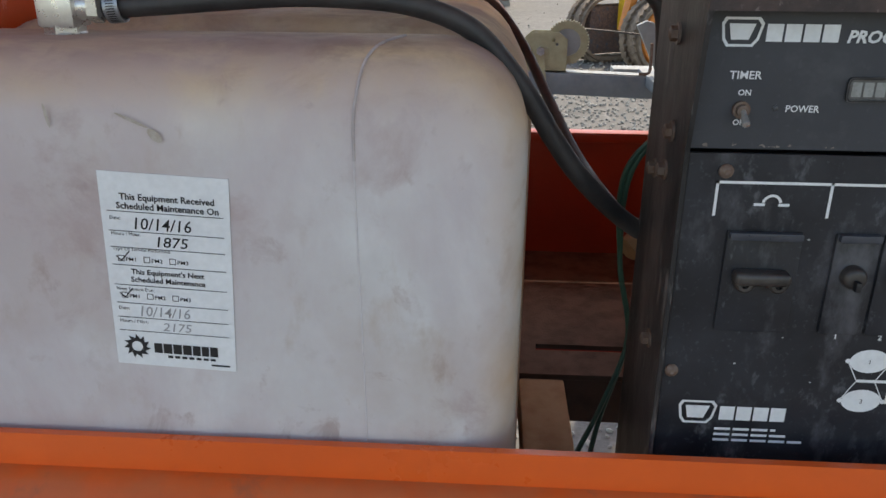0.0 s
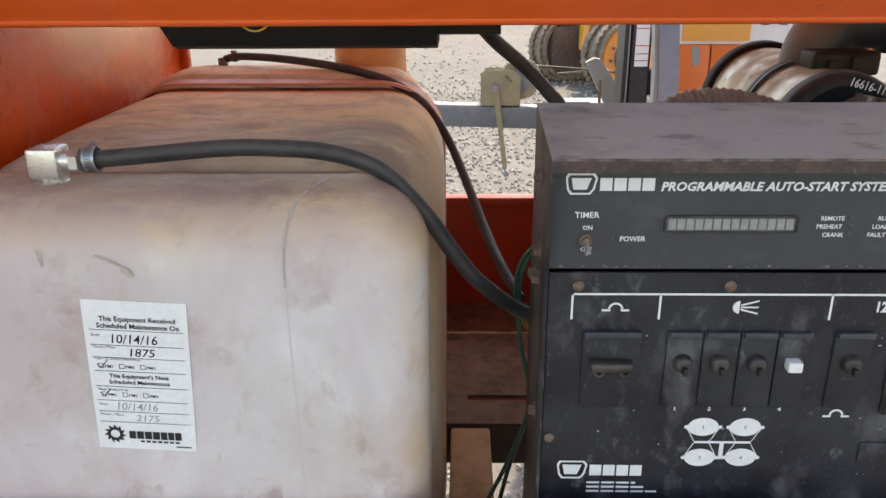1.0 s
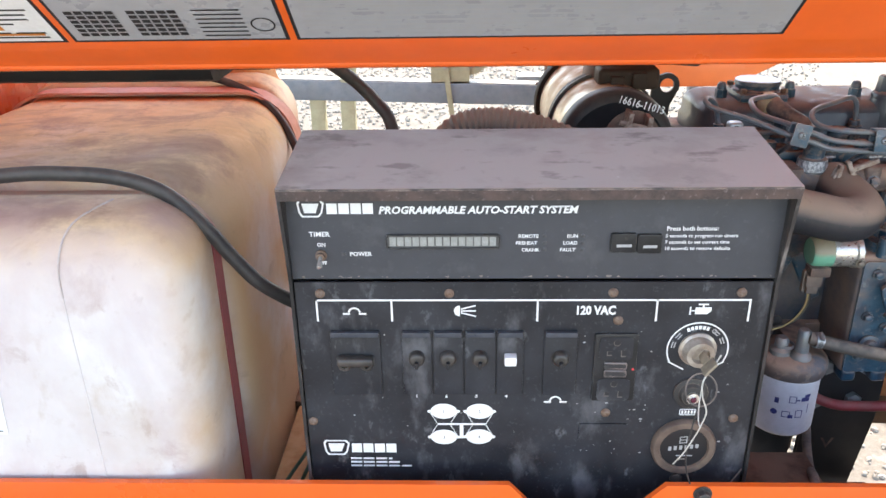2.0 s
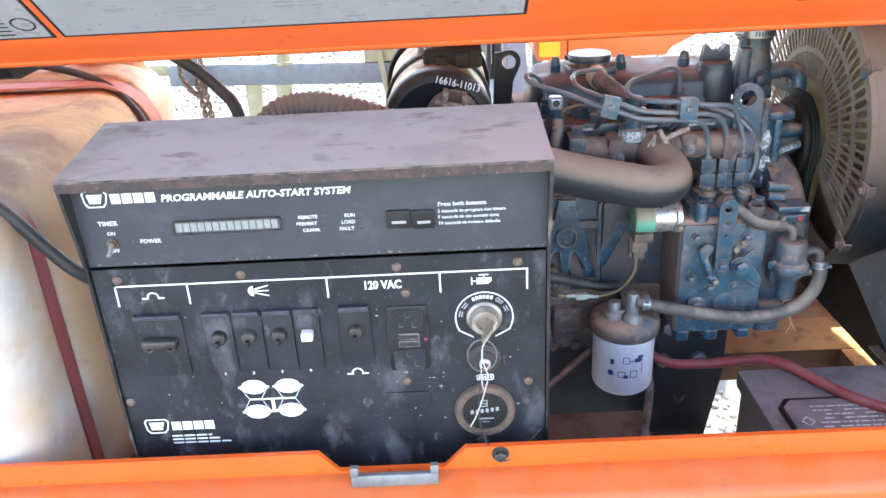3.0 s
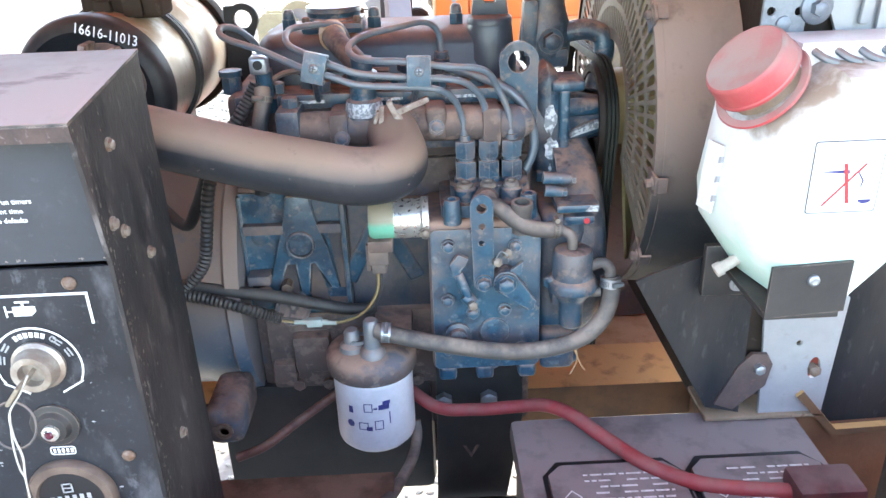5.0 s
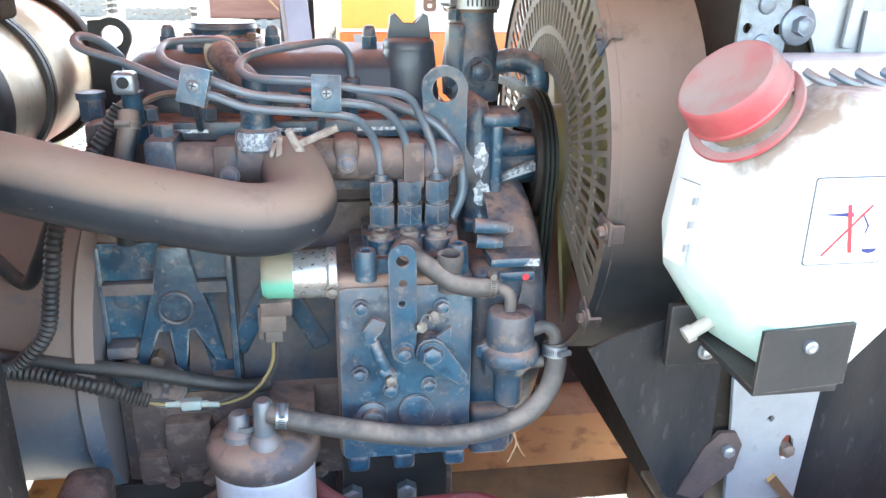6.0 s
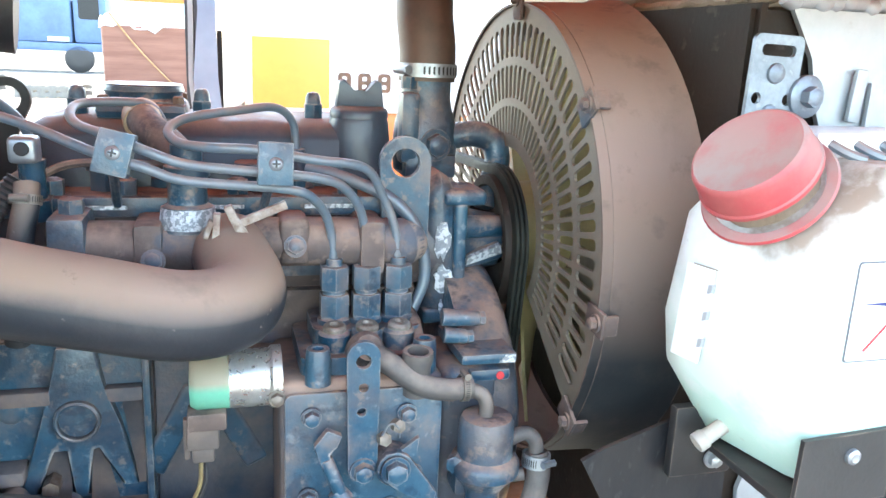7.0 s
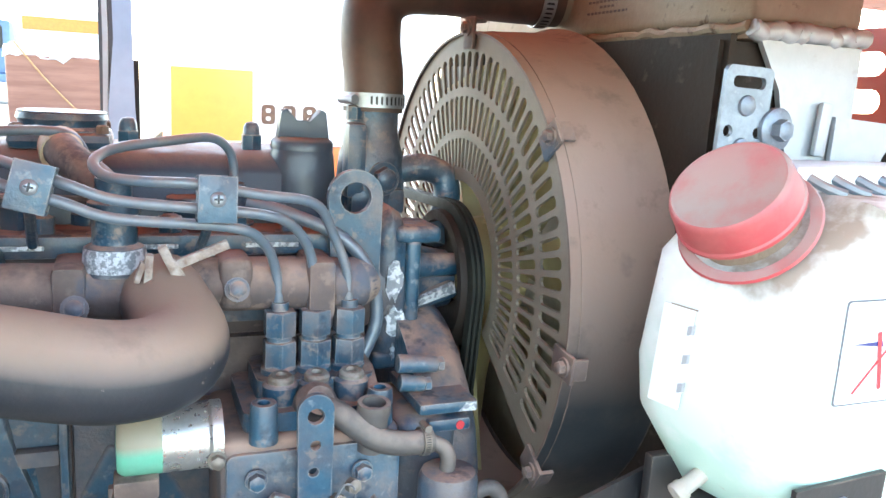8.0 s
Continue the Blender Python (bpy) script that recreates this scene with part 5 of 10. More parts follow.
    p.face(bm, ((0.4855, 1.0970), (0.4965, 1.0970), (0.5000, 1.1000), (0.5000, 1.1040), (0.4855, 1.1040)), 0.0006)
    p.line(bm, ((0.4885, 1.1070), (0.4965, 1.1070)), 0.0014, 0.0006)
    p.line(bm, ((0.4925, 1.1030), (0.4925, 1.1070)), 0.0016, 0.0007)
    p.line(bm, ((0.4810, 1.0970), (0.4810, 1.1040)), 0.0012, 0.0006)
    p.line(bm, ((0.4810, 1.1005), (0.4865, 1.1005)), 0.0012, 0.0007)
    ink("engine_symbol")
    # four lamps on a cross arm
    for x, z in ((0.2545, 0.990), (0.2895, 0.990), (0.2545, 0.9595), (0.2892, 0.9600)):
        bm = bmesh.new()
        p.face(bm, p.disc(x, z, 0.0130, 24, 0.0088), 0.0006)
        e = -1 if z > 0.975 else 1
        for d in (-1, 1):
            p.line(bm, ((x + d * 0.0125, z), (x + d * 0.0142, z), (x + d * 0.0065, 0.975 - e * 0.001)), 0.0007, 0.0007)
            p.face(bm, p.disc(x + d * 0.0142, z, 0.0018, 8), 0.0008)
        ink("printed_lamp")
    bm = bmesh.new()
    p.line(bm, ((0.2495, 0.9750), (0.2945, 0.9750)), 0.0022, 0.0007)
    p.rect(bm, 0.2700, 0.9580, 0.2737, 0.9745, 0.0006)
    ink("printed_mast")
    # address lines, not readable
    bm = bmesh.new()
    for z, x in ((0.9320, 0.202), (0.9275, 0.210), (0.9230, 0.221)):
        xx = 0.160
        while xx < x:
            w = min(0.011, x - xx)
            p.rect(bm, xx, z, xx + w, z + 0.0020, 0.0006)
            xx += w + 0.0018
    tagged(part("unreadable_text_bar", bm, WHITE_PRINT, panel, smooth=False), kind="stuff")
    badge(p, panel, 0.1345, 0.9370, 0.96)
    lettering("lettering", "120 VAC", p, 0.3765, 1.0970, 0.0085, WHITE_PRINT, panel, bold=0.0005, wide=0.80)
    for k, x in enumerate((0.2275, 0.2560, 0.2850, 0.3138)):
        lettering("lettering", str(k + 1), p, x, 1.0062, 0.0036, WHITE_PRINT, panel, bold=0.0002)
    for k, (x, z) in enumerate(((0.2545, 0.990), (0.2895, 0.990), (0.2545, 0.9595), (0.2892, 0.9600))):
        lettering("lettering", str(k + 1), p, x, z - 0.0018, 0.0034, INK, panel, centre=True, h=0.0010)
    for x, z in ((0.143, 1.1185), (0.2615, 1.1185), (0.410, 1.1190), (0.525, 1.1190), (0.1255, 0.978), (0.535, 0.983), (0.4165, 1.0905), (0.4115, 0.989)):
        screw(cb, p, x, z, 0.0046)
    bm = bmesh.new()
    p.slab(bm, rounded(0.387, 0.957, 0.433, 0.976, 0.001, 2), 0.0, 0.0016)
    part("cover_plate", bm, PANEL_BLACK, cb, "small black blanking plate")

    TOGGLE = material("dull_bronze_plastic", (0.026, 0.023, 0.022), 0.36, other=(0.085, 0.073, 0.066), scale=70, amount=0.6)

    # Ledge plastic made paler and bluer: its highlight is painted into the colour.
    LEDGE_LIT = material("highlit_black_ledge", (0.034, 0.040, 0.055), 0.34, other=(0.07, 0.075, 0.09), scale=60, amount=0.6)

    # circuit breakers
    def breaker(x0, x1, white=False, pole=1):
        bm = bmesh.new()
        p.slab(bm, rounded(x0, 1.010, x1, 1.080, 0.0015, 2), 0.0, 0.0022)
        bevel(bm, [v for v in bm.verts if v.co.y < 0.4865], 0.0008)
        b = part("circuit_breaker", bm, PANEL_BLACK, cb, "black circuit breaker" + (" with a white toggle" if white else ""))
        bm = bmesh.new()
        p.slab(bm, rounded(x0 + 0.001, 1.0752, x1 - 0.001, 1.0800, 0.001, 2), 0.0022, 0.0058)
        bevel(bm, [v for v in bm.verts if v.co.y < 0.484], 0.0010)
        part("ledge", bm, LEDGE_LIT, b)
        xc = (x0 + x1) / 2
        bm = bmesh.new()
        if white:
            box(bm, xc - 0.0058, xc + 0.0058, 0.476, 0.4865, 1.0475, 1.0570, 0.002)
            part("toggle", bm, PAPER, b, "white toggle")
        elif pole == 2:
            box(bm, xc - 0.0175, xc + 0.0175, 0.475, 0.4865, 1.0465, 1.0555, 0.0038, seg=3)
            part("toggle", bm, TOGGLE, b, "dull bronze-black double toggle")
            for d in (-0.0105, 0.0105):
                bm = bmesh.new()
                turned(bm, (xc + d, 0.4865, 1.0470), (0, -1, 0), ((0, 0.0062), (0.008, 0.0060), (0.0095, 0.0045), (0.0095, 0.0025), (0.007, 0.002), (0.007, 0)), 18)
                part("toggle_pivot", bm, TOGGLE, b)
        else:
            turned(bm, (xc, 0.4862, 1.0520), (0, -1, 0), ((0, 0.0078), (0.005, 0.0076), (0.0075, 0.0064), (0.0085, 0.0045), (0.0080, 0)), 20)
            part("toggle", bm, TOGGLE, b, "dull bronze-black round toggle")
            bm = bmesh.new()
            box(bm, xc - 0.0018, xc + 0.0018, 0.4735, 0.4800, 1.0455, 1.0520, 0.001)
            part("toggle_lever", bm, INK, b)

    breaker(0.1490, 0.1960, pole=2)
    for k, (a, b) in enumerate(((0.2165, 0.2440), (0.2460, 0.2735), (0.2755, 0.3040), (0.3055, 0.3305))):
        breaker(a, b, k == 3)
    breaker(0.3495, 0.3805)

    # duplex receptacle
    bm = bmesh.new()
    p.slab(bm, rounded(0.3965, 1.004, 0.4365, 1.0770, 0.002, 2), 0.0, 0.0026)
    bevel(bm, [v for v in bm.verts if v.co.y < 0.4858], 0.0008)
    out = part("receptacle", bm, BLACK_PLASTIC, cb, "black duplex power outlet with test buttons")
    for z in (1.0620, 1.0170):
        # each socket face stands proud, with its slots and earth hole sunk in dust-edged moulding
        bm = bmesh.new()
        p.slab(bm, rounded(0.4010, z - 0.0120, 0.4320, z + 0.0120, 0.004, 3), 0.0026, 0.0034)
        face = part("socket_face", bm, PANEL_BLACK, out)
        for x, hgt in ((0.4105, 0.0038), (0.4235, 0.0062)):
            bm = bmesh.new()
            p.rect(bm, x - 0.0026, z - 0.0045 - hgt / 2 - 0.0012, x + 0.0022, z - 0.0045 + hgt / 2, 0.0036)
            part("slot_rim", bm, GREY_HOSE, face, "", False)
            bm = bmesh.new()
            p.rect(bm, x - 0.0018, z - 0.0045 - hgt / 2 + 0.0004, x + 0.0022, z - 0.0045 + hgt / 2, 0.0038)
            part("contact_slot", bm, INK, face, "", False)
        bm = bmesh.new()
        p.face(bm, p.disc(0.4168, z + 0.0063, 0.0034, 14), 0.0036)
        part("slot_rim", bm, GREY_HOSE, face, "", False)
        bm = bmesh.new()
        p.face(bm, p.disc(0.4170, z + 0.0068, 0.0030, 12), 0.0038)
        part("earth_hole", bm, INK, face, "", False)
    for z in (1.0435, 1.0350):
        bm = bmesh.new()
        p.slab(bm, rounded(0.4065, z - 0.0032, 0.4275, z + 0.0032, 0.001, 2), 0.0026, 0.0044)
        part("test_button", bm, BOX_BLACK, out)
    bm = bmesh.new()
    p.face(bm, p.disc(0.4335, 1.0395, 0.0013, 8), 0.0029)
    part("indicator_lamp", bm, RED_PRINT, out, "small red indicator lamp", False)

    # key switch with its printed dial
    BEZEL = material("worn_bright_bezel", (0.50, 0.45, 0.40), 0.38, 0.55, other=(0.26, 0.20, 0.16), scale=70, amount=0.7, bump=0.15, grain=500)
    kx, kz = 0.4920, 1.0600
    bm = bmesh.new()
    outer = p.disc(kx, kz, 0.0288, 28, None, -28, 208)
    inner = p.disc(kx, kz, 0.0274, 28, None, -28, 208)
    for i in range(len(outer) - 1):
        p.face(bm, (outer[i], outer[i + 1], inner[i + 1], inner[i]), 0.0007)
    for s_ in (outer[0], outer[-1]):
        p.line(bm, (s_, (kx + (s_[0] - kx) * 0.45, s_[1] - 0.008)), 0.0014, 0.0007)
    arc = lambda r, a: (kx + r * math.cos(radians(a)), kz + r * math.sin(radians(a)))
    for k in range(6):
        a = 68 + k * 9
        p.face(bm, (arc(0.0212, a), arc(0.0250, a), arc(0.0250, a + 6.6), arc(0.0212, a + 6.6)), 0.0007)
    tagged(part("dial_print", bm, WHITE_PRINT, panel, "", False), kind="stuff")
    bm = bmesh.new()
    for a0 in (15, 40, 135, 160):
        for r in (0.0215, 0.0240):
            p.face(bm, (arc(r, a0), arc(r + 0.0013, a0), arc(r + 0.0013, a0 + 16), arc(r, a0 + 16)), 0.0008)
    ring_between(bm, p, p.disc(*arc(0.0235, 55), 0.0024, 12), p.disc(*arc(0.0235, 55), 0.0015, 12), 0.0008)
    tagged(part("dial_text_bar", bm, GREY_PRINT, panel, "", False), kind="stuff")
    bm = bmesh.new()
    turned(bm, (kx, 0.488, kz), (0, -1, 0), ((0, 0.0175), (0.002, 0.0175), (0.004, 0.0150), (0.010, 0.0140), (0.013, 0.0128), (0.013, 0.0085), (0.007, 0.0080), (0.007, 0)), 32)
    ks = part("key_switch", bm, BEZEL, cb, "worn bright key switch bezel with a key in it")
    bm = bmesh.new()
    m = Matrix.Translation((kx + 0.001, 0.470, kz + 0.002)) @ Matrix.Rotation(radians(38), 4, "Y")
    box(bm, -0.0015, 0.0015, -0.0105, 0.006, -0.004, 0.004, 0.0006, m)
    box(bm, -0.0014, 0.0014, -0.0230, -0.010, -0.0080, 0.0080, 0.003, m)
    part("key", bm, material("dusty_brass_key", (0.34, 0.29, 0.22), 0.5, 0.3, other=(0.22, 0.18, 0.14), scale=80, amount=0.7, bump=0.1, grain=500), ks, "dusty brass key turned in the switch")
    # glow-plug lamp
    bm = bmesh.new()
    turned(bm, (0.491, 0.488, 1.0120), (0, -1, 0), ((0, 0.0165), (0.002, 0.0165), (0.003, 0.0120), (0.007, 0.0100), (0.0075, 0.0062)), 28)
    gl = part("preheat_lamp", bm, BLACK_STEEL, cb)
    bm = bmesh.new()
    turned(bm, (0.491, 0.4805, 1.0110), (0, -1, 0), ((0, 0.0058), (0.0025, 0.0058), (0.003, 0.0040), (0.0015, 0.0030), (0.004, 0)), 20)
    part("lamp_lens", bm, CHROME, gl, "bright lamp rim with a dark red lens")
    bm = bmesh.new()
    turned(bm, (0.491, 0.4765, 1.0110), (0, -1, 0), ((0, 0.0030), (0.0012, 0.0022), (0.0016, 0)), 14)
    part("lens", bm, material("dark_red_lens", (0.09, 0.015, 0.03), 0.15), gl)
    bm = bmesh.new()
    ring_between(bm, p, rounded(0.4825, 0.9865, 0.5000, 0.9935, 0.002), rounded(0.4833, 0.9873, 0.4992, 0.9927, 0.0015), 0.0007)
    for k in range(5):
        p.rect(bm, 0.4845 + k * 0.003, 0.9882, 0.4863 + k * 0.003, 0.9918, 0.0007)
    tagged(part("glow_legend", bm, WHITE_PRINT, panel, "", False), kind="stuff")
    # hour meter
    mx, mz = 0.4900, 0.9505
    bm = bmesh.new()
    turned(bm, (mx, 0.488, mz), (0, -1, 0), ((0, 0.0315), (0.004, 0.0315), (0.0065, 0.0298), (0.0065, 0.0240), (0.003, 0.0228), (0.0, 0.0228)), 40, True)
    hm = part("hour_meter", bm, material("rusty_brown_bezel", (0.11, 0.075, 0.062), 0.6, 0.2, other=(0.20, 0.14, 0.11), scale=60, amount=0.7, bump=0.2, grain=500), cb, "round hour meter with a rusty brown bezel")
    bm = bmesh.new()
    turned(bm, (mx, 0.4845, mz), (0, -1, 0), ((0, 0.0232), (0.0004, 0.0232), (0.0004, 0)), 32)
    part("meter_face", bm, INK, hm)
    ms = Sheet((0, 0.4838, 0))
    bm = bmesh.new()
    for k in range(6):
        x = mx - 0.0150 + k * 0.0052
        ms.rect(bm, x, mz - 0.003 + k * 0.0006, x + 0.0030, mz + 0.0018 + k * 0.0006, 0.0006)
    ms.line(bm, ((mx - 0.0045, mz + 0.006), (mx + 0.0020, mz + 0.0065), (mx + 0.0020, mz + 0.0135), (mx - 0.0045, mz + 0.0130), (mx - 0.0045, mz + 0.006)), 0.0012, 0.0006)
    ms.rect(bm, mx - 0.004, mz + 0.0092, mx + 0.0015, mz + 0.0103, 0.0006)
    ms.rect(bm, mx - 0.007, mz - 0.0098, mx + 0.009, mz - 0.0082, 0.0006)
    ms.rect(bm, mx - 0.004, mz - 0.0135, mx + 0.004, mz - 0.0126, 0.0006)
    tagged(part("meter_print", bm, GREY_PRINT, hm, "", False), kind="stuff")
    bm = bmesh.new()
    turned(bm, (0.487, 0.488, 0.9105), (0, -1, 0), ((0, 0.006), (0.003, 0.006), (0.004, 0.004), (0.004, 0)), 16)
    part("rubber_plug", bm, BLACK_STEEL, cb)

    # chipped paint along the folded edges
    rng = random.Random(21)
    side = Sheet((R + 0.003, 0, 0), (0, 1, 0), (0, 0, 1))
    bm = bmesh.new()
    for k in range(150):
        z = rng.uniform(0.92, 1.222)
        edge = 0.4852 + max(0.0, 1.131 - z) * 0 - max(0.0, z - 1.131) * 0.168
        y = edge + abs(rng.gauss(0, 0.006)) if rng.random() < 0.7 else rng.uniform(edge + 0.002, 0.59)
        r = rng.uniform(0.0004, 0.0011)
        side.face(bm, [(y + 0.0012 + r * rng.uniform(0.5, 1.3) * math.cos(t), z + r * rng.uniform(0.7, 2.4) * math.sin(t)) for t in [2 * math.pi * i / 7 for i in range(7)]], 0.0003)
    tagged(part("paint_chip", bm, DULL_STEEL, cb, "", False), "pale chips in the black paint", kind="stuff")
    bm = bmesh.new()
    for k in range(40):
        x = rng.uniform(L, R)
        r = rng.uniform(0.0004, 0.0012)
        f.face(bm, [(x + r * rng.uniform(0.8, 3.0) * math.cos(t), 0.0012 + abs(rng.gauss(0, 0.001)) + r * 0.6 * math.sin(t)) for t in [2 * math.pi * i / 7 for i in range(7)]], 0.0003)
    tagged(part("paint_chip", bm, DULL_STEEL, fascia, "", False), "pale chips in the black paint", kind="stuff")

    TANGLED_STRING = material("grubby_string", (0.56, 0.54, 0.50), 0.8, other=(0.38, 0.36, 0.33), scale=200, amount=0.7)
    # key ring with its wires, hanging from the key
    kr = thing("key_ring", 0.497, 0.455, 1.02, "wire key ring with frayed white string hanging from the key", "key ring")
    bm = bmesh.new()
    ring_pts = [(0.4875 + 0.0140 * math.sin(a), 0.450 + 0.004 * math.cos(a), 1.0400 + 0.0150 * math.cos(a)) for a in [2 * math.pi * k / 20 for k in range(21)]]
    tube(bm, ring_pts, 0.0008, 6, 1)
    part("ring", bm, GREY_HOSE, kr)
    bm = bmesh.new()
    tube(bm, [(0.5025, 0.4545, 1.0735), (0.496, 0.452, 1.062), (0.488, 0.449, 1.050), (0.488, 0.446, 1.036), (0.492, 0.442, 1.022), (0.489, 0.443, 1.006), (0.486, 0.446, 0.992), (0.480, 0.453, 0.968), (0.474, 0.460, 0.950)], 0.0007, 6)
    tube(bm, [(0.488, 0.449, 1.050), (0.486, 0.446, 1.030), (0.4865, 0.444, 1.012), (0.489, 0.443, 1.004)], 0.0006, 6)
    part("string", bm, TANGLED_STRING, kr, "frayed white string")
    bm = bmesh.new()
    tube(bm, [(0.4875, 0.450, 1.026), (0.484, 0.450, 1.000), (0.483, 0.454, 0.965), (0.489, 0.456, 0.935), (0.500, 0.452, 0.915), (0.512, 0.452, 0.912), (0.528, 0.462, 0.920), (0.548, 0.48, 0.928)], 0.0008, 6)
    part("wire", bm, BLACK_RUBBER, kr)


build_control_box()


# ---- engine ----
DUSTY_PUMP = material("dust_caked_pump_paint", (0.17, 0.115, 0.095), 0.7, other=(0.03, 0.075, 0.12), scale=13, amount=0.7, dust=DUST, dusty=1.2, bump=0.25, grain=250)
worn(DUSTY_PUMP, (0.32, 0.25, 0.21), 0.7)


LEDGE_DUST = material("pinkish_dust_on_blue_paint", (0.21, 0.15, 0.13), 0.85, other=(0.05, 0.085, 0.12), scale=26, amount=0.6, bump=0.2, grain=260)

engine = thing("diesel_engine", 0.72, 0.86, 0.66, "blue painted three-cylinder diesel engine under brown dust", "engine")


def eng(name, bm, mat=None, label="", parent=None):
    return part(name, bm, mat or BLUE, parent or engine, label)


def build_block():
    bm = bmesh.new()
    box(bm, 0.556, 0.860, 0.800, 0.990, 0.760, 1.090, 0.008)
    box(bm, 0.560, 0.760, 0.812, 0.980, 0.690, 0.762, 0.010)
    eng("cylinder_block", bm, BROWN_CAST, "dust-covered cylinder block")
    bm = bmesh.new()
    box(bm, 0.50, 0.748, 0.792, 0.99, 0.668, 0.828, 0.012)
    eng("oil_pan", bm, BLACK_STEEL, "black oil pan under the block")
    # ribbed side cover: an A-shaped casting with a round plug
    s = Sheet((0, 0.800, 0))
    bm = bmesh.new()
    s.slab(bm, rounded(0.556, 0.926, 0.6665, 1.060, 0.004), 0.0, 0.004)
    cover = eng("side_cover", bm, BLUE_CLEAN, "blue cast side cover with an A-shaped rib")
    bm = bmesh.new()
    s.slab(bm, ((0.607, 1.058), (0.601, 1.026), (0.577, 0.949), (0.5905, 0.949), (0.600, 0.985), (0.6125, 0.985), (0.6115, 0.946), (0.6235, 0.946), (0.6245, 0.984), (0.632, 0.986), (0.645, 0.952), (0.6555, 0.952), (0.645, 1.001), (0.636, 1.028), (0.631, 1.058)), 0.004, 0.013)
    bevel(bm, [v for v in bm.verts if v.co.y < 0.789], 0.0022)
    part("rib", bm, BLUE_CLEAN, cover)
    for x0, x1, z0, z1, d in ((0.560, 0.602, 1.017, 1.028, 0.014), (0.635, 0.661, 1.016, 1.027, 0.013), (0.560, 0.584, 0.964, 0.975, 0.024), (0.6605, 0.6662, 0.926, 1.052, 0.013), (0.556, 0.5605, 0.94, 1.058, 0.008), (0.586, 0.662, 0.926, 0.9385, 0.018)):
        bm = bmesh.new()
        box(bm, x0, x1, 0.800 - d, 0.797, z0, z1, 0.0028)
        part("rib", bm, LEDGE_DUST if x1 - x0 > z1 - z0 and z0 > 0.95 else BLUE_CLEAN, cover)
    # sloping webs between the ribs, where dust settles
    for q in (((0.646, 1.014), (0.6605, 1.014), (0.6605, 0.955), (0.656, 0.955), 0.011), ((0.594, 0.978), (0.6115, 0.983), (0.6115, 0.938), (0.592, 0.938), 0.016), ((0.625, 0.982), (0.633, 0.980), (0.645, 0.938), (0.624, 0.938), 0.016), ((0.561, 0.962), (0.578, 0.962), (0.575, 0.928), (0.561, 0.928), 0.014)):
        bm = bmesh.new()
        v = [bm.verts.new((x, 0.7955 - (q[4] if k > 1 else 0.0), z)) for k, (x, z) in enumerate(q[:4])]
        bm.faces.new(v)
        bmesh.ops.solidify(bm, geom=bm.faces[:], thickness=0.004)
        part("web", bm, LEDGE_DUST, cover)
    bm = bmesh.new()
    turned(bm, (0.618, 0.7865, 1.005), (0, -1, 0), ((-0.004, 0.0155), (0.003, 0.0150), (0.004, 0.0135), (0.0035, 0.0125), (-0.001, 0.0120), (-0.0015, 0)), 32)
    part("core_plug", bm, BLUE, cover)
    bm = bmesh.new()
    turned(bm, (0.575, 0.7965, 1.011), (0, -1, 0), ((0, 0.010), (0.002, 0.0085), (0.003, 0.005), (0.0032, 0)), 20)
    part("boss", bm, BLUE_CLEAN, cover)
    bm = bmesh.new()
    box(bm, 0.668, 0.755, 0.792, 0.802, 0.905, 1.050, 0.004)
    eng("block_face", bm, SHADED_BLUE)
    for x, z, turn in ((0.680, 0.990, 27), (0.722, 0.990, -27)):
        bm = bmesh.new()
        m = Matrix.Translation((x, 0.790, z)) @ Matrix.Rotation(radians(turn), 4, "Y")
        box(bm, -0.009, 0.009, 0.000, 0.008, -0.036, 0.036, 0.004, m, 3)
        eng("rib", bm, BLUE)
    # oil pan side and dark lower castings
    bm = bmesh.new()
    box(bm, 0.570, 0.760, 0.782, 0.82, 0.830, 0.926, 0.008)
    box(bm, 0.600, 0.640, 0.766, 0.79, 0.860, 0.905, 0.006)
    box(bm, 0.575, 0.600, 0.770, 0.79, 0.845, 0.870, 0.004)
    eng("crankcase_side", bm, BROWN_CAST)
    for k in range(5):
        bm = bmesh.new()
        rod(bm, (0.600 + k * 0.033, 0.790, 0.838), (0.600 + k * 0.033, 0.776, 0.838), 0.007, seg=6)
        eng("pan_bolt", bm, BROWN_CAST)
    bm = bmesh.new()
    turned(bm, (0.575, 0.786, 0.950), (0, -1, 0), ((0, 0.010), (0.012, 0.010), (0.014, 0.006), (0.014, 0)), 16)
    eng("oil_plug", bm, BLUE)
    bm = bmesh.new()
    turned(bm, (0.604, 0.778, 0.936), (0, -0.80, 0.6), ((0, 0.0190), (0.003, 0.0190), (0.003, 0.0150), (0.0005, 0.0145), (0.0, 0)), 28)
    eng("freeze_plug", bm, BLUE_CLEAN)
    bm = bmesh.new()
    rod(bm, (0.600, 0.79, 0.960), (0.600, 0.775, 0.960), 0.006, seg=6)
    eng("drain_plug", bm, RUSTY_BOLT)
    # flywheel housing and the generator barrel behind the control box
    bm = bmesh.new()
    turned(bm, (0.556, 0.900, 0.935), (-1, 0, 0), ((0, 0.150), (0.014, 0.152), (0.018, 0.146), (0.040, 0.146), (0.060, 0.140), (0.20, 0.138), (0.205, 0.11)), 56)
    eng("flywheel_housing", bm, HOUSING, "round blue flywheel housing under brown dust")
    bm = bmesh.new()
    turned(bm, (0.350, 0.900, 0.945), (-1, 0, 0), ((0, 0.145), (0.10, 0.145), (0.102, 0.13), (0.12, 0.12)), 48)
    eng("generator_barrel", bm, TAN_STEEL, "tan dusty generator barrel")
    bm = bmesh.new()
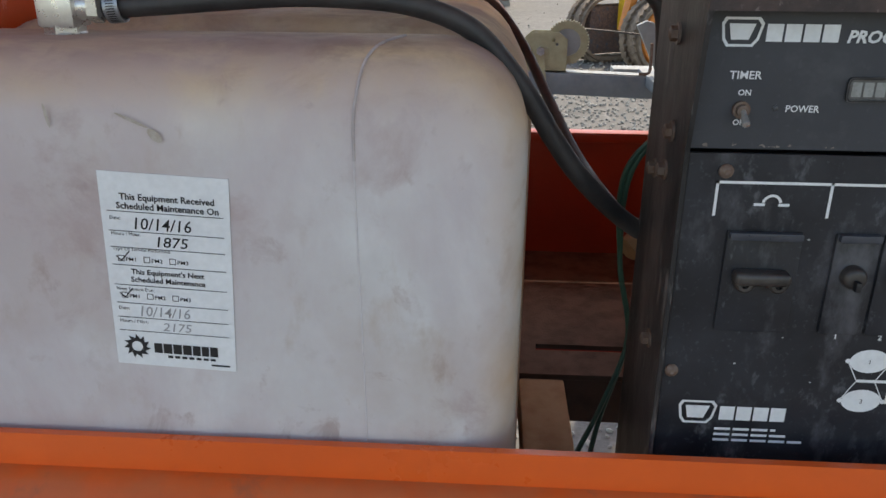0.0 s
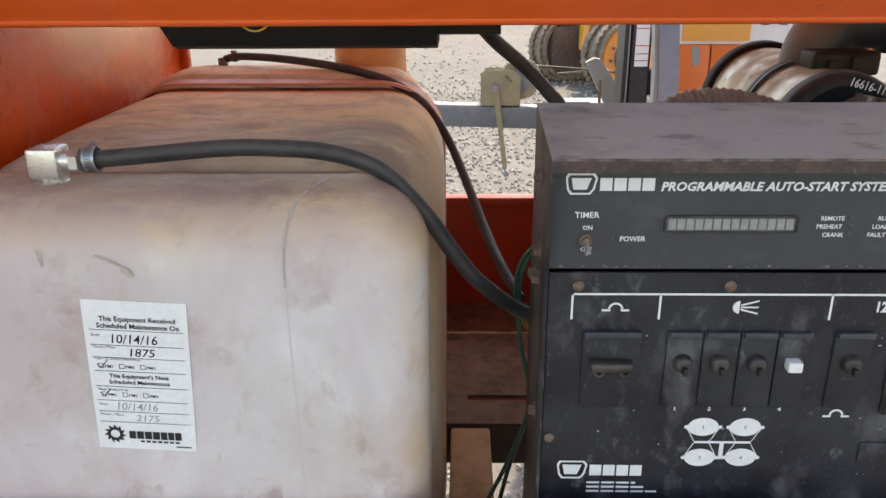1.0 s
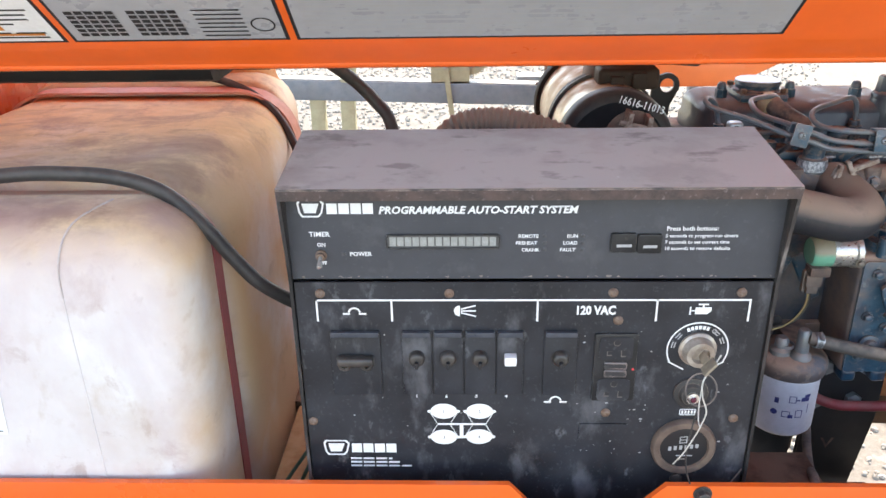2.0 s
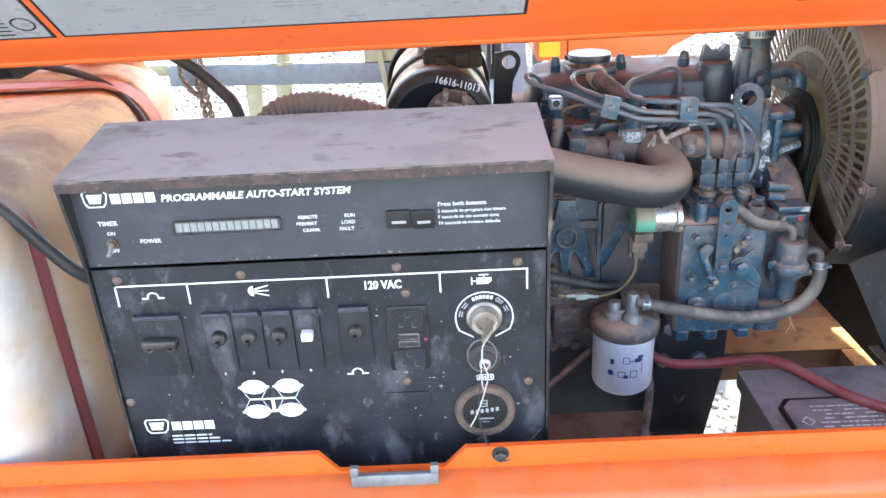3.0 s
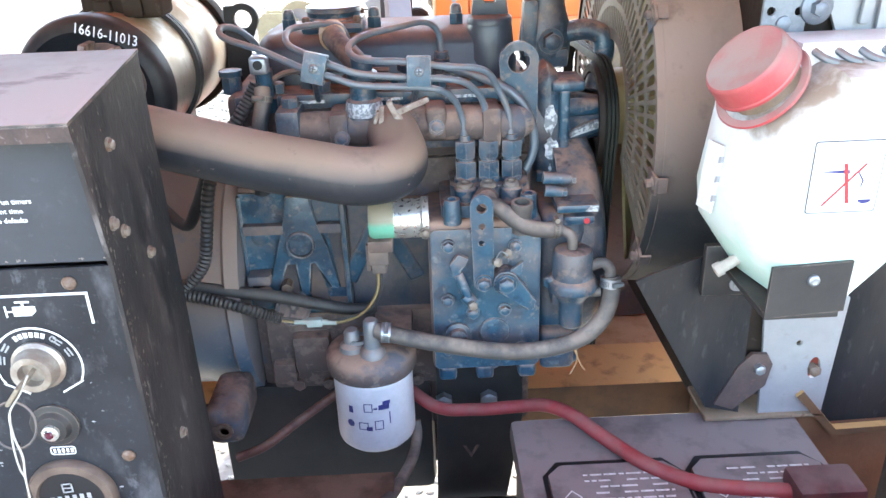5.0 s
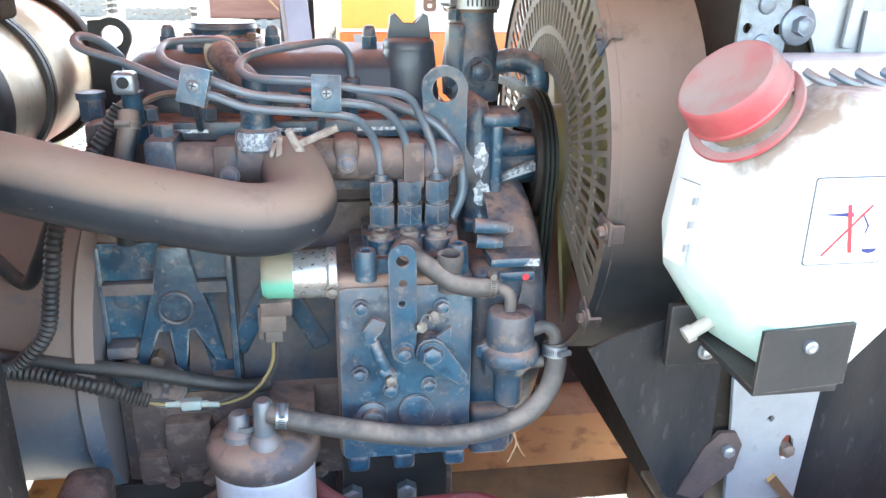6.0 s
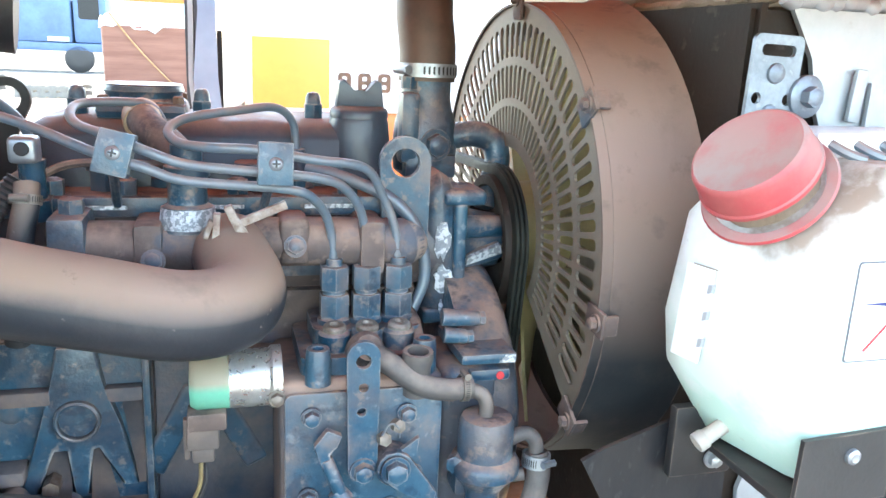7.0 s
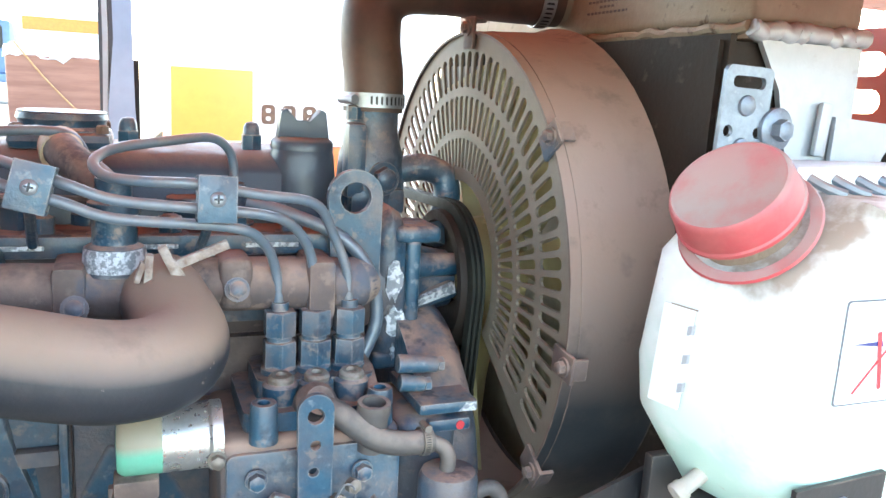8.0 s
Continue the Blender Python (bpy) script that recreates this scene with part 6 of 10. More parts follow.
    box(bm, 0.516, 0.556, 0.690, 0.770, 0.826, 0.870, 0.015, seg=4)
    eng("mounting_lug", bm, BROWN_CAST, "rusty brown mounting lug")
    bm = bmesh.new()
    turned(bm, (0.537, 0.690, 0.847), (0, -1, 0), ((0, 0.009), (0.003, 0.009), (0.003, 0.005), (-0.004, 0.005)), 18)
    eng("bush", bm, RUSTY_BOLT)


build_block()


GROMMET_TAN = material("dusty_tan_rubber", (0.46, 0.32, 0.19), 0.6, other=(0.34, 0.22, 0.14), scale=40, amount=0.6, bump=0.1, grain=400)


def build_head():
    bm = bmesh.new()
    box(bm, 0.560, 0.862, 0.800, 0.985, 1.090, 1.158, 0.006)
    eng("cylinder_head", bm, BROWN_CAST)
    bm = bmesh.new()
    box(bm, 0.570, 0.850, 0.792, 0.802, 1.146, 1.160, 0.003)
    eng("head_flange", bm, BLUE)
    for x in (0.640, 0.715, 0.790):
        bm = bmesh.new()
        box(bm, x - 0.017, x + 0.017, 0.7908, 0.7925, 1.1515, 1.1545, 0.0006)
        eng("sealant_smear", bm, CHIPPED, "white smear of old sealant")
    for x in (0.610, 0.655, 0.690, 0.728, 0.768, 0.805, 0.835):
        bolt(engine, (x, 0.806, 1.158), (0, 0, 1), 0.008, 0.010, 0.011, BLUE)
    # rocker cover: rounded long box with a crease
    bm = bmesh.new()
    rings = []
    for z, i in ((1.156, 0.0), (1.172, 0.0), (1.176, 0.0025), (1.192, 0.004), (1.199, 0.008), (1.204, 0.016), (1.206, 0.03)):
        pts = rounded(0.578 + i, 0.845 + i, 0.852 - i, 0.985 - i, max(0.008, 0.035 - i), 8)
        rings.append([bm.verts.new((x, y, z)) for x, y in pts])
    for p, q in zip(rings, rings[1:]):
        for k in range(len(p)):
            bm.faces.new((p[k], p[(k + 1) % len(p)], q[(k + 1) % len(q)], q[k]))
    bm.faces.new(rings[-1])
    bm.faces.new(rings[0])
    cover = eng("rocker_cover", bm, ROCKER, "dark blue rocker cover with brown dust on top")
    for x in (0.615, 0.704, 0.790):
        bm = bmesh.new()
        rod(bm, (x, 0.893, 1.205), (x, 0.893, 1.217), 0.0078, seg=6)
        turned(bm, (x, 0.893, 1.217), (0, 0, 1), ((0, 0.0064), (0.006, 0.0058), (0.009, 0.0040), (0.010, 0)), 14)
        part("cap_nut", bm, BLUE_CLEAN, cover, "blue domed cap nut")
    bm = bmesh.new()
    box(bm, 0.630, 0.694, 0.862, 0.930, 1.204, 1.216, 0.006)
    turned(bm, (0.662, 0.896, 1.214), (0, 0, 1), ((0, 0.031), (0.003, 0.031), (0.005, 0.028), (0.008, 0.028), (0.010, 0.0295), (0.014, 0.0285), (0.015, 0.024), (0.0146, 0)), 36)
    bre = part("breather_cap", bm, BLUE, cover, "round flat breather cap on its flange")
    for x, y in ((0.636, 0.868), (0.688, 0.868), (0.636, 0.924), (0.688, 0.924)):
        bm = bmesh.new()
        hexagon(bm, (x, y, 1.216), (0, 0, 1), 0.0045, 0.005)
        part("bolt", bm, RUSTY_BOLT, cover)
    bm = bmesh.new()
    turned(bm, (0.662, 0.896, 1.2288), (0, 0, 1), ((0, 0.0285), (0.0005, 0.0275), (0.0005, 0)), 32)
    part("breather_plate", bm, GALV, cover, "pale top plate")
    # oil filler with a winged cap
    ox, oy = 0.823, 0.866
    bm = bmesh.new()
    turned(bm, (ox, oy, 1.158), (0, 0, 1), ((0, 0.0265), (0.030, 0.0250), (0.048, 0.0232), (0.052, 0.0220), (0.052, 0.016)), 32)
    nk = part("oil_filler", bm, ROCKER, cover)
    bm = bmesh.new()
    turned(bm, (ox, oy, 1.2095), (0, 0, 1), ((0, 0.0228), (0.005, 0.0228), (0.007, 0.0215), (0.009, 0.0180), (0.009, 0)), 32)
    part("filler_rim", bm, ROCKER, cover)
    bm = bmesh.new()
    s = Sheet((0, oy, 0))
    s.slab(bm, ((ox - 0.019, 1.217), (ox + 0.019, 1.217), (ox + 0.0165, 1.237), (ox + 0.012, 1.239), (ox + 0.005, 1.229), (ox - 0.005, 1.229), (ox - 0.012, 1.239), (ox - 0.0165, 1.237)), -0.006, 0.006)
    bevel(bm, bm.verts[:], 0.0012)
    part("filler_cap", bm, ROCKER, cover, "dusty winged oil filler cap")
    # intake manifold on the near side
    bm = bmesh.new()
    tube(bm, [(0.628, 0.772, 1.131), (0.640, 0.771, 1.132), (0.70, 0.771, 1.131), (0.76, 0.771, 1.133), (0.832, 0.771, 1.131), (0.842, 0.772, 1.131)], lambda t: 0.017 * (0.55 if t in (0.0, 1.0) else 1.0), 18)
    man = eng("intake_manifold", bm, BROWN_CAST, "dust-brown intake manifold")
    for x in (0.672, 0.815):
        bm = bmesh.new()
        box(bm, x - 0.009, x + 0.009, 0.7515, 0.80, 1.112, 1.150, 0.005)
        part("manifold_lug", bm, BROWN_CAST, man)
    bm = bmesh.new()
    box(bm, 0.615, 0.850, 0.782, 0.80, 1.104, 1.130, 0.004)
    part("manifold_flange", bm, BLUE, man)
    for x, y, z in ((0.675, 0.750, 1.127), (0.763, 0.752, 1.134)):
        bolt(engine, (x, y, z), (0, -1, 0.35), 0.0058, 0.005, 0.0075, BLUE)
    bm = bmesh.new()
    box(bm, 0.753, 0.773, 0.753, 0.79, 1.120, 1.152, 0.006, seg=3)
    part("manifold_lug", bm, BROWN_CAST, man)
    bm = bmesh.new()
    box(bm, 0.614, 0.636, 0.752, 0.80, 1.098, 1.154, 0.004)
    rod(bm, (0.6265, 0.772, 1.154), (0.6265, 0.772, 1.163), 0.0080, seg=6)
    eng("manifold_end", bm, BLUE)
    bm = bmesh.new()
    turned(bm, (0.696, 0.772, 1.142), (0, 0, 1), ((0, 0.018), (0.016, 0.016), (0.018, 0.0125), (0.034, 0.0125), (0.036, 0.0145), (0.042, 0.0145), (0.044, 0.010), (0.056, 0.010)), 22)
    st = eng("manifold_stub", bm, BLUE, "blue upright stub with chipped sealant")
    bm = bmesh.new()
    turned(bm, (0.696, 0.772, 1.1415), (0, 0, 1), ((0.003, 0.0185), (0.010, 0.0178), (0.016, 0.0170), (0.016, 0.015)), 22)
    part("flaked_sealant", bm, CHIPPED, st)
    bm = bmesh.new()
    tube(bm, [(0.664, 0.850, 1.208), (0.666, 0.835, 1.206), (0.675, 0.815, 1.200), (0.690, 0.790, 1.190), (0.698, 0.778, 1.178), (0.697, 0.773, 1.165)], lambda t: 0.0120 - 0.0025 * t, 18)
    eng("breather_pipe", bm, BROWN_CAST, "dusty breather pipe")
    bm = bmesh.new()
    turned(bm, (0.663, 0.856, 1.2085), (0.10, -1, -0.20), ((0, 0.0100), (0, 0.0130), (0.003, 0.0138), (0.018, 0.0132), (0.022, 0.0124), (0.022, 0.0100)), 24, True)
    eng("rubber_grommet", bm, GROMMET_TAN, "yellowed rubber grommet")
    # injectors
    for x, y, z in ((0.595, 0.825, 1.160), (0.680, 0.850, 1.165), (0.772, 0.842, 1.160)):
        bm = bmesh.new()
        turned(bm, (x, y, z - 0.012), (0, 0, 1), ((0, 0.013), (0.012, 0.013), (0.014, 0.0085), (0.020, 0.0085)), 18)
        rod(bm, (x, y, z + 0.006), (x, y, z + 0.020), 0.0092, seg=6)
        rod(bm, (x, y, z + 0.020), (x, y, z + 0.027), 0.0065, seg=12)
        eng("injector", bm, BLUE, "blue injector body with its pipe nut")
    for x, w in ((0.640, 0.012), (0.745, 0.016), (0.560, 0.01)):
        bm = bmesh.new()
        rod(bm, (x, 0.835, 1.155), (x, 0.835, 1.172), w, seg=6)
        rod(bm, (x, 0.835, 1.172), (x, 0.835, 1.178), w * 1.15, seg=16)
        eng("glow_plug_nut", bm, BLUE)
    # coolant sender at the rear corner
    bm = bmesh.new()
    box(bm, 0.592, 0.609, 0.774, 0.79, 1.184, 1.201, 0.004, seg=3)
    sn = eng("temperature_sender", bm, GALV, "worn plated sender terminal at the rear corner")
    bm = bmesh.new()
    turned(bm, (0.6005, 0.7735, 1.1935), (0, -1, 0), ((0, 0.0045), (0.001, 0.0042), (0.0012, 0)), 12)
    part("terminal_hole", bm, INK, sn)
    bm = bmesh.new()
    rod(bm, (0.602, 0.795, 1.148), (0.602, 0.790, 1.185), 0.0075, seg=12)
    rod(bm, (0.602, 0.796, 1.146), (0.602, 0.794, 1.160), 0.0115, seg=6)
    part("sender_body", bm, BLUE, sn)


build_head()


def build_pipes():
    lines = ([(0.595, 0.825, 1.186), (0.593, 0.828, 1.197), (0.588, 0.82, 1.21), (0.578, 0.81, 1.221), (0.568, 0.8, 1.225), (0.566, 0.79, 1.222), (0.575, 0.78, 1.217), (0.609, 0.76, 1.209), (0.646, 0.737, 1.197), (0.674, 0.73, 1.189), (0.698, 0.73, 1.181), (0.757, 0.735, 1.175), (0.776, 0.745, 1.165), (0.786, 0.755, 1.146), (0.789, 0.757, 1.120)],
             [(0.680, 0.85, 1.190), (0.676, 0.85, 1.208), (0.665, 0.84, 1.218), (0.632, 0.82, 1.219), (0.625, 0.8, 1.215), (0.631, 0.78, 1.209), (0.65, 0.75, 1.206), (0.674, 0.732, 1.199), (0.698, 0.73, 1.191), (0.738, 0.728, 1.187), (0.776, 0.735, 1.182), (0.795, 0.745, 1.173), (0.808, 0.755, 1.152), (0.811, 0.757, 1.120)],
             [(0.772, 0.842, 1.186), (0.769, 0.84, 1.207), (0.756, 0.83, 1.218), (0.729, 0.81, 1.217), (0.697, 0.79, 1.213), (0.686, 0.77, 1.207), (0.692, 0.755, 1.201), (0.709, 0.74, 1.2), (0.738, 0.73, 1.2), (0.772, 0.733, 1.194), (0.807, 0.745, 1.187), (0.821, 0.755, 1.167), (0.831, 0.757, 1.143), (0.833, 0.757, 1.120)])
    for pts in lines:
        bm = bmesh.new()
        tube(bm, pts, 0.0031, 12, 6)
        eng("injector_pipe", bm, BLUE_GREY, "bent steel injector pipe")
    for (x, y, z), turn, w in (((0.658, 0.733, 1.197), 14, 0.010), ((0.749, 0.727, 1.192), 2, 0.0105)):
        m = Matrix.Translation((x, y, z)) @ Matrix.Rotation(radians(-8), 4, "X") @ Matrix.Rotation(radians(turn), 4, "Y")
        bm = bmesh.new()
        box(bm, -w, w, -0.0075, -0.0045, -0.0130, 0.0130, 0.0012, m)
        box(bm, -w, w, -0.0050, 0.0090, 0.0105, 0.0130, 0.0010, m)
        box(bm, -w, w, -0.0050, 0.0090, -0.0130, -0.0105, 0.0010, m)
        box(bm, -w, w, 0.0065, 0.0090, -0.0130, 0.0130, 0.0008, m)
        c = eng("pipe_clamp", bm, BLUE_CLEAN, "blue folded pipe clamp")
        bm = bmesh.new()
        turned(bm, m @ Vector((0, -0.0075, 0)), m.to_3x3() @ Vector((0, -1, 0)), ((0, 0.0042), (0.0012, 0.0042), (0.0026, 0.0030), (0.0030, 0.0012), (0.0030, 0)), 18)
        sc = part("clamp_screw", bm, GALV, c, "bright cross-slot screw")
        bm = bmesh.new()
        for g, l in ((0.0024, 0.0006), (0.0006, 0.0024)):
            box(bm, -g, g, -0.0108, -0.0102, -l, l, 0.0, m)
        part("cross_slot", bm, INK, sc)
        bm = bmesh.new()
        rod(bm, (x - 0.002, y + 0.006, z - 0.01), (x - 0.006, y + 0.05, z - 0.04), 0.003, seg=8)
        part("clamp_stem", bm, BLUE, c)
    # return pipe curving behind the delivery valves
    bm = bmesh.new()
    tube(bm, [(0.775, 0.80, 1.180), (0.805, 0.79, 1.172), (0.835, 0.782, 1.158), (0.853, 0.778, 1.135), (0.858, 0.776, 1.105), (0.850, 0.774, 1.082), (0.842, 0.772, 1.070)], 0.0044, 12)
    eng("return_pipe", bm, BLUE_GREY, "dusty bent return pipe")
    bm = bmesh.new()
    tube(bm, [(0.600, 0.790, 1.170), (0.620, 0.800, 1.180), (0.650, 0.805, 1.181), (0.690, 0.805, 1.179), (0.720, 0.806, 1.178)], 0.0028, 8)
    eng("leak_off_pipe", bm, BROWN_CAST)


build_pipes()


def build_pump():
    """The injection pump and timing case, standing proud of the block."""
    bm = bmesh.new()
    box(bm, 0.750, 0.858, 0.714, 0.80, 0.892, 1.054, 0.007, seg=3)
    pump = eng("injection_pump", bm, DUSTY_PUMP, "injection pump case under pink-brown dust with a blue front")
    bm = bmesh.new()
    box(bm, 0.859, 0.902, 0.728, 0.80, 0.880, 1.050, 0.010, seg=3)
    box(bm, 0.859, 0.894, 0.716, 0.742, 0.884, 0.930, 0.008, seg=3)
    part("case_side", bm, BLUE, pump, "blue casting beside the pump")
    bm = bmesh.new()
    turned(bm, (0.877, 0.716, 0.908), (0, -1, 0), ((0, 0.0085), (0.002, 0.008), (0.003, 0.0045), (-0.004, 0.004), (-0.004, 0)), 18)
    part("boss", bm, BLUE_CLEAN, pump)
    for x in (0.765, 0.803, 0.846):
        bm = bmesh.new()
        box(bm, x - 0.009, x + 0.009, 0.716, 0.742, 0.876, 0.8925, 0.005, seg=3)
        part("foot", bm, BLUE, pump)
    bm = bmesh.new()
    s = Sheet((0, 0.714, 0))
    s.slab(bm, rounded(0.7525, 0.8945, 0.8565, 1.0470, 0.005), 0.0, 0.003)
    bevel(bm, [v for v in bm.verts if v.co.y < 0.7125], 0.0020)
    part("front_plate", bm, BLUE_CLEAN, pump)
    for x, z in ((0.769, 1.032), (0.832, 1.030), (0.767, 0.975), (0.791, 0.960), (0.822, 0.962), (0.838, 0.985), (0.766, 0.920), (0.838, 0.918)):
        bm = bmesh.new()
        hexagon(bm, (x, 0.709, z), (0, -1, 0), 0.0052, 0.005, 0.0066)
        part("bolt", bm, BLUE_CLEAN, pump)
    bm = bmesh.new()
    turned(bm, (0.776, 0.709, 0.936), (0, -1, 0), ((0, 0.013), (0.003, 0.013), (0.004, 0.009), (0.010, 0.0085), (0.011, 0.006), (0.011, 0)), 20)
    turned(bm, (0.812, 0.709, 0.938), (0, -1, 0), ((0, 0.015), (0.002, 0.014), (0.003, 0.008), (0.003, 0)), 20)
    part("plug", bm, BLUE_CLEAN, pump)
    # front gear case, rounded
    bm = bmesh.new()
    turned(bm, (0.880, 0.842, 0.985), (1, 0, 0), ((0, 0.118), (0.030, 0.118), (0.040, 0.112), (0.048, 0.095), (0.048, 0.02)), 56)
    eng("gear_case", bm, BLUE, "rounded blue timing gear case")
    # sloping dusty shoulder between the pump and the case
    bm = bmesh.new()
    s = Sheet((0.850, 0, 0), (0, -1, 0), (0, 0, 1))
    s.slab(bm, ((-0.80, 1.040), (-0.722, 1.040), (-0.720, 1.050), (-0.735, 1.072), (-0.752, 1.082), (-0.80, 1.086)), 0.0, 0.026)
    bevel(bm, bm.verts[:], 0.009, 3)
    eng("case_shoulder", bm, BROWN_CAST, "dust-covered shoulder of the gear case")
    for x0, x1, z0, z1, y in ((0.873, 0.914, 1.053, 1.061, 0.724), (0.880, 0.910, 1.040, 1.049, 0.725)):
        bm = bmesh.new()
        box(bm, x0, x1, y, 0.79, z0, z1, 0.003)
        eng("case_rib", bm, BLUE_CLEAN)
    bm = bmesh.new()
    s = Sheet((0, 0.724, 0))
    s.face(bm, ((0.900, 1.0545), (0.912, 1.0540), (0.9125, 1.0600), (0.905, 1.0602)), 0.0004)
    eng("worn_patch", bm, CHIPPED)
    bm = bmesh.new()
    turned(bm, (0.902, 0.725, 1.0445), (0, -1, 0), ((0, 0.003), (0.0008, 0.003), (0.0008, 0)), 10)
    eng("paint_dot", bm, RED_PRINT, "small red paint mark")
    for x0, x1, z, r in ((0.861, 0.888, 1.0850, 0.0062), (0.863, 0.880, 1.0720, 0.0058)):
        bm = bmesh.new()
        rod(bm, (x0, 0.738, z), (x1, 0.737, z - 0.002), r, r * 0.85, seg=16, soft=0.0015)
        rod(bm, (x1, 0.737, z - 0.002), (x1 + 0.004, 0.737, z - 0.002), r * 0.8, seg=6)
        eng("case_stud", bm, BLUE_CLEAN)
    # delivery valve block on top
    bm = bmesh.new()
    s = Sheet((0, 0, 1.054), (1, 0, 0), (0, 1, 0))
    s.slab(bm, rounded(0.764, 0.722, 0.852, 0.796, 0.008), 0.0, 0.012)
    s.slab(bm, rounded(0.774, 0.7405, 0.848, 0.790, 0.008), 0.012, 0.0245)
    for x in (0.7895, 0.8115, 0.8335):
        turned(bm, (x - 0.002, 0.7395, 1.0645), (0, 0, 1), ((0, 0.0108), (0.0125, 0.0108), (0.0145, 0.0092), (0.0145, 0)), 20)
    vb = eng("delivery_valve_block", bm, BLUE, "blue delivery valve block on the pump")
    for x in (0.7895, 0.8115, 0.8335):
        bm = bmesh.new()
        turned(bm, (x, 0.757, 1.074), (0, 0, 1), ((0, 0.0112), (0.008, 0.0112), (0.010, 0.0095)), 20)
        rod(bm, (x, 0.757, 1.083), (x, 0.757, 1.0995), 0.0108, seg=6, soft=0.0010)
        rod(bm, (x, 0.757, 1.0995), (x, 0.757, 1.1025), 0.0078, seg=16)
        rod(bm, (x, 0.757, 1.1025), (x, 0.757, 1.119), 0.0104, seg=6, soft=0.0012)
        rod(bm, (x, 0.757, 1.119), (x, 0.757, 1.124), 0.0055, seg=14)
        part("delivery_valve", bm, BLUE_CLEAN, vb, "blue hexagonal delivery valve and pipe nut")
        bm = bmesh.new()
        turned(bm, (x - 0.002, 0.7385, 1.0785), (0, -0.12, 1), ((0, 0.0078), (0.0036, 0.0078), (0.0052, 0.0062), (0.0054, 0.0036), (0.0030, 0.0030), (0.0030, 0)), 20)
        part("clamp_bolt", bm, SIDE_BOLT, vb, "dusty socket-head clamp bolt")
    for x, y in ((0.774, 0.716), (0.846, 0.724)):
        bm = bmesh.new()
        turned(bm, (x, y, 1.052), (0, 0, 1), ((0, 0.0085), (0.020, 0.0080), (0.024, 0.0072), (0.024, 0.0040), (0.016, 0.0040), (0.016, 0)), 18)
        part("hollow_stud", bm, BLUE_CLEAN, vb)
    bm = bmesh.new()
    turned(bm, (0.838, 0.712, 1.042), (0, -0.1, 1), ((0, 0.0090), (0.020, 0.0090), (0.026, 0.0105), (0.031, 0.0100), (0.031, 0.0072), (0.024, 0.0072), (0.024, 0)), 20)
    part("inlet_port", bm, GREY_HOSE, vb, "pale dusty inlet port")
    bm = bmesh.new()
    turned(bm, (0.806, 0.730, 1.066), (0, -0.8, 0.45), ((0, 0.013), (0.010, 0.0125), (0.014, 0.009), (0.020, 0.0085)), 20)
    part("banjo", bm, BROWN_CAST, vb)
    # stop lever and governor linkage
    s = Sheet((0.8005, 0.700, 1.038), (1, 0, 0.02), (0, -0.06, 1))
    outline = s.disc(0, 0.039, 0.0105, 10, None, 0, 180) + s.disc(0, -0.041, 0.0095, 10, None, 180, 360)
    bm = bmesh.new()
    s.slab(bm, outline, 0.0, 0.0035, [s.disc(0, 0.036, 0.0050, 12), s.disc(0, 0.018, 0.0032, 12), s.disc(-0.001, 0.001, 0.0030, 12)])
    lv = part("stop_lever", bm, BLUE_CLEAN, pump, "blue steel lever with three holes")
    bolt(engine, s.at(0, -0.041, 0.0035), s.n, 0.0065, 0.006, 0.0085, BLUE_CLEAN)
    bm = bmesh.new()
    rod(bm, s.at(0, -0.041, -0.012), s.at(0, -0.041, 0.0), 0.008, seg=16)
    part("lever_shaft", bm, BLUE, pump)
    s2 = Sheet((0, 0.699, 0))
    bm = bmesh.new()
    s2.slab(bm, [(0.8115, 1.004), (0.816, 1.0085), (0.824, 1.0095), (0.8315, 1.005), (0.8505, 0.977), (0.8490, 0.969), (0.843, 0.967), (0.822, 0.985), (0.813, 0.990), (0.8098, 0.997)], 0.0, 0.005)
    bevel(bm, [v for v in bm.verts if v.co.y < 0.696], 0.0012)
    part("governor_lever", bm, BLUE_CLEAN, pump, "broad blue governor lever")
    bm = bmesh.new()
    s2.slab(bm, [(0.826, 1.009), (0.838, 1.0175), (0.8365, 1.003), (0.831, 1.004)], -0.002, 0.002)
    part("lever_stop", bm, BLUE_CLEAN, pump)
    bm = bmesh.new()
    s2.slab(bm, [(0.769, 1.018), (0.7775, 1.029), (0.787, 1.0245), (0.784, 1.0165), (0.778, 1.0125), (0.7835, 0.998), (0.7775, 0.995), (0.772, 1.010)], 0.0, 0.005)
    bevel(bm, [v for v in bm.verts if v.co.y < 0.696], 0.001)
    part("idle_lever", bm, BLUE_CLEAN, pump, "small bent blue idle lever")
    bm = bmesh.new()
    rod(bm, (0.822, 0.7135, 0.997), (0.822, 0.694, 0.997), 0.0125, seg=24, soft=0.002)
    part("lever_hub", bm, BLUE, pump)
    bolt(engine, (0.822, 0.694, 0.997), (0, -1, 0), 0.0075, 0.006, 0.010, BLUE_CLEAN)
    bolt(engine, (0.845, 0.700, 0.972), (0, -1, 0), 0.0045, 0.004, 0, BLUE_CLEAN)
    for a, b, r in (((0.777, 0.697, 1.008), (0.786, 0.694, 0.985), 0.0046), ((0.783, 0.696, 0.986), (0.790, 0.694, 0.978), 0.0062)):
        bm = bmesh.new()
        rod(bm, a, b, r, seg=10, soft=0.001)
        part("adjuster", bm, BLUE_CLEAN, pump)
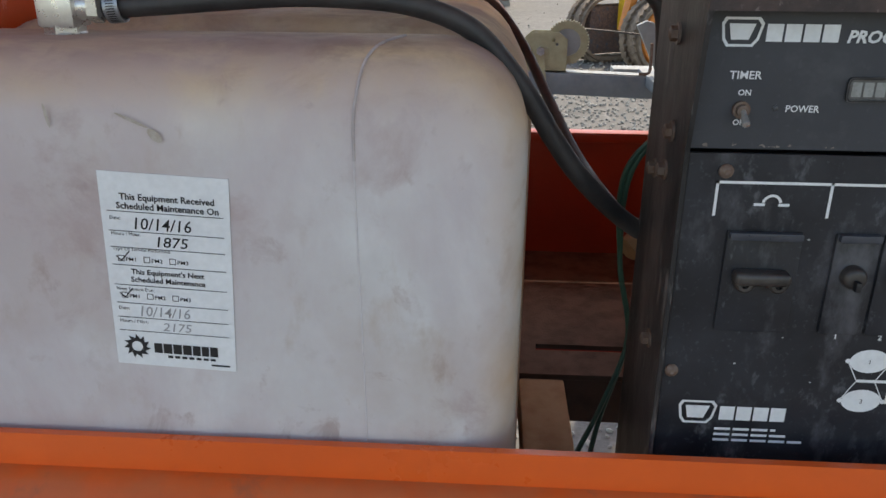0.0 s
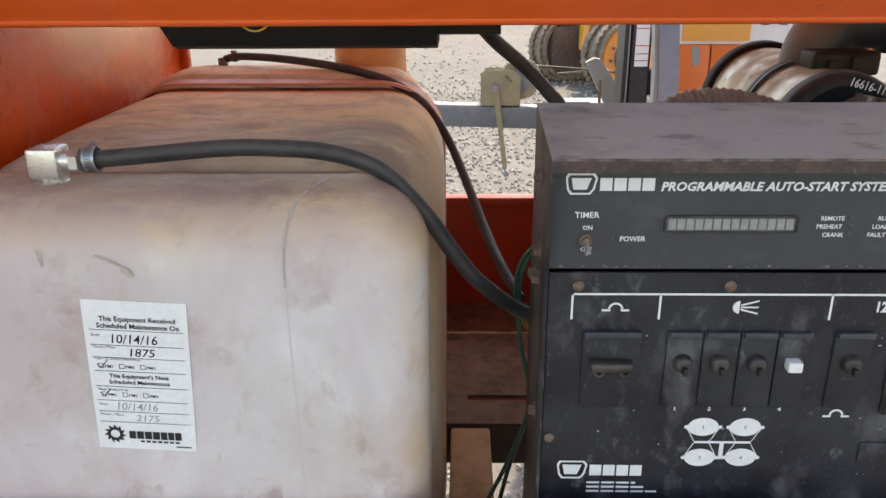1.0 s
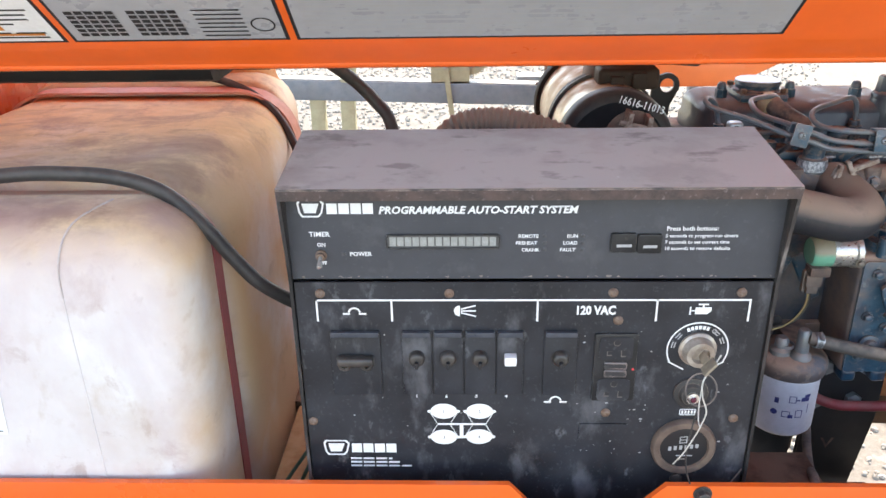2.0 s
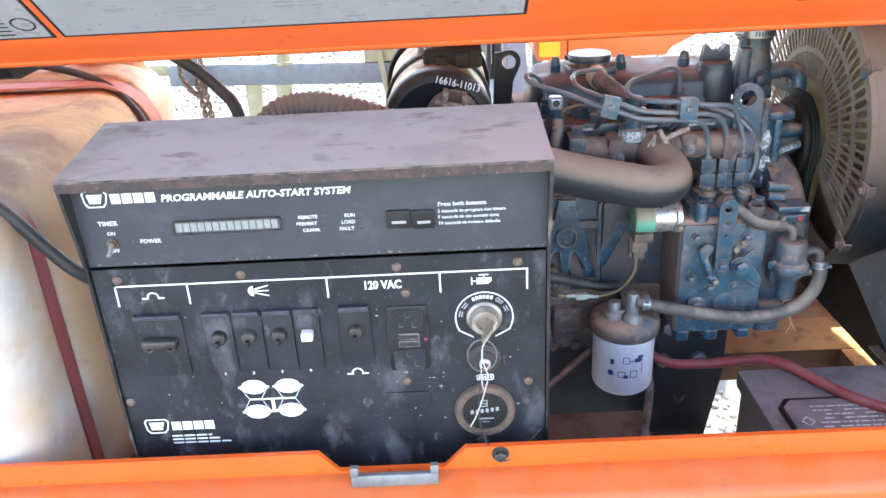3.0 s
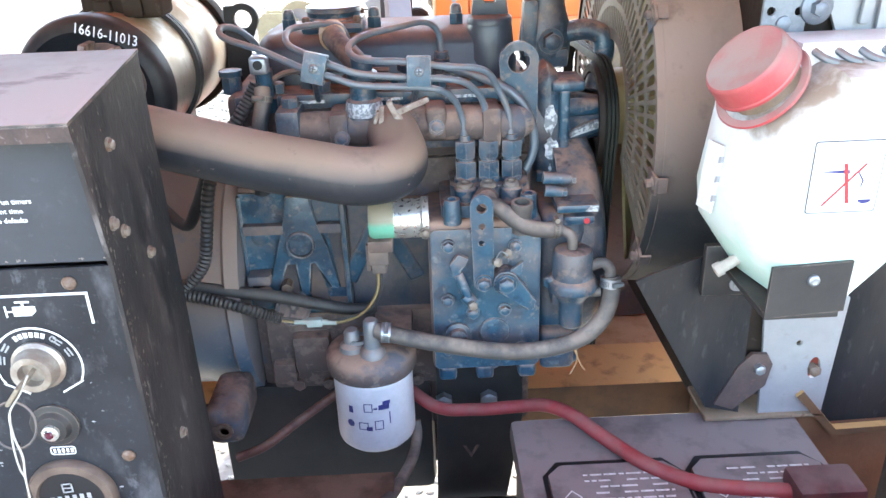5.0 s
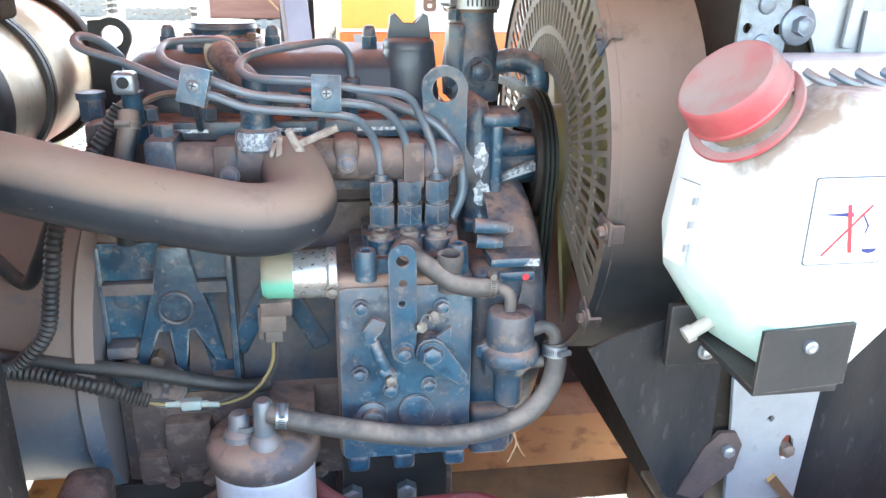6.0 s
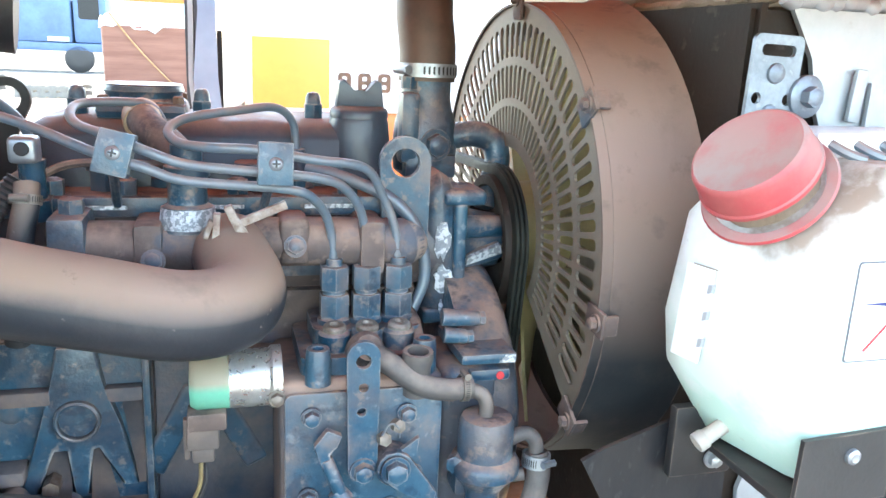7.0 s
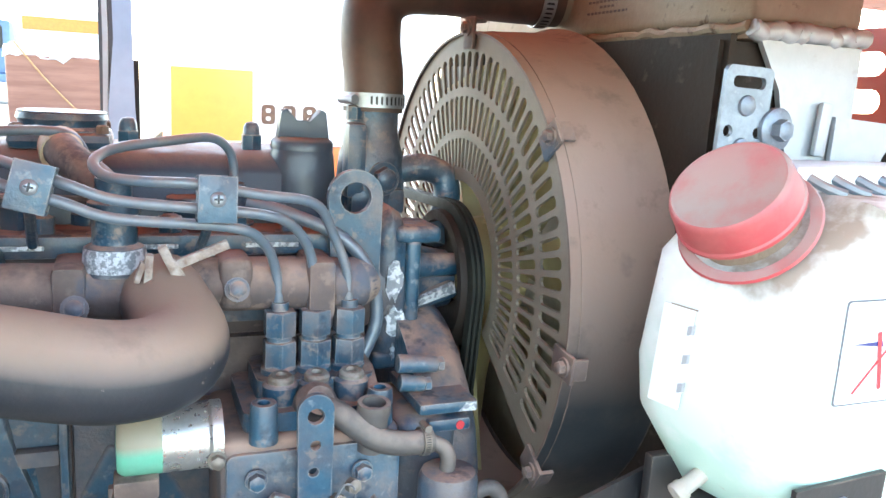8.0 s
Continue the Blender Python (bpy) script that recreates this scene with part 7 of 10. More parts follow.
    for p in ((0.789, 0.689, 0.979), (0.813, 0.696, 1.020), (0.822, 0.697, 1.028)):
        bolt(engine, p, (0.2, -1, 0.2), 0.0045, 0.006, 0, DULL_STEEL)
    bm = bmesh.new()
    tube(bm, [(0.811, 0.692, 1.022), (0.816, 0.688, 1.033), (0.822, 0.690, 1.029), (0.824, 0.694, 1.020)], 0.0007, 6)
    part("lock_wire", bm, GALV, pump)
    # lift pump on the case
    bm = bmesh.new()
    turned(bm, (0.885, 0.700, 0.946), (0, 0, 1), ((0, 0.009), (0.003, 0.0115), (0.026, 0.0118), (0.032, 0.0150), (0.039, 0.0210), (0.042, 0.0238), (0.048, 0.0240), (0.052, 0.0222), (0.054, 0.0190), (0.077, 0.0186), (0.081, 0.0168), (0.082, 0.014), (0.082, 0)), 36)
    box(bm, 0.868, 0.900, 0.71, 0.745, 0.962, 0.986, 0.004)
    lp = eng("fuel_lift_pump", bm, BLUE, "blue fuel lift pump with dusty top")
    bm = bmesh.new()
    tube(bm, [(0.884, 0.700, 1.026), (0.884, 0.700, 1.036), (0.881, 0.702, 1.042), (0.873, 0.706, 1.045)], 0.0050, 12)
    tube(bm, [(0.902, 0.698, 1.010), (0.912, 0.696, 1.014), (0.919, 0.695, 1.008), (0.920, 0.694, 0.998)], 0.0052, 12)
    rod(bm, (0.895, 0.697, 0.982), (0.912, 0.695, 0.984), 0.0048, seg=12)
    part("pipe_stub", bm, GREY_HOSE, lp)
    bolt(engine, (0.866, 0.700, 0.995), (-0.6, -1, 0), 0.007, 0.006, 0, BLUE_CLEAN)
    bm = bmesh.new()
    tube(bm, [(0.806, 0.718, 1.072), (0.818, 0.710, 1.066), (0.838, 0.704, 1.052), (0.856, 0.703, 1.047), (0.874, 0.705, 1.046)], 0.0075, 16)
    eng("fuel_hose", bm, GREY_HOSE, "short grey fuel hose on the pump")
    clamp_ring(engine, (0.869, 0.7045, 1.0465), (1, 0.05, -0.05), 0.0078, 0.005, DULL_STEEL)
    # hose from lift pump round to the filter
    bm = bmesh.new()
    tube(bm, [(0.920, 0.694, 1.000), (0.921, 0.690, 0.985), (0.914, 0.686, 0.962), (0.895, 0.682, 0.943), (0.862, 0.680, 0.933), (0.825, 0.680, 0.931), (0.785, 0.682, 0.936), (0.745, 0.686, 0.943), (0.712, 0.692, 0.949), (0.697, 0.697, 0.952)], 0.0082, 16, 8)
    eng("fuel_hose", bm, GREY_HOSE, "grey rubber fuel hose looping to the filter")
    clamp_ring(engine, (0.920, 0.693, 0.995), (0.05, 0.1, 1), 0.0086, 0.009, GALV, screw_at=(0.4, -1, 0))
    clamp_ring(engine, (0.706, 0.694, 0.950), (1, 0, -0.1), 0.0086, 0.009, GALV, screw_at=(0, -0.6, 1))
    bm = bmesh.new()
    tube(bm, [(0.888, 0.684, 0.930), (0.889, 0.680, 0.918), (0.882, 0.676, 0.905)], 0.0008, 5)
    tube(bm, [(0.886, 0.684, 0.930), (0.892, 0.678, 0.915), (0.896, 0.676, 0.909)], 0.0007, 5)
    eng("frayed_thread", bm, TAN_STEEL)


build_pump()


def build_filter():
    fx, fy = 0.688, 0.722
    bm = bmesh.new()
    turned(bm, (fx, fy, 0.902), (0, 0, 1), ((-0.004, 0.040), (-0.004, 0.0440), (0.0, 0.0455), (0.010, 0.0458), (0.014, 0.0445), (0.018, 0.0400), (0.021, 0.0330), (0.022, 0)), 40)
    box(bm, 0.690, 0.730, 0.740, 0.80, 0.905, 0.925, 0.003)
    head = eng("filter_head", bm, BROWN_CAST, "brown dusty filter head")
    bm = bmesh.new()
    turned(bm, (fx, fy, 0.812), (0, 0, 1), ((0.0, 0.0), (0.0, 0.030), (0.002, 0.036), (0.006, 0.0395), (0.010, 0.0405), (0.078, 0.0405), (0.080, 0.0412), (0.083, 0.0412), (0.085, 0.0400), (0.090, 0.0400)), 44)
    can = eng("fuel_filter", bm, FILTER_WHITE, "white spin-on fuel filter with small blue symbols")
    for a, z, w, h in ((-26, 0.868, 0.005, 0.008), (0, 0.872, 0.008, 0.009), (10, 0.871, 0.004, 0.002), (22, 0.872, 0.011, 0.006), (26, 0.877, 0.008, 0.004), (-8, 0.850, 0.009, 0.008), (0, 0.847, 0.006, 0.005), (14, 0.851, 0.008, 0.010), (30, 0.858, 0.0012, 0.014)):
        bm = bmesh.new()
        t = radians(a - 6)
        n = Vector((math.sin(t), -math.cos(t), 0))
        s = Sheet(Vector((fx, fy, z)) + n * 0.0406, (math.cos(t), math.sin(t), 0))
        if w > 0.0075 and h > 0.007:
            s.line(bm, ((-w / 2, -h / 2), (w / 2, -h / 2), (w / 2, h / 2), (-w / 2, h / 2), (-w / 2, -h / 2)), 0.0010, 0.0004)
        else:
            s.rect(bm, -w / 2, -h / 2, w / 2, h / 2, 0.0004)
        part("printed_symbol", bm, BLUE_PRINT, can, "", False)
    bm = bmesh.new()
    t = radians(-34)
    n = Vector((math.sin(t), -math.cos(t), 0))
    s = Sheet(Vector((fx, fy, 0.851)) + n * 0.0406, (math.cos(t), math.sin(t), 0))
    s.face(bm, s.disc(0, 0, 0.0042, 16), 0.0004)
    part("printed_symbol", bm, BLUE_PRINT, can, "", False)
    for x, y, z1, r in ((0.671, 0.712, 0.945, 0.0085), (0.6915, 0.700, 0.962, 0.0080)):
        bm = bmesh.new()
        turned(bm, (x, y, 0.922), (0, 0, 1), ((0, r * 1.6), (0.006, r * 1.5), (0.010, r), (z1 - 0.922 - 0.003, r * 0.95), (z1 - 0.922, r * 0.7), (z1 - 0.922, 0)), 20)
        part("port", bm, BLUE_GREY, head)
    clamp_ring(engine, (0.6765, 0.712, 0.934), (0, 0, 1), 0.0090, 0.004, GALV)
    bolt(engine, (0.648, 0.735, 0.905), (-1, -0.4, 0), 0.006, 0.006, 0, RUSTY_BOLT)


build_filter()


CONNECTOR = material("dusty_brown_connector", (0.15, 0.115, 0.10), 0.6, other=(0.07, 0.06, 0.058), scale=60, amount=0.6, dust=DUST, dusty=0.8)
TAN_WIRE = material("yellowed_wire_sheath", (0.30, 0.22, 0.10), 0.5, other=(0.20, 0.13, 0.06), scale=60, amount=0.6)
CAP_GREEN = material("dust_caked_green_plastic", (0.14, 0.46, 0.32), 0.45, other=(0.22, 0.40, 0.30), scale=50, amount=0.4, bump=0.1)
sided(CAP_GREEN, (0.30, 0.24, 0.17), "Z", -0.05, 0.25, 0.95)
sided(DUSTY_RUBBER, (0.27, 0.185, 0.135), "Z", 0.0, 0.55, 0.80)
caked(DUSTY_RUBBER, (0.085, 0.065, 0.055), "Z", 0.0, 0.6, 55, (0.64, 0.72), 0.45)
# Slate patches on the faces turned down, close to the rubber's base colour.
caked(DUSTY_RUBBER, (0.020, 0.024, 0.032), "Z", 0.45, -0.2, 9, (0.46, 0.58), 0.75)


def build_intake():
    bm = bmesh.new()
    pts = [(0.440, 0.700, 1.174), (0.50, 0.678, 1.165), (0.555, 0.670, 1.152), (0.612, 0.669, 1.136), (0.655, 0.669, 1.126), (0.688, 0.671, 1.118), (0.709, 0.677, 1.1155), (0.723, 0.689, 1.1155), (0.729, 0.706, 1.118), (0.728, 0.724, 1.122), (0.724, 0.745, 1.126), (0.721, 0.772, 1.129)]
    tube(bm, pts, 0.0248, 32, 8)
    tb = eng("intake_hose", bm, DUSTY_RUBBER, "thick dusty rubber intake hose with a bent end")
    bm = bmesh.new()
    box(bm, -0.0165, 0.0165, -0.0026, 0.0026, -0.0026, 0.0026, 0.0008, Matrix.Translation((0.741, 0.737, 1.1590)) @ Matrix.Rotation(radians(-22), 4, "Y"))
    cl = eng("clamp_bolt", bm, CLAMP_RUST, "rusty T-bolt of the intake hose clamp")
    for (x, y, z), turn, n, w in (((0.7135, 0.737, 1.1505), 4, 0.0095, 0.0022), ((0.7090, 0.737, 1.1500), 20, 0.0060, 0.0016), ((0.7245, 0.736, 1.1560), -25, 0.0095, 0.0026), ((0.7290, 0.737, 1.1510), -30, 0.0070, 0.0018)):
        bm = bmesh.new()
        box(bm, -w, w, -0.004, 0.004, -n, n, 0.0008, Matrix.Translation((x, y, z)) @ Matrix.Rotation(radians(turn), 4, "Y"))
        part("clamp_tab", bm, CLAMP_RUST, cl, "bent metal clamp tab")
    # shut-off solenoid
    bm = bmesh.new()
    turned(bm, (0.718, 0.735, 1.051), (1, 0, 0), ((0, 0.0150), (0.001, 0.0188), (0.026, 0.0188), (0.028, 0.0205), (0.034, 0.0205)), 30)
    so = eng("shutoff_solenoid", bm, CHROME, "bright plated shut-off solenoid")
    bm = bmesh.new()
    turned(bm, (0.719, 0.735, 1.051), (-1, 0, 0), ((0, 0.0188), (0.020, 0.0188), (0.024, 0.0160), (0.025, 0)), 26)
    part("solenoid_cap", bm, CAP_GREEN, so, "green plastic solenoid end caked with tan dust")
    bm = bmesh.new()
    box(bm, 0.693, 0.717, 0.716, 0.735, 1.024, 1.036, 0.002)
    part("potting", bm, BROWN_CAST, so)
    bolt(engine, (0.748, 0.7155, 1.044), (0, -1, 0), 0.0042, 0.004, 0.0055, DULL_STEEL)
    bm = bmesh.new()
    box(bm, 0.692, 0.712, 0.722, 0.738, 1.008, 1.026, 0.002)
    box(bm, 0.695, 0.709, 0.724, 0.736, 0.998, 1.009, 0.002)
    box(bm, 0.690, 0.694, 0.727, 0.733, 1.000, 1.028, 0.001)
    part("connector", bm, CONNECTOR, so, "dusty dark wiring connector")
    for d in (-0.0016, 0.0016):
        bm = bmesh.new()
        tube(bm, [(0.702 + d, 0.730, 0.999), (0.700 + d, 0.729, 0.978), (0.688 + d, 0.730, 0.957), (0.668, 0.734, 0.945 + d), (0.645, 0.735, 0.941 + d), (0.625, 0.735, 0.942 + d), (0.598, 0.735, 0.947 + d)], 0.0014, 8)
        part("wire", bm, TAN_WIRE if d < 0 else BLACK_RUBBER, so)
    bm = bmesh.new()
    box(bm, 0.624, 0.640, 0.731, 0.739, 0.9375, 0.9460, 0.002)
    rod(bm, (0.612, 0.735, 0.9435), (0.654, 0.735, 0.9405), 0.0028, seg=10)
    part("splice", bm, SPLICE_GREY, so, "pale grey-green wire splice")
    bm = bmesh.new()
    tube(bm, [(0.600, 0.735, 0.947), (0.580, 0.735, 0.955), (0.550, 0.736, 0.966), (0.520, 0.738, 0.974), (0.490, 0.74, 0.978)], 0.0052, 10, 14, 0.0012, 2)
    eng("wire_conduit", bm, BLACK_RUBBER, "black corrugated wire conduit")
    bm = bmesh.new()
    tube(bm, [(0.596, 0.778, 1.175), (0.580, 0.772, 1.150), (0.558, 0.762, 1.120), (0.545, 0.748, 1.085), (0.538, 0.742, 1.045), (0.530, 0.740, 1.010), (0.508, 0.740, 0.985), (0.490, 0.742, 0.978)], 0.0055, 10, 16, 0.0012, 2)
    eng("wire_conduit", bm, BLACK_RUBBER)
    bm = bmesh.new()
    tube(bm, [(0.480, 0.755, 0.985), (0.530, 0.757, 0.972), (0.590, 0.760, 0.960), (0.640, 0.762, 0.946), (0.670, 0.765, 0.938), (0.690, 0.775, 0.934)], 0.0066, 14)
    eng("breather_hose", bm, BLACK_RUBBER, "dark dusty hose along the crankcase")
    bm = bmesh.new()
    tube(bm, [(0.602, 0.774, 1.172), (0.602, 0.768, 1.160), (0.598, 0.764, 1.140), (0.594, 0.765, 1.110), (0.590, 0.770, 1.07)], 0.0078, 14)
    eng("heater_hose", bm, DUSTY_RUBBER, "dusty hose at the rear corner")
    clamp_ring(engine, (0.6015, 0.769, 1.163), (0.05, 0.3, 1), 0.0083, 0.006, DULL_STEEL)
    bm = bmesh.new()
    tube(bm, [(0.470, 0.80, 1.06), (0.505, 0.78, 1.035), (0.525, 0.765, 1.06), (0.545, 0.765, 1.10), (0.575, 0.78, 1.125), (0.60, 0.785, 1.13)], 0.0058, 12)
    eng("vent_hose", bm, BLACK_RUBBER)


build_intake()


def build_engine_front():
    # thermostat housing
    bm = bmesh.new()
    turned(bm, (0.884, 0.893, 1.165), (0, 0, 1), ((0, 0.026), (0.020, 0.0275), (0.040, 0.0255), (0.050, 0.0225), (0.060, 0.0205), (0.085, 0.0205)), 30)
    box(bm, 0.858, 0.874, 0.868, 0.888, 1.172, 1.230, 0.005)
    box(bm, 0.862, 0.906, 0.868, 0.918, 1.160, 1.180, 0.004)
    th = eng("thermostat_housing", bm, BLUE, "blue thermostat housing")
    bolt(engine, (0.887, 0.868, 1.188), (0.15, -1, 0), 0.0098, 0.007, 0.0135, BLUE)
    bolt(engine, (0.866, 0.880, 1.232), (0, 0, 1), 0.007, 0.010, 0, BLUE)
    bm = bmesh.new()
    tube(bm, [(0.900, 0.888, 1.192), (0.925, 0.886, 1.196), (0.942, 0.884, 1.190), (0.946, 0.880, 1.175), (0.940, 0.874, 1.155), (0.934, 0.868, 1.135)], 0.0110, 18)
    eng("bypass_elbow", bm, BLUE_CLEAN, "blue bent bypass pipe")
    # water pump: one casting with a T-shaped top and arms to the nose
    bm = bmesh.new()
    rings = []
    for y, i in ((0.842, 0.0), (0.814, 0.0), (0.806, 0.002), (0.802, 0.006), (0.800, 0.011)):
        out = [(0.863 + i, 1.066), (0.894 - i, 1.066), (0.892 - i, 1.10), (0.890 - i, 1.155), (0.884 - i * 0.6, 1.170 - i), (0.875, 1.176 - i), (0.867 + i * 0.6, 1.170 - i), (0.862 + i, 1.158)]
        rings.append([bm.verts.new((x, y, z)) for x, z in out])
    for p, q in zip(rings, rings[1:]):
        for k in range(len(p)):
            bm.faces.new((p[k], p[(k + 1) % len(p)], q[(k + 1) % len(q)], q[k]))
    bm.faces.new(rings[-1])
    bm.faces.new(rings[0])
    wp = eng("water_pump", bm, BLUE, "blue water pump with flaked bare metal")
    bm = bmesh.new()
    turned(bm, (0.862, 0.846, 1.113), (1, 0, 0), ((0, 0.046), (0.018, 0.047), (0.028, 0.042), (0.036, 0.034), (0.050, 0.026), (0.072, 0.022), (0.074, 0.018)), 36)
    part("pump_nose", bm, BLUE, wp)
    for x0, x1, y0, z0, z1, c in ((0.877, 0.911, 0.797, 1.1505, 1.1625, 0.005), (0.8865, 0.8965, 0.798, 1.088, 1.153, 0.004), (0.888, 0.911, 0.797, 1.079, 1.092, 0.005), (0.864, 0.893, 0.799, 1.058, 1.070, 0.003)):
        bm = bmesh.new()
        box(bm, x0, x1, y0, 0.842, z0, z1, c, seg=3)
        part("casting_arm", bm, BLUE_CLEAN, wp)
    for a, b, r, r2 in (((0.893, 0.816, 1.1305), (0.934, 0.824, 1.129), 0.0095, 0.0085), ((0.894, 0.816, 1.101), (0.932, 0.824, 1.110), 0.0065, 0.0075)):
        bm = bmesh.new()
        rod(bm, a, b, r, r2, 18, 0.002)
        part("casting_arm", bm, BLUE, wp)
    rng = random.Random(12)
    s = Sheet((0, 0.7995, 0))
    for cx, cz, w, h in ((0.877, 1.124, 0.0075, 0.015), (0.8795, 1.093, 0.0085, 0.0115), (0.878, 1.071, 0.002, 0.006)):
        bm = bmesh.new()
        pts = [(cx + w * rng.uniform(0.7, 1.15) * math.cos(t), cz + h * rng.uniform(0.7, 1.15) * math.sin(t)) for t in [2 * math.pi * k / 18 for k in range(18)]]
        s.slab(bm, pts, -0.004, 0.0008)
        part("bare_patch", bm, CHIPPED, wp, "patch of flaked bare metal")
    bm = bmesh.new()
    t = Sheet((0.914, 0.8105, 1.1085), (0.034, 0.006, 0.009), (0, -0.3, 1))
    t.slab(bm, ((-0.016, -0.003), (0.017, -0.004), (0.016, 0.005), (0.0, 0.004), (-0.013, 0.003)), -0.003, 0.0008)
    part("bare_patch", bm, CHIPPED, wp)
    # pulley and flat ribbed belt
    PY, PZ = 0.846, 1.113
    bm = bmesh.new()
    turned(bm, (0.926, PY, PZ), (1, 0, 0), ((0, 0.046), (0.0, 0.0535), (0.003, 0.0545), (0.016, 0.0545), (0.019, 0.0535), (0.019, 0.02), (0.012, 0.02), (0.012, 0.046)), 48, True)
    eng("fan_pulley", bm, BROWN_BLACK, "dusty pressed fan pulley")
    line = [(PY + 0.0545 * math.cos(radians(a)), PZ + 0.0545 * math.sin(radians(a))) for a in range(92, 187, 8)]
    line += [(0.803, 1.02), (0.814, 0.94), (0.822, 0.88), (0.836, 0.845), (0.866, 0.832), (0.896, 0.846), (0.912, 0.88), (0.965, 1.00), (1.018, 1.085), (1.032, 1.11), (1.030, 1.138), (1.012, 1.156), (0.985, 1.161)]
    ctr = Vector((0.90, 1.04))
    bm = bmesh.new()
    rows = []
    for k, q in enumerate(line):
        d = (Vector(line[(k + 1) % len(line)]) - Vector(line[k - 1])).normalized()
        n = Vector((d.y, -d.x))
        if n.dot(Vector(q) - ctr) < 0:
            n = -n
        o = Vector(q) + n * 0.0075
        low = Vector(q) + n * 0.0050
        edge = [(0.9310, Vector(q))]
        for x in (0.9310, 0.9350, 0.9390):
            edge += [(x, low), (x + 0.0008, o), (x + 0.0028, o), (x + 0.0035, low)]
        edge.append((0.9425, Vector(q)))
        rows.append([bm.verts.new((x, p.x, p.y)) for x, p in edge])
    for k in range(len(rows)):
        p, q = rows[k], rows[(k + 1) % len(rows)]
        for j in range(len(p)):
            bm.faces.new((p[j], p[(j + 1) % len(p)], q[(j + 1) % len(p)], q[j]))
    eng("fan_belt", bm, BELT, "black rubber fan belt")
    # lifting eyes
    for s, pts, hole, name in ((Sheet((0, 0.7900, 0)), [(0.829, 1.118), (0.862, 1.118)] + Sheet((0, 0, 0)).disc(0.844, 1.1845, 0.0188, 16, None, -12, 192), (0.844, 1.1845, 0.0106), "lifting_eye"),
                               (Sheet((0, 0.945, 0)), [(0.530, 1.09), (0.552, 1.09), (0.562, 1.185)] + Sheet((0, 0, 0)).disc(0.556, 1.212, 0.0170, 12, None, -20, 120) + [(0.536, 1.226)], (0.556, 1.212, 0.0098), "lifting_eye")):
        bm = bmesh.new()
        s.slab(bm, pts, -0.003, 0.003, [s.disc(*hole, 16)])
        eng(name, bm, BLUE_CLEAN if s.o.y < 0.9 else BLACK_STEEL, "steel lifting eye plate")
    # engine mount
    s = Sheet((0, 0.780, 0))
    bm = bmesh.new()
    s.slab(bm, ((0.752, 0.895), (0.850, 0.895), (0.850, 0.780), (0.832, 0.66), (0.748, 0.66), (0.752, 0.780)), -0.008, 0.0)
    eng("engine_mount", bm, BLACK_STEEL, "black steel engine mount plate")
    for x, z in ((0.766, 0.862), (0.817, 0.863), (0.760, 0.808), (0.811, 0.809)):
        bolt(engine, (x, 0.7795, z), (0, -1, 0), 0.0105, 0.009, 0.0, GALV)
    bm = bmesh.new()
    s.face(bm, ((0.780, 0.742), (0.790, 0.724), (0.800, 0.742), (0.796, 0.742), (0.790, 0.731), (0.784, 0.742)), 0.001)
    eng("stamped_mark", bm, BROWN_CAST)
    bm = bmesh.new()
    tube(bm, [(0.728, 0.735, 0.815), (0.729, 0.725, 0.800), (0.722, 0.700, 0.788), (0.705, 0.650, 0.792), (0.695, 0.615, 0.803), (0.690, 0.570, 0.78)], 0.0058, 12)
    eng("drain_hose", bm, GREY_HOSE, "thin grey drain hose below the filter")


build_engine_front()


def build_top_hose():
    h = thing("radiator_hose", 0.9, 0.9, 1.24, "brown-black rubber radiator hose rising from the engine", "hose")
    bm = bmesh.new()
    tube(bm, [(0.884, 0.893, 1.238), (0.884, 0.894, 1.265), (0.881, 0.896, 1.295), (0.884, 0.897, 1.320), (0.902, 0.896, 1.336), (0.935, 0.893, 1.3395), (0.985, 0.888, 1.3385), (1.035, 0.882, 1.3380)], 0.0235, 28, 8)
    part("hose", bm, material("brown_black_hose", (0.045, 0.030, 0.025), 0.5, other=(0.12, 0.07, 0.05), scale=20, amount=0.7, dust=(0.22, 0.13, 0.09), dusty=0.5, bump=0.08, grain=300), h)
    clamp_ring(h, (0.884, 0.8935, 1.247), (0, 0.02, 1), 0.0240, 0.011, GALV, screw_at=(-1, -0.5, 0))
    clamp_ring(h, (1.020, 0.8835, 1.338), (1, -0.1, 0), 0.0240, 0.011, GALV, screw_at=(0, 0.5, 1))


build_top_hose()


# ---- fan, shroud and radiator ----
FY, FZ = 0.862, 1.118


def polar(x, r, a):
    return (x, FY + r * math.cos(radians(a)), FZ + r * math.sin(radians(a)))


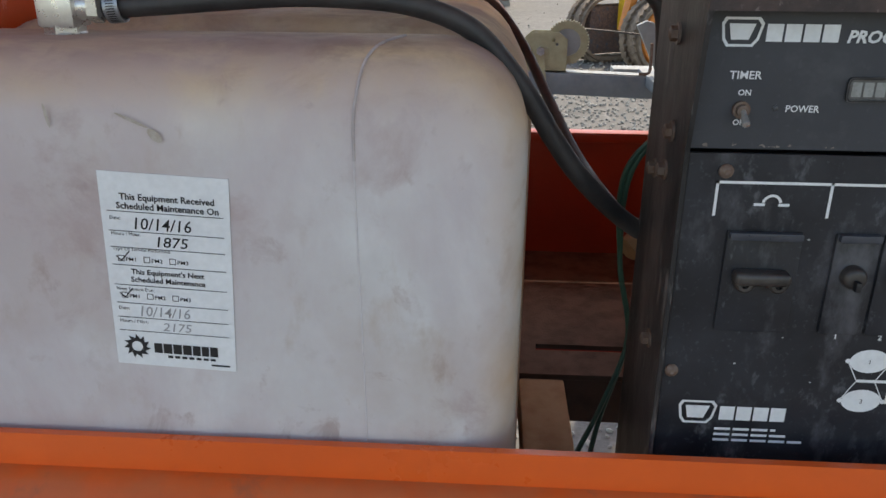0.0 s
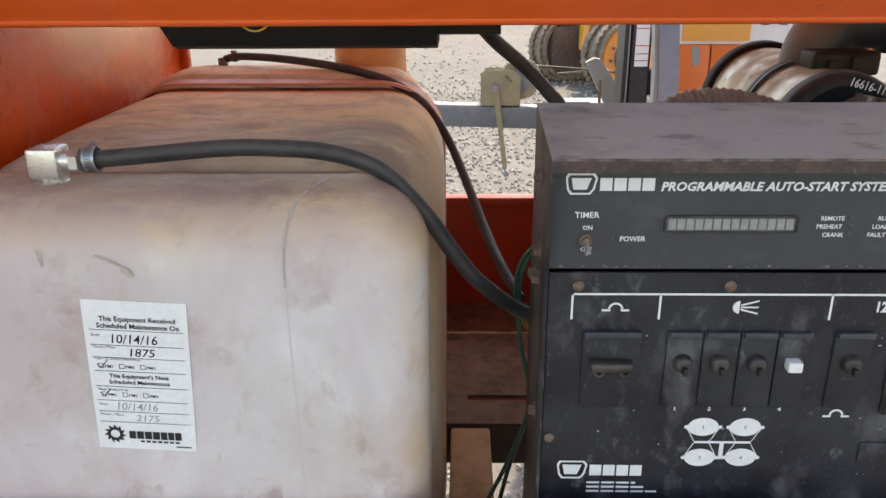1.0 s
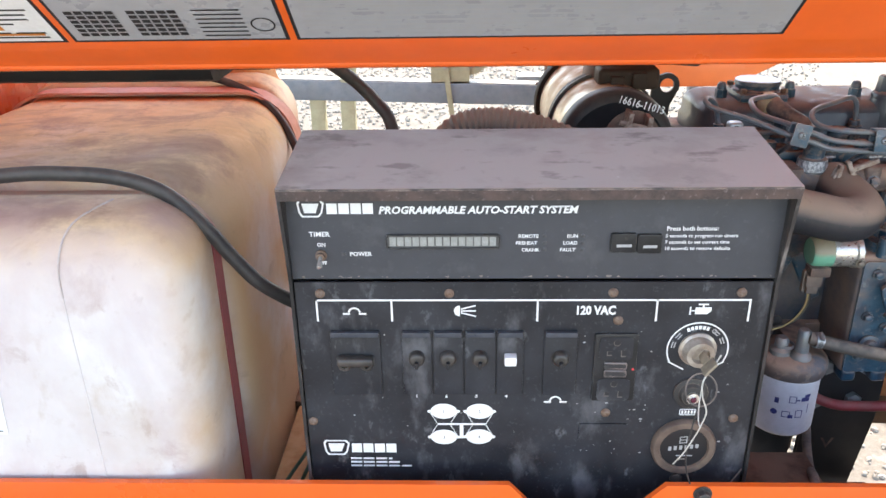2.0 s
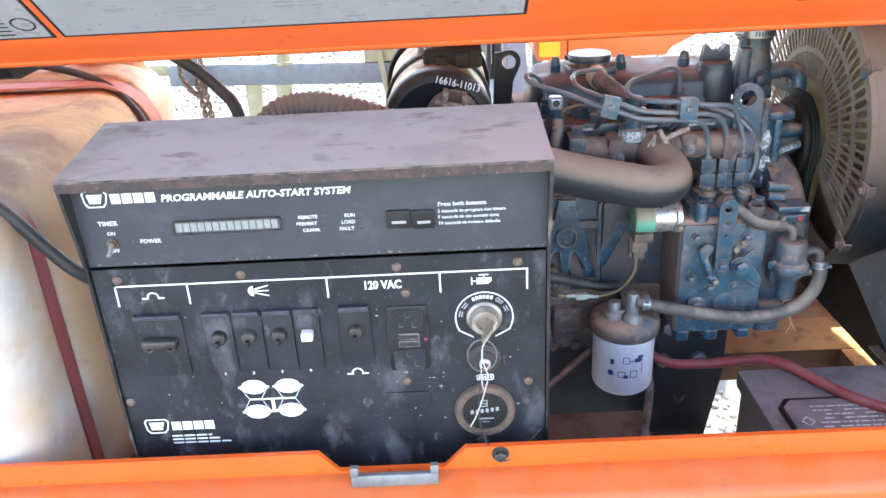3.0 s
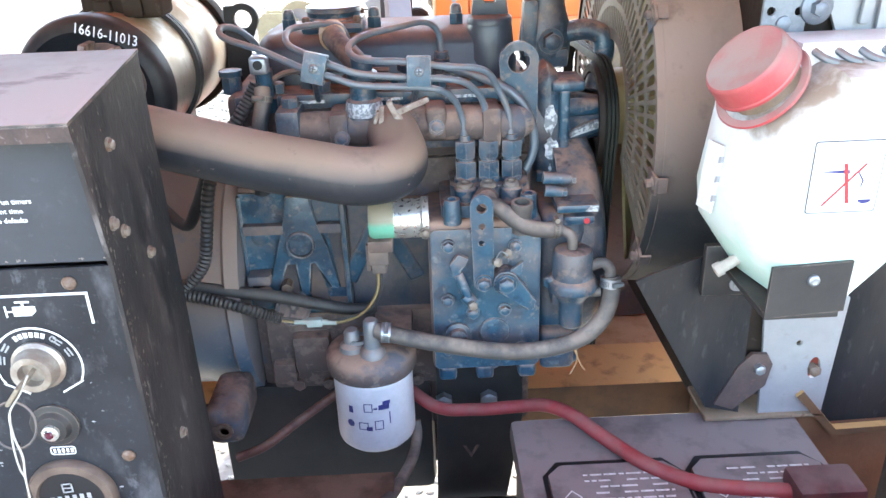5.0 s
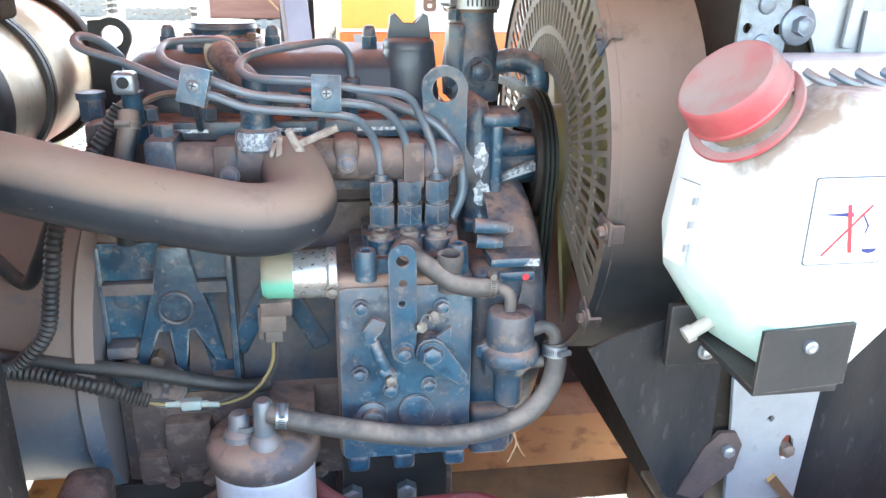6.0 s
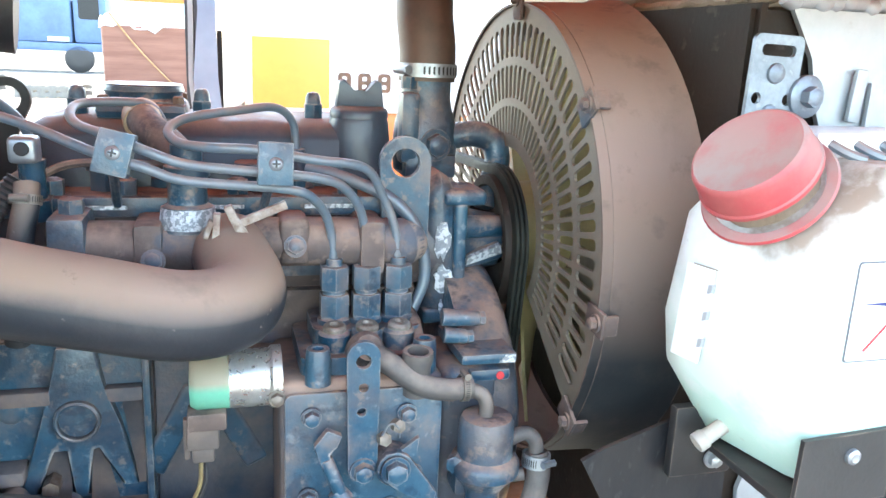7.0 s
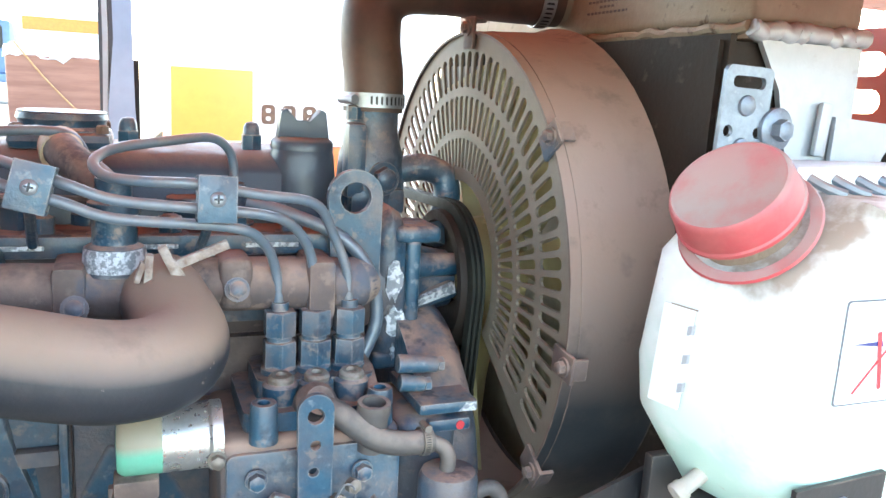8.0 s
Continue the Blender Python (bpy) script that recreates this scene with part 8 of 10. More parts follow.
def build_fan():
    sh = thing("fan_shroud", 1.0, 0.862, 0.86, "black plastic fan shroud under brown dust with a slotted guard", "fan shroud")
    bm = bmesh.new()
    turned(bm, (0.955, FY, FZ), (1, 0, 0), ((0, 0.1815), (0.0, 0.186), (0.006, 0.1865), (0.056, 0.1890), (0.064, 0.193), (0.064, 0.1850)), 72, True)
    # cut away at the upper far side
    bmesh.ops.delete(bm, geom=[f for f in bm.faces if f.calc_center_median().y - FY > 0.055 and -0.02 < f.calc_center_median().z - FZ < 0.165], context="FACES")
    part("shroud_ring", bm, SHROUD, sh, "wide dusty shroud ring")
    s = Sheet((1.020, 0, 0), (0, -1, 0), (0, 0, 1))
    bm = bmesh.new()
    s.slab(bm, ((-1.10, 0.840), (-0.690, 0.840), (-0.655, 0.90), (-0.652, 1.298), (-1.10, 1.298)), -0.004, 0.0, [[(-FY - 0.186 * math.cos(radians(a)), FZ + 0.186 * math.sin(radians(a))) for a in range(0, 360, 8)]])
    part("shroud_back", bm, BROWN_BLACK, sh, "flat black back of the shroud")
    bm = bmesh.new()
    box(bm, 1.0165, 1.072, 0.657, 0.661, 0.885, 1.2945, 0.0)
    part("shroud_flange", bm, BROWN_BLACK, sh)
    # lower air deflector
    bm = bmesh.new()
    d = Sheet((0, 0.6475, 0))
    d.slab(bm, ((0.931, 1.017), (0.945, 1.024), (1.036, 1.055), (1.039, 0.872), (1.006, 0.880)), -0.003, 0.0)
    part("deflector", bm, SLATE_STEEL, sh, "black sheet deflector below the fan")
    # guard: three rows of round-ended slots in a flat ring, cut off below
    bm = bmesh.new()
    rows = (0.070, 0.080, 0.104, 0.110, 0.137, 0.143, 0.171, 0.1835)
    start, end, pitch, web = -38.0, 214.0, 4.45, 1.55
    angles = [start]
    a = start + 3
    while a + pitch < end - 2:
        angles += [a, a + pitch - web]
        a += pitch
    angles.append(end)
    grid = {}
    x = 0.950

    def vert(i, j):
        if (i, j) not in grid:
            grid[i, j] = bm.verts.new(polar(x, rows[j], angles[i]))
        return grid[i, j]

    for i in range(len(angles) - 1):
        for j in range(len(rows) - 1):
            if j not in (1, 3, 5) or i % 2 == 0:
                bm.faces.new((vert(i, j), vert(i + 1, j), vert(i + 1, j + 1), vert(i, j + 1)))
                continue
            half = (angles[i + 1] - angles[i]) / 2
            run = radians(half) * rows[j] * 1.1
            for ii, sa in ((i, 1), (i + 1, -1)):
                for jj, sr in ((j, 1), (j + 1, -1)):
                    aa, rr = angles[ii], rows[jj]
                    p = bm.verts.new(polar(x, rr, aa + sa * half))
                    q = bm.verts.new(polar(x, rr + sr * run * 0.29, aa + sa * half * 0.29))
                    o = bm.verts.new(polar(x, rr + sr * run, aa))
                    bm.faces.new((vert(ii, jj), p, q, o))
    thicken(bm, 0.0022, 0, 0)
    g = part("fan_guard", bm, GUARD, sh, "tan dusty steel guard with rows of slots")
    bm = bmesh.new()
    turned(bm, (0.9475, FY, FZ), (1, 0, 0), ((0, 0.1835), (0, 0.1855), (0.008, 0.1855), (0.008, 0.1835)), 72, True)
    part("guard_rim", bm, SHROUD, sh)
    for a in (92, 142, 186, 213):
        bm = bmesh.new()
        c = Vector(polar(0.948, 0.186, a))
        u = Vector((0, math.cos(radians(a)), math.sin(radians(a))))
        w = Vector((0, -u.z, u.y))
        m = Matrix((Vector((1, 0, 0)), u, w)).transposed().to_4x4()
        m.translation = c
        box(bm, -0.002, 0.001, -0.014, 0.010, -0.009, 0.009, 0.002, m)
        box(bm, 0.001, 0.010, 0.006, 0.009, -0.007, 0.007, 0.001, m)
        tab = part("guard_tab", bm, BROWN_CAST, sh, "bent mounting tab")
        bm = bmesh.new()
        hexagon(bm, c + u * 0.002 + Vector((-0.002, 0, 0)), (-1, 0, 0), 0.0042, 0.0036, 0.006)
        part("bolt", bm, BROWN_CAST, tab)
    # fan behind the guard
    fan = thing("cooling_fan", 0.985, FY, FZ - 0.17, "dusty yellowish plastic cooling fan inside the shroud", "fan")
    bm = bmesh.new()
    turned(bm, (0.945, FY, FZ), (1, 0, 0), ((0, 0.030), (0.004, 0.040), (0.05, 0.042), (0.055, 0.030)), 32)
    part("fan_hub", bm, FAN_YELLOW, fan)
    for k in range(7):
        bm = bmesh.new()
        a = k * 360 / 7 + 20
        n = 6
        lines = []
        for i in range(n + 1):
            r = 0.038 + (0.172 - 0.038) * i / n
            tw = 0.020 - 0.006 * i / n
            lines.append([bm.verts.new(polar(0.985 - tw, r, a - 12 - 4 * i / n)), bm.verts.new(polar(0.988, r, a)), bm.verts.new(polar(0.985 + tw, r, a + 12 + 3 * i / n))])
        for p, q in zip(lines, lines[1:]):
            for j in range(2):
                bm.faces.new((p[j], p[j + 1], q[j + 1], q[j]))
        thicken(bm, 0.003, 0, 0)
        part("fan_blade", bm, FAN_YELLOW, fan)


build_fan()


def build_radiator():
    rad = thing("radiator", 1.08, 0.86, 0.84, "weathered aluminium radiator with a dusty welded top tank", "radiator")
    bm = bmesh.new()
    box(bm, 1.046, 1.110, 0.68, 1.10, 0.88, 1.296, 0.002)
    part("core", bm, CORE_OLIVE, rad, "dusty olive radiator core")
    bm = bmesh.new()
    box(bm, 1.040, 1.124, 0.656, 1.108, 1.304, 1.372, 0.008, seg=3)
    box(bm, 1.036, 1.122, 0.654, 1.110, 1.296, 1.305, 0.003)
    tt = part("top_tank", bm, ALU_TAN, rad, "tan dusty aluminium top tank")
    bm = bmesh.new()
    rng = random.Random(8)
    pts = [(1.036 + 0.006 * rng.random(), 0.652, 1.298 + 0.004 * rng.random())]
    for k in range(24):
        pts.append((1.036 + 0.090 * k / 24, 0.652 + 0.002 * rng.random(), 1.299 + 0.004 * rng.random()))
    tube(bm, pts, 0.0055, 10, 3)
    part("weld_bead", bm, ALU, tt, "lumpy weld bead")
    bm = bmesh.new()
    pts = [(1.034 + 0.002 * rng.random(), 0.656 + 0.45 * k / 60, 1.301 + 0.0025 * rng.random()) for k in range(61)]
    tube(bm, pts, 0.0036, 8, 2)
    part("weld_bead", bm, ALU_TAN, tt)
    s = Sheet((1.040, 0, 0), (0, -1, 0), (0, 0, 1))
    bm = bmesh.new()
    s.rect(bm, -0.842, 1.319, -0.782, 1.334, 0.0006)
    pl = part("stamped_plate", bm, ALU_TAN, tt, "small stamped maker's plate", False)
    bm = bmesh.new()
    for z, a, b in ((1.3295, -0.838, -0.790), (1.3255, -0.822, -0.802), (1.3212, -0.839, -0.785)):
        y = a
        while y < b:
            s.rect(bm, y, z, min(y + 0.004, b), z + 0.0018, 0.0011)
            y += 0.0052
    tagged(part("unreadable_stamp", bm, BROWN_CAST, tt, "", False), kind="stuff")
    bm = bmesh.new()
    rod(bm, (1.000, 0.888, 1.338), (1.042, 0.884, 1.338), 0.0215, seg=24)
    part("inlet_neck", bm, ALU_TAN, tt)
    # side channel, seen from the front, with its cut corner
    f = Sheet((0, 0.650, 0))
    bm = bmesh.new()
    f.slab(bm, ((1.040, 1.296), (1.118, 1.296), (1.118, 1.000), (1.127, 0.990), (1.121, 0.868), (1.060, 0.868), (1.055, 0.940), (1.051, 0.982), (1.070, 1.04), (1.078, 1.14), (1.076, 1.215), (1.066, 1.238), (1.058, 1.268)), -0.004, 0.0, [f.disc(1.106, 0.917, 0.006, 10, 0.012), f.disc(1.088, 0.945, 0.003, 10)])
    ch = part("side_channel", bm, ALU, rad, "pale weathered aluminium side channel")
    bm = bmesh.new()
    box(bm, 1.110, 1.118, 0.650, 0.70, 0.99, 1.290, 0.001)
    part("channel_flange", bm, ALU, rad)
    bm = bmesh.new()
    m = Matrix.Translation((1.091, 0.646, 1.247)) @ Matrix.Rotation(radians(4), 4, "Y")
    box(bm, -0.0045, 0.0045, -0.002, 0.002, -0.016, 0.016, 0.0018, m)
    part("weld_tab", bm, ALU, ch, "rough welded tab")
    bm = bmesh.new()
    f2 = Sheet((0, 0.645, 0))
    f2.slab(bm, ((1.100, 1.255), (1.19, 1.250), (1.19, 1.14), (1.100, 1.14)), -0.003, 0.0, [f2.disc(1.148, 1.226, 0.006, 12, 0.010)])
    part("front_bracket", bm, ALU, rad, "flat aluminium bracket with a slot")
    bolt(rad, (1.051, 0.6450, 0.923), (0, -1, 0), 0.0052, 0.005, 0.0, GALV)
    bm = bmesh.new()
    box(bm, 1.008, 1.121, 0.646, 0.700, 0.8635, 0.8675, 0.001)
    part("channel_foot", bm, ALU_TAN, rad, "dusty foot of the side channel")
    bm = bmesh.new()
    f.slab(bm, ((1.014, 0.884), (1.032, 0.877), (1.060, 0.903), (1.064, 0.926), (1.058, 0.937), (1.044, 0.938), (1.032, 0.925)), 0.0, 0.0045)
    part("rusty_washer_plate", bm, PLATE_BROWN, rad)
    bolt(rad, (1.106, 0.654, 0.915), (0, -1, 0), 0.006, 0.008, 0.0, RUSTY_BOLT)
    # galvanised hanger
    shift = Vector((1.0245, 0.641, 1.256))
    h = Sheet(shift, (1, 0, -0.03), (0.05, 0, 1))
    bm = bmesh.new()
    h.slab(bm, rounded(-0.0165, -0.030, 0.0165, 0.024, 0.004), 0.0, 0.003, [rounded(-0.0115, 0.012, 0.0115, 0.0185, 0.003), h.disc(-0.0105, -0.012, 0.0034, 12), h.disc(0.0105, -0.012, 0.0034, 12)])
    hg = part("hanger_plate", bm, GALV_DARK, rad, "galvanised hanger plate with slot and holes")
    for x, y in ((0.000, 0.0025), (0.000, -0.021)):
        bm = bmesh.new()
        turned(bm, h.at(x, y, 0.003), h.n, ((0, 0.0060), (0.0015, 0.0055), (0.0026, 0.003), (0.0028, 0)), 18)
        part("rivet", bm, GALV_DARK, hg)
    bm = bmesh.new()
    turned(bm, (1.0475, 0.640, 1.246), (0.1, -1, 0), ((0, 0.0125), (0.003, 0.0125), (0.004, 0.0112), (0.004, 0)), 24)
    hexagon(bm, (1.0475, 0.636, 1.246), (0.1, -1, 0), 0.0062, 0.006)
    part("washer_bolt", bm, GALV_DARK, rad, "bolt on a wide washer")


build_radiator()


NECK_DUST = material("brown_dust_cake", (0.24, 0.17, 0.12), 0.9, other=(0.34, 0.26, 0.20), scale=40, amount=0.7, bump=0.4, grain=300)


def build_reservoir():
    rs = thing("coolant_reservoir", 1.05, 0.59, 1.04, "white plastic bottle of green coolant with a red cap", "coolant bottle")
    outline = [(0.973, 1.088), (0.9685, 1.118), (0.977, 1.180), (0.993, 1.196), (1.014, 1.210), (1.032, 1.217), (1.150, 1.217), (1.150, 1.145), (1.110, 1.100), (1.060, 1.044), (1.006, 1.040)]

    # slanted left face: the bottle narrows towards the viewer
    bm = bmesh.new()
    rings = []
    for y, dx, sc in ((0.640, 0.0, 0.96), (0.634, 0.0, 0.99), (0.620, 0.002, 1.0), (0.575, 0.012, 1.0), (0.556, 0.018, 0.985), (0.549, 0.024, 0.955), (0.547, 0.032, 0.90)):
        cx, cz = 1.06, 1.135
        rings.append([bm.verts.new((cx + (x - cx) * sc + (dx if x < 1.02 else 0), y, cz + (z - cz) * sc)) for x, z in outline])
    for p, q in zip(rings, rings[1:]):
        for k in range(len(p)):
            bm.faces.new((p[k], p[(k + 1) % len(p)], q[(k + 1) % len(q)], q[k]))
    bm.faces.new(rings[0])
    bm.faces.new(rings[-1])
    me_body = part("bottle", bm, coolant_body(), rs)
    # filler neck and cap, leaning to the left
    ax = Vector((-0.69, -0.19, 0.70)).normalized()
    base = Vector((1.004, 0.601, 1.1945))
    bm = bmesh.new()
    turned(bm, base - ax * 0.02, ax, ((0, 0.026), (0.026, 0.026), (0.030, 0.024), (0.042, 0.024)), 30)
    part("filler_neck", bm, NECK_DUST, rs, "filler neck caked with brown dust")
    # the loose tether ring hangs a little lower than the cap, towards the viewer
    sag = (Vector((-0.10, -0.75, -0.55)) - ax * Vector((-0.10, -0.75, -0.55)).dot(ax)).normalized()
    bm = bmesh.new()
    turned(bm, base + ax * 0.0105 + sag * 0.0065, (ax + sag * 0.10).normalized(), ((0, 0.0295), (0, 0.0350), (0.0012, 0.0358), (0.0026, 0.0350), (0.0026, 0.0295)), 40, True)
    part("cap_tether", bm, RED_CAP, rs, "red plastic tether ring")
    bm = bmesh.new()
    turned(bm, base + ax * 0.0165, ax, ((0, 0.0300), (0.001, 0.0328), (0.003, 0.0328), (0.004, 0.0318), (0.0165, 0.0310), (0.0192, 0.0298), (0.0200, 0.0284), (0.0193, 0.0270), (0.0193, 0)), 40)
    part("cap", bm, RED_CAP, rs, "dusty red screw cap")
    # level strip on the slanted side
    s = Sheet((0.9715, 0.610, 1.109), (0.014, -0.055, 0), (0.10, 0, 1))
    bm = bmesh.new()
    s.slab(bm, ((-0.011, -0.010), (0.008, -0.010), (0.008, 0.044), (-0.011, 0.044)), 0.0, 0.0020)
    part("level_strip", bm, PAPER, rs, "white level strip with marks")
    for k in range(3):
        bm = bmesh.new()
        s.slab(bm, ((0.0066, -0.001 + k * 0.0155), (0.0094, 0.000 + k * 0.0155), (0.0094, 0.0050 + k * 0.0155), (0.0066, 0.0040 + k * 0.0155)), 0.0, 0.0026)
        part("level_mark", bm, GREY_PRINT, rs, "", False)
    bm = bmesh.new()
    s.rect(bm, -0.006, 0.0440, 0.011, 0.0447, 0.0024)
    part("level_mark", bm, NECK_DUST, rs, "", False)
    # warning label on the front
    f = Sheet((0, 0.5468, 0), (1, 0, 0), (-0.05, 0, 1))
    bm = bmesh.new()
    f.slab(bm, rounded(1.0165, 1.1185, 1.0665, 1.1715, 0.002), 0.0, 0.0003)
    part("label_outline", bm, material("faded_grey_outline", (0.12, 0.125, 0.14), 0.5), rs)
    bm = bmesh.new()
    f.slab(bm, rounded(1.0175, 1.1195, 1.0655, 1.1705, 0.0018), 0.0003, 0.0006)
    part("label", bm, PAPER, rs, "white square label with a crossed-out symbol")
    for a, b, w, h in (((1.028, 1.125), (1.054, 1.154), 0.0016, 0.0009), ((1.040, 1.154), (1.045, 1.127), 0.0026, 0.0011)):
        bm = bmesh.new()
        f.line(bm, (a, b), w, h)
        part("crossing_mark", bm, RED_PRINT, rs, "", False)
    bm = bmesh.new()
    f.face(bm, ((1.022, 1.1495), (1.044, 1.1475), (1.043, 1.1505)), 0.0008)
    part("printed_symbol", bm, BLUE_PRINT, rs, "", False)
    bm = bmesh.new()
    f.line(bm, ((1.0495, 1.149), (1.054, 1.142), (1.053, 1.138)), 0.0011, 0.0008)
    part("printed_symbol", bm, BLUE_PRINT, rs, "", False)
    bm = bmesh.new()
    f.face(bm, f.disc(1.0575, 1.128, 0.0050, 10, 0.0030, 180, 360), 0.0008)
    part("printed_symbol", bm, BLUE_PRINT, rs, "", False)
    # bracket with front tongue
    bm = bmesh.new()
    g = Sheet((0, 0.5435, 0))
    g.slab(bm, ((0.9985, 1.036), (1.0575, 1.040), (1.0585, 1.081), (0.9995, 1.078)), -0.003, 0.0)
    box(bm, 1.000, 1.056, 0.5465, 0.652, 1.0330, 1.0380, 0.001)
    br = part("bottle_bracket", bm, BLACK_STEEL, rs, "black steel bracket holding the bottle")
    bm = bmesh.new()
    turned(bm, (1.0305, 0.5435, 1.067), (0, -1, 0), ((0, 0.0045), (0.002, 0.0042), (0.003, 0.0025), (0.0022, 0)), 16)
    part("screw", bm, GALV, br)
    bm = bmesh.new()
    box(bm, 0.984, 1.028, 0.632, 0.640, 1.008, 1.056, 0.002)
    part("back_plate", bm, BLACK_STEEL, br)
    bm = bmesh.new()
    tube(bm, [(1.004, 0.610, 1.056), (0.996, 0.610, 1.051), (0.987, 0.610, 1.0455)], 0.0048, 14)
    rod(bm, (0.990, 0.610, 1.0472), (0.984, 0.610, 1.0438), 0.0060, seg=16, soft=0.001)
    part("outlet_spigot", bm, material("grubby_white_plastic", (0.58, 0.54, 0.49), 0.45, other=(0.36, 0.30, 0.25), scale=60, amount=0.7, dust=(0.4, 0.32, 0.26), dusty=0.6), rs, "small grubby white outlet spigot")
    bolt(rs, (1.013, 0.631, 1.020), (0, -1, 0), 0.0045, 0.004, 0.0065, GALV)
    # toothed top strip
    bm = bmesh.new()
    box(bm, 1.017, 1.15, 0.588, 0.634, 1.212, 1.230, 0.003)
    part("top_rail", bm, PAPER, rs)
    for k in range(6):
        bm = bmesh.new()
        tube(bm, [(1.026 + k * 0.0165, 0.589, 1.224), (1.031 + k * 0.0165, 0.582, 1.220), (1.039 + k * 0.0165, 0.577, 1.217)], 0.0028, 8)
        part("moulded_tooth", bm, BLUE_GREY, rs)


def coolant_body():
    """White plastic that turns green below the coolant's level."""
    m = material("coolant_bottle_plastic", (0.78, 0.80, 0.78), 0.36, dust=(0.44, 0.36, 0.29), dusty=0.35, bump=0.03, grain=80)
    n, link = m.node_tree.nodes, m.node_tree.links.new
    b = n["Principled BSDF"]
    old = b.inputs["Base Color"].links[0].from_socket
    c = n.new("ShaderNodeTexCoord")
    s = n.new("ShaderNodeSeparateXYZ")
    link(c.outputs["Object"], s.inputs[0])
    r = n.new("ShaderNodeMapRange")
    r.inputs["From Min"].default_value, r.inputs["From Max"].default_value = 1.160, 1.085
    link(s.outputs["Z"], r.inputs["Value"])
    x = n.new("ShaderNodeMix")
    x.data_type = "RGBA"
    link(r.outputs[0], x.inputs["Factor"])
    link(old, x.inputs[6])
    x.inputs[7].default_value = (0.55, 0.75, 0.66, 1)
    # brown dust caked round the filler neck
    v = n.new("ShaderNodeVectorMath")
    v.operation = "DISTANCE"
    link(c.outputs["Object"], v.inputs[0])
    v.inputs[1].default_value = (1.013, 0.589, 1.210)
    z = n.new("ShaderNodeTexNoise")
    z.inputs["Scale"].default_value, z.inputs["Detail"].default_value = 55.0, 6.0
    link(c.outputs["Object"], z.inputs["Vector"])
    w = n.new("ShaderNodeMath")
    w.operation = "MULTIPLY_ADD"
    link(z.outputs["Fac"], w.inputs[0])
    w.inputs[1].default_value = 0.05
    link(v.outputs["Value"], w.inputs[2])
    q = n.new("ShaderNodeMapRange")
    q.inputs["From Min"].default_value, q.inputs["From Max"].default_value = 0.078, 0.064
    q.inputs["To Max"].default_value = 0.85
    link(w.outputs[0], q.inputs["Value"])
    y = n.new("ShaderNodeMix")
    y.data_type = "RGBA"
    link(q.outputs[0], y.inputs["Factor"])
    link(x.outputs[2], y.inputs[6])
    y.inputs[7].default_value = (0.24, 0.165, 0.115, 1)
    link(y.outputs[2], b.inputs["Base Color"])
    layer(m, (0.82, 0.82, 0.80), 13, 0.50, 0.60, 0.55, shift=4.0)
    layer(m, (0.40, 0.31, 0.24), 60, 0.66, 0.74, 0.5, shift=8.0)
    b.inputs["Subsurface Weight"].default_value = 0.15
    b.inputs["Subsurface Radius"].default_value = (0.02, 0.02, 0.02)
    return m


build_reservoir()


# ---- battery and its cable ----
PALE_PRINT = material("worn_pale_print", (0.74, 0.72, 0.70), 0.6, other=(0.36, 0.33, 0.32), scale=200, amount=0.6)


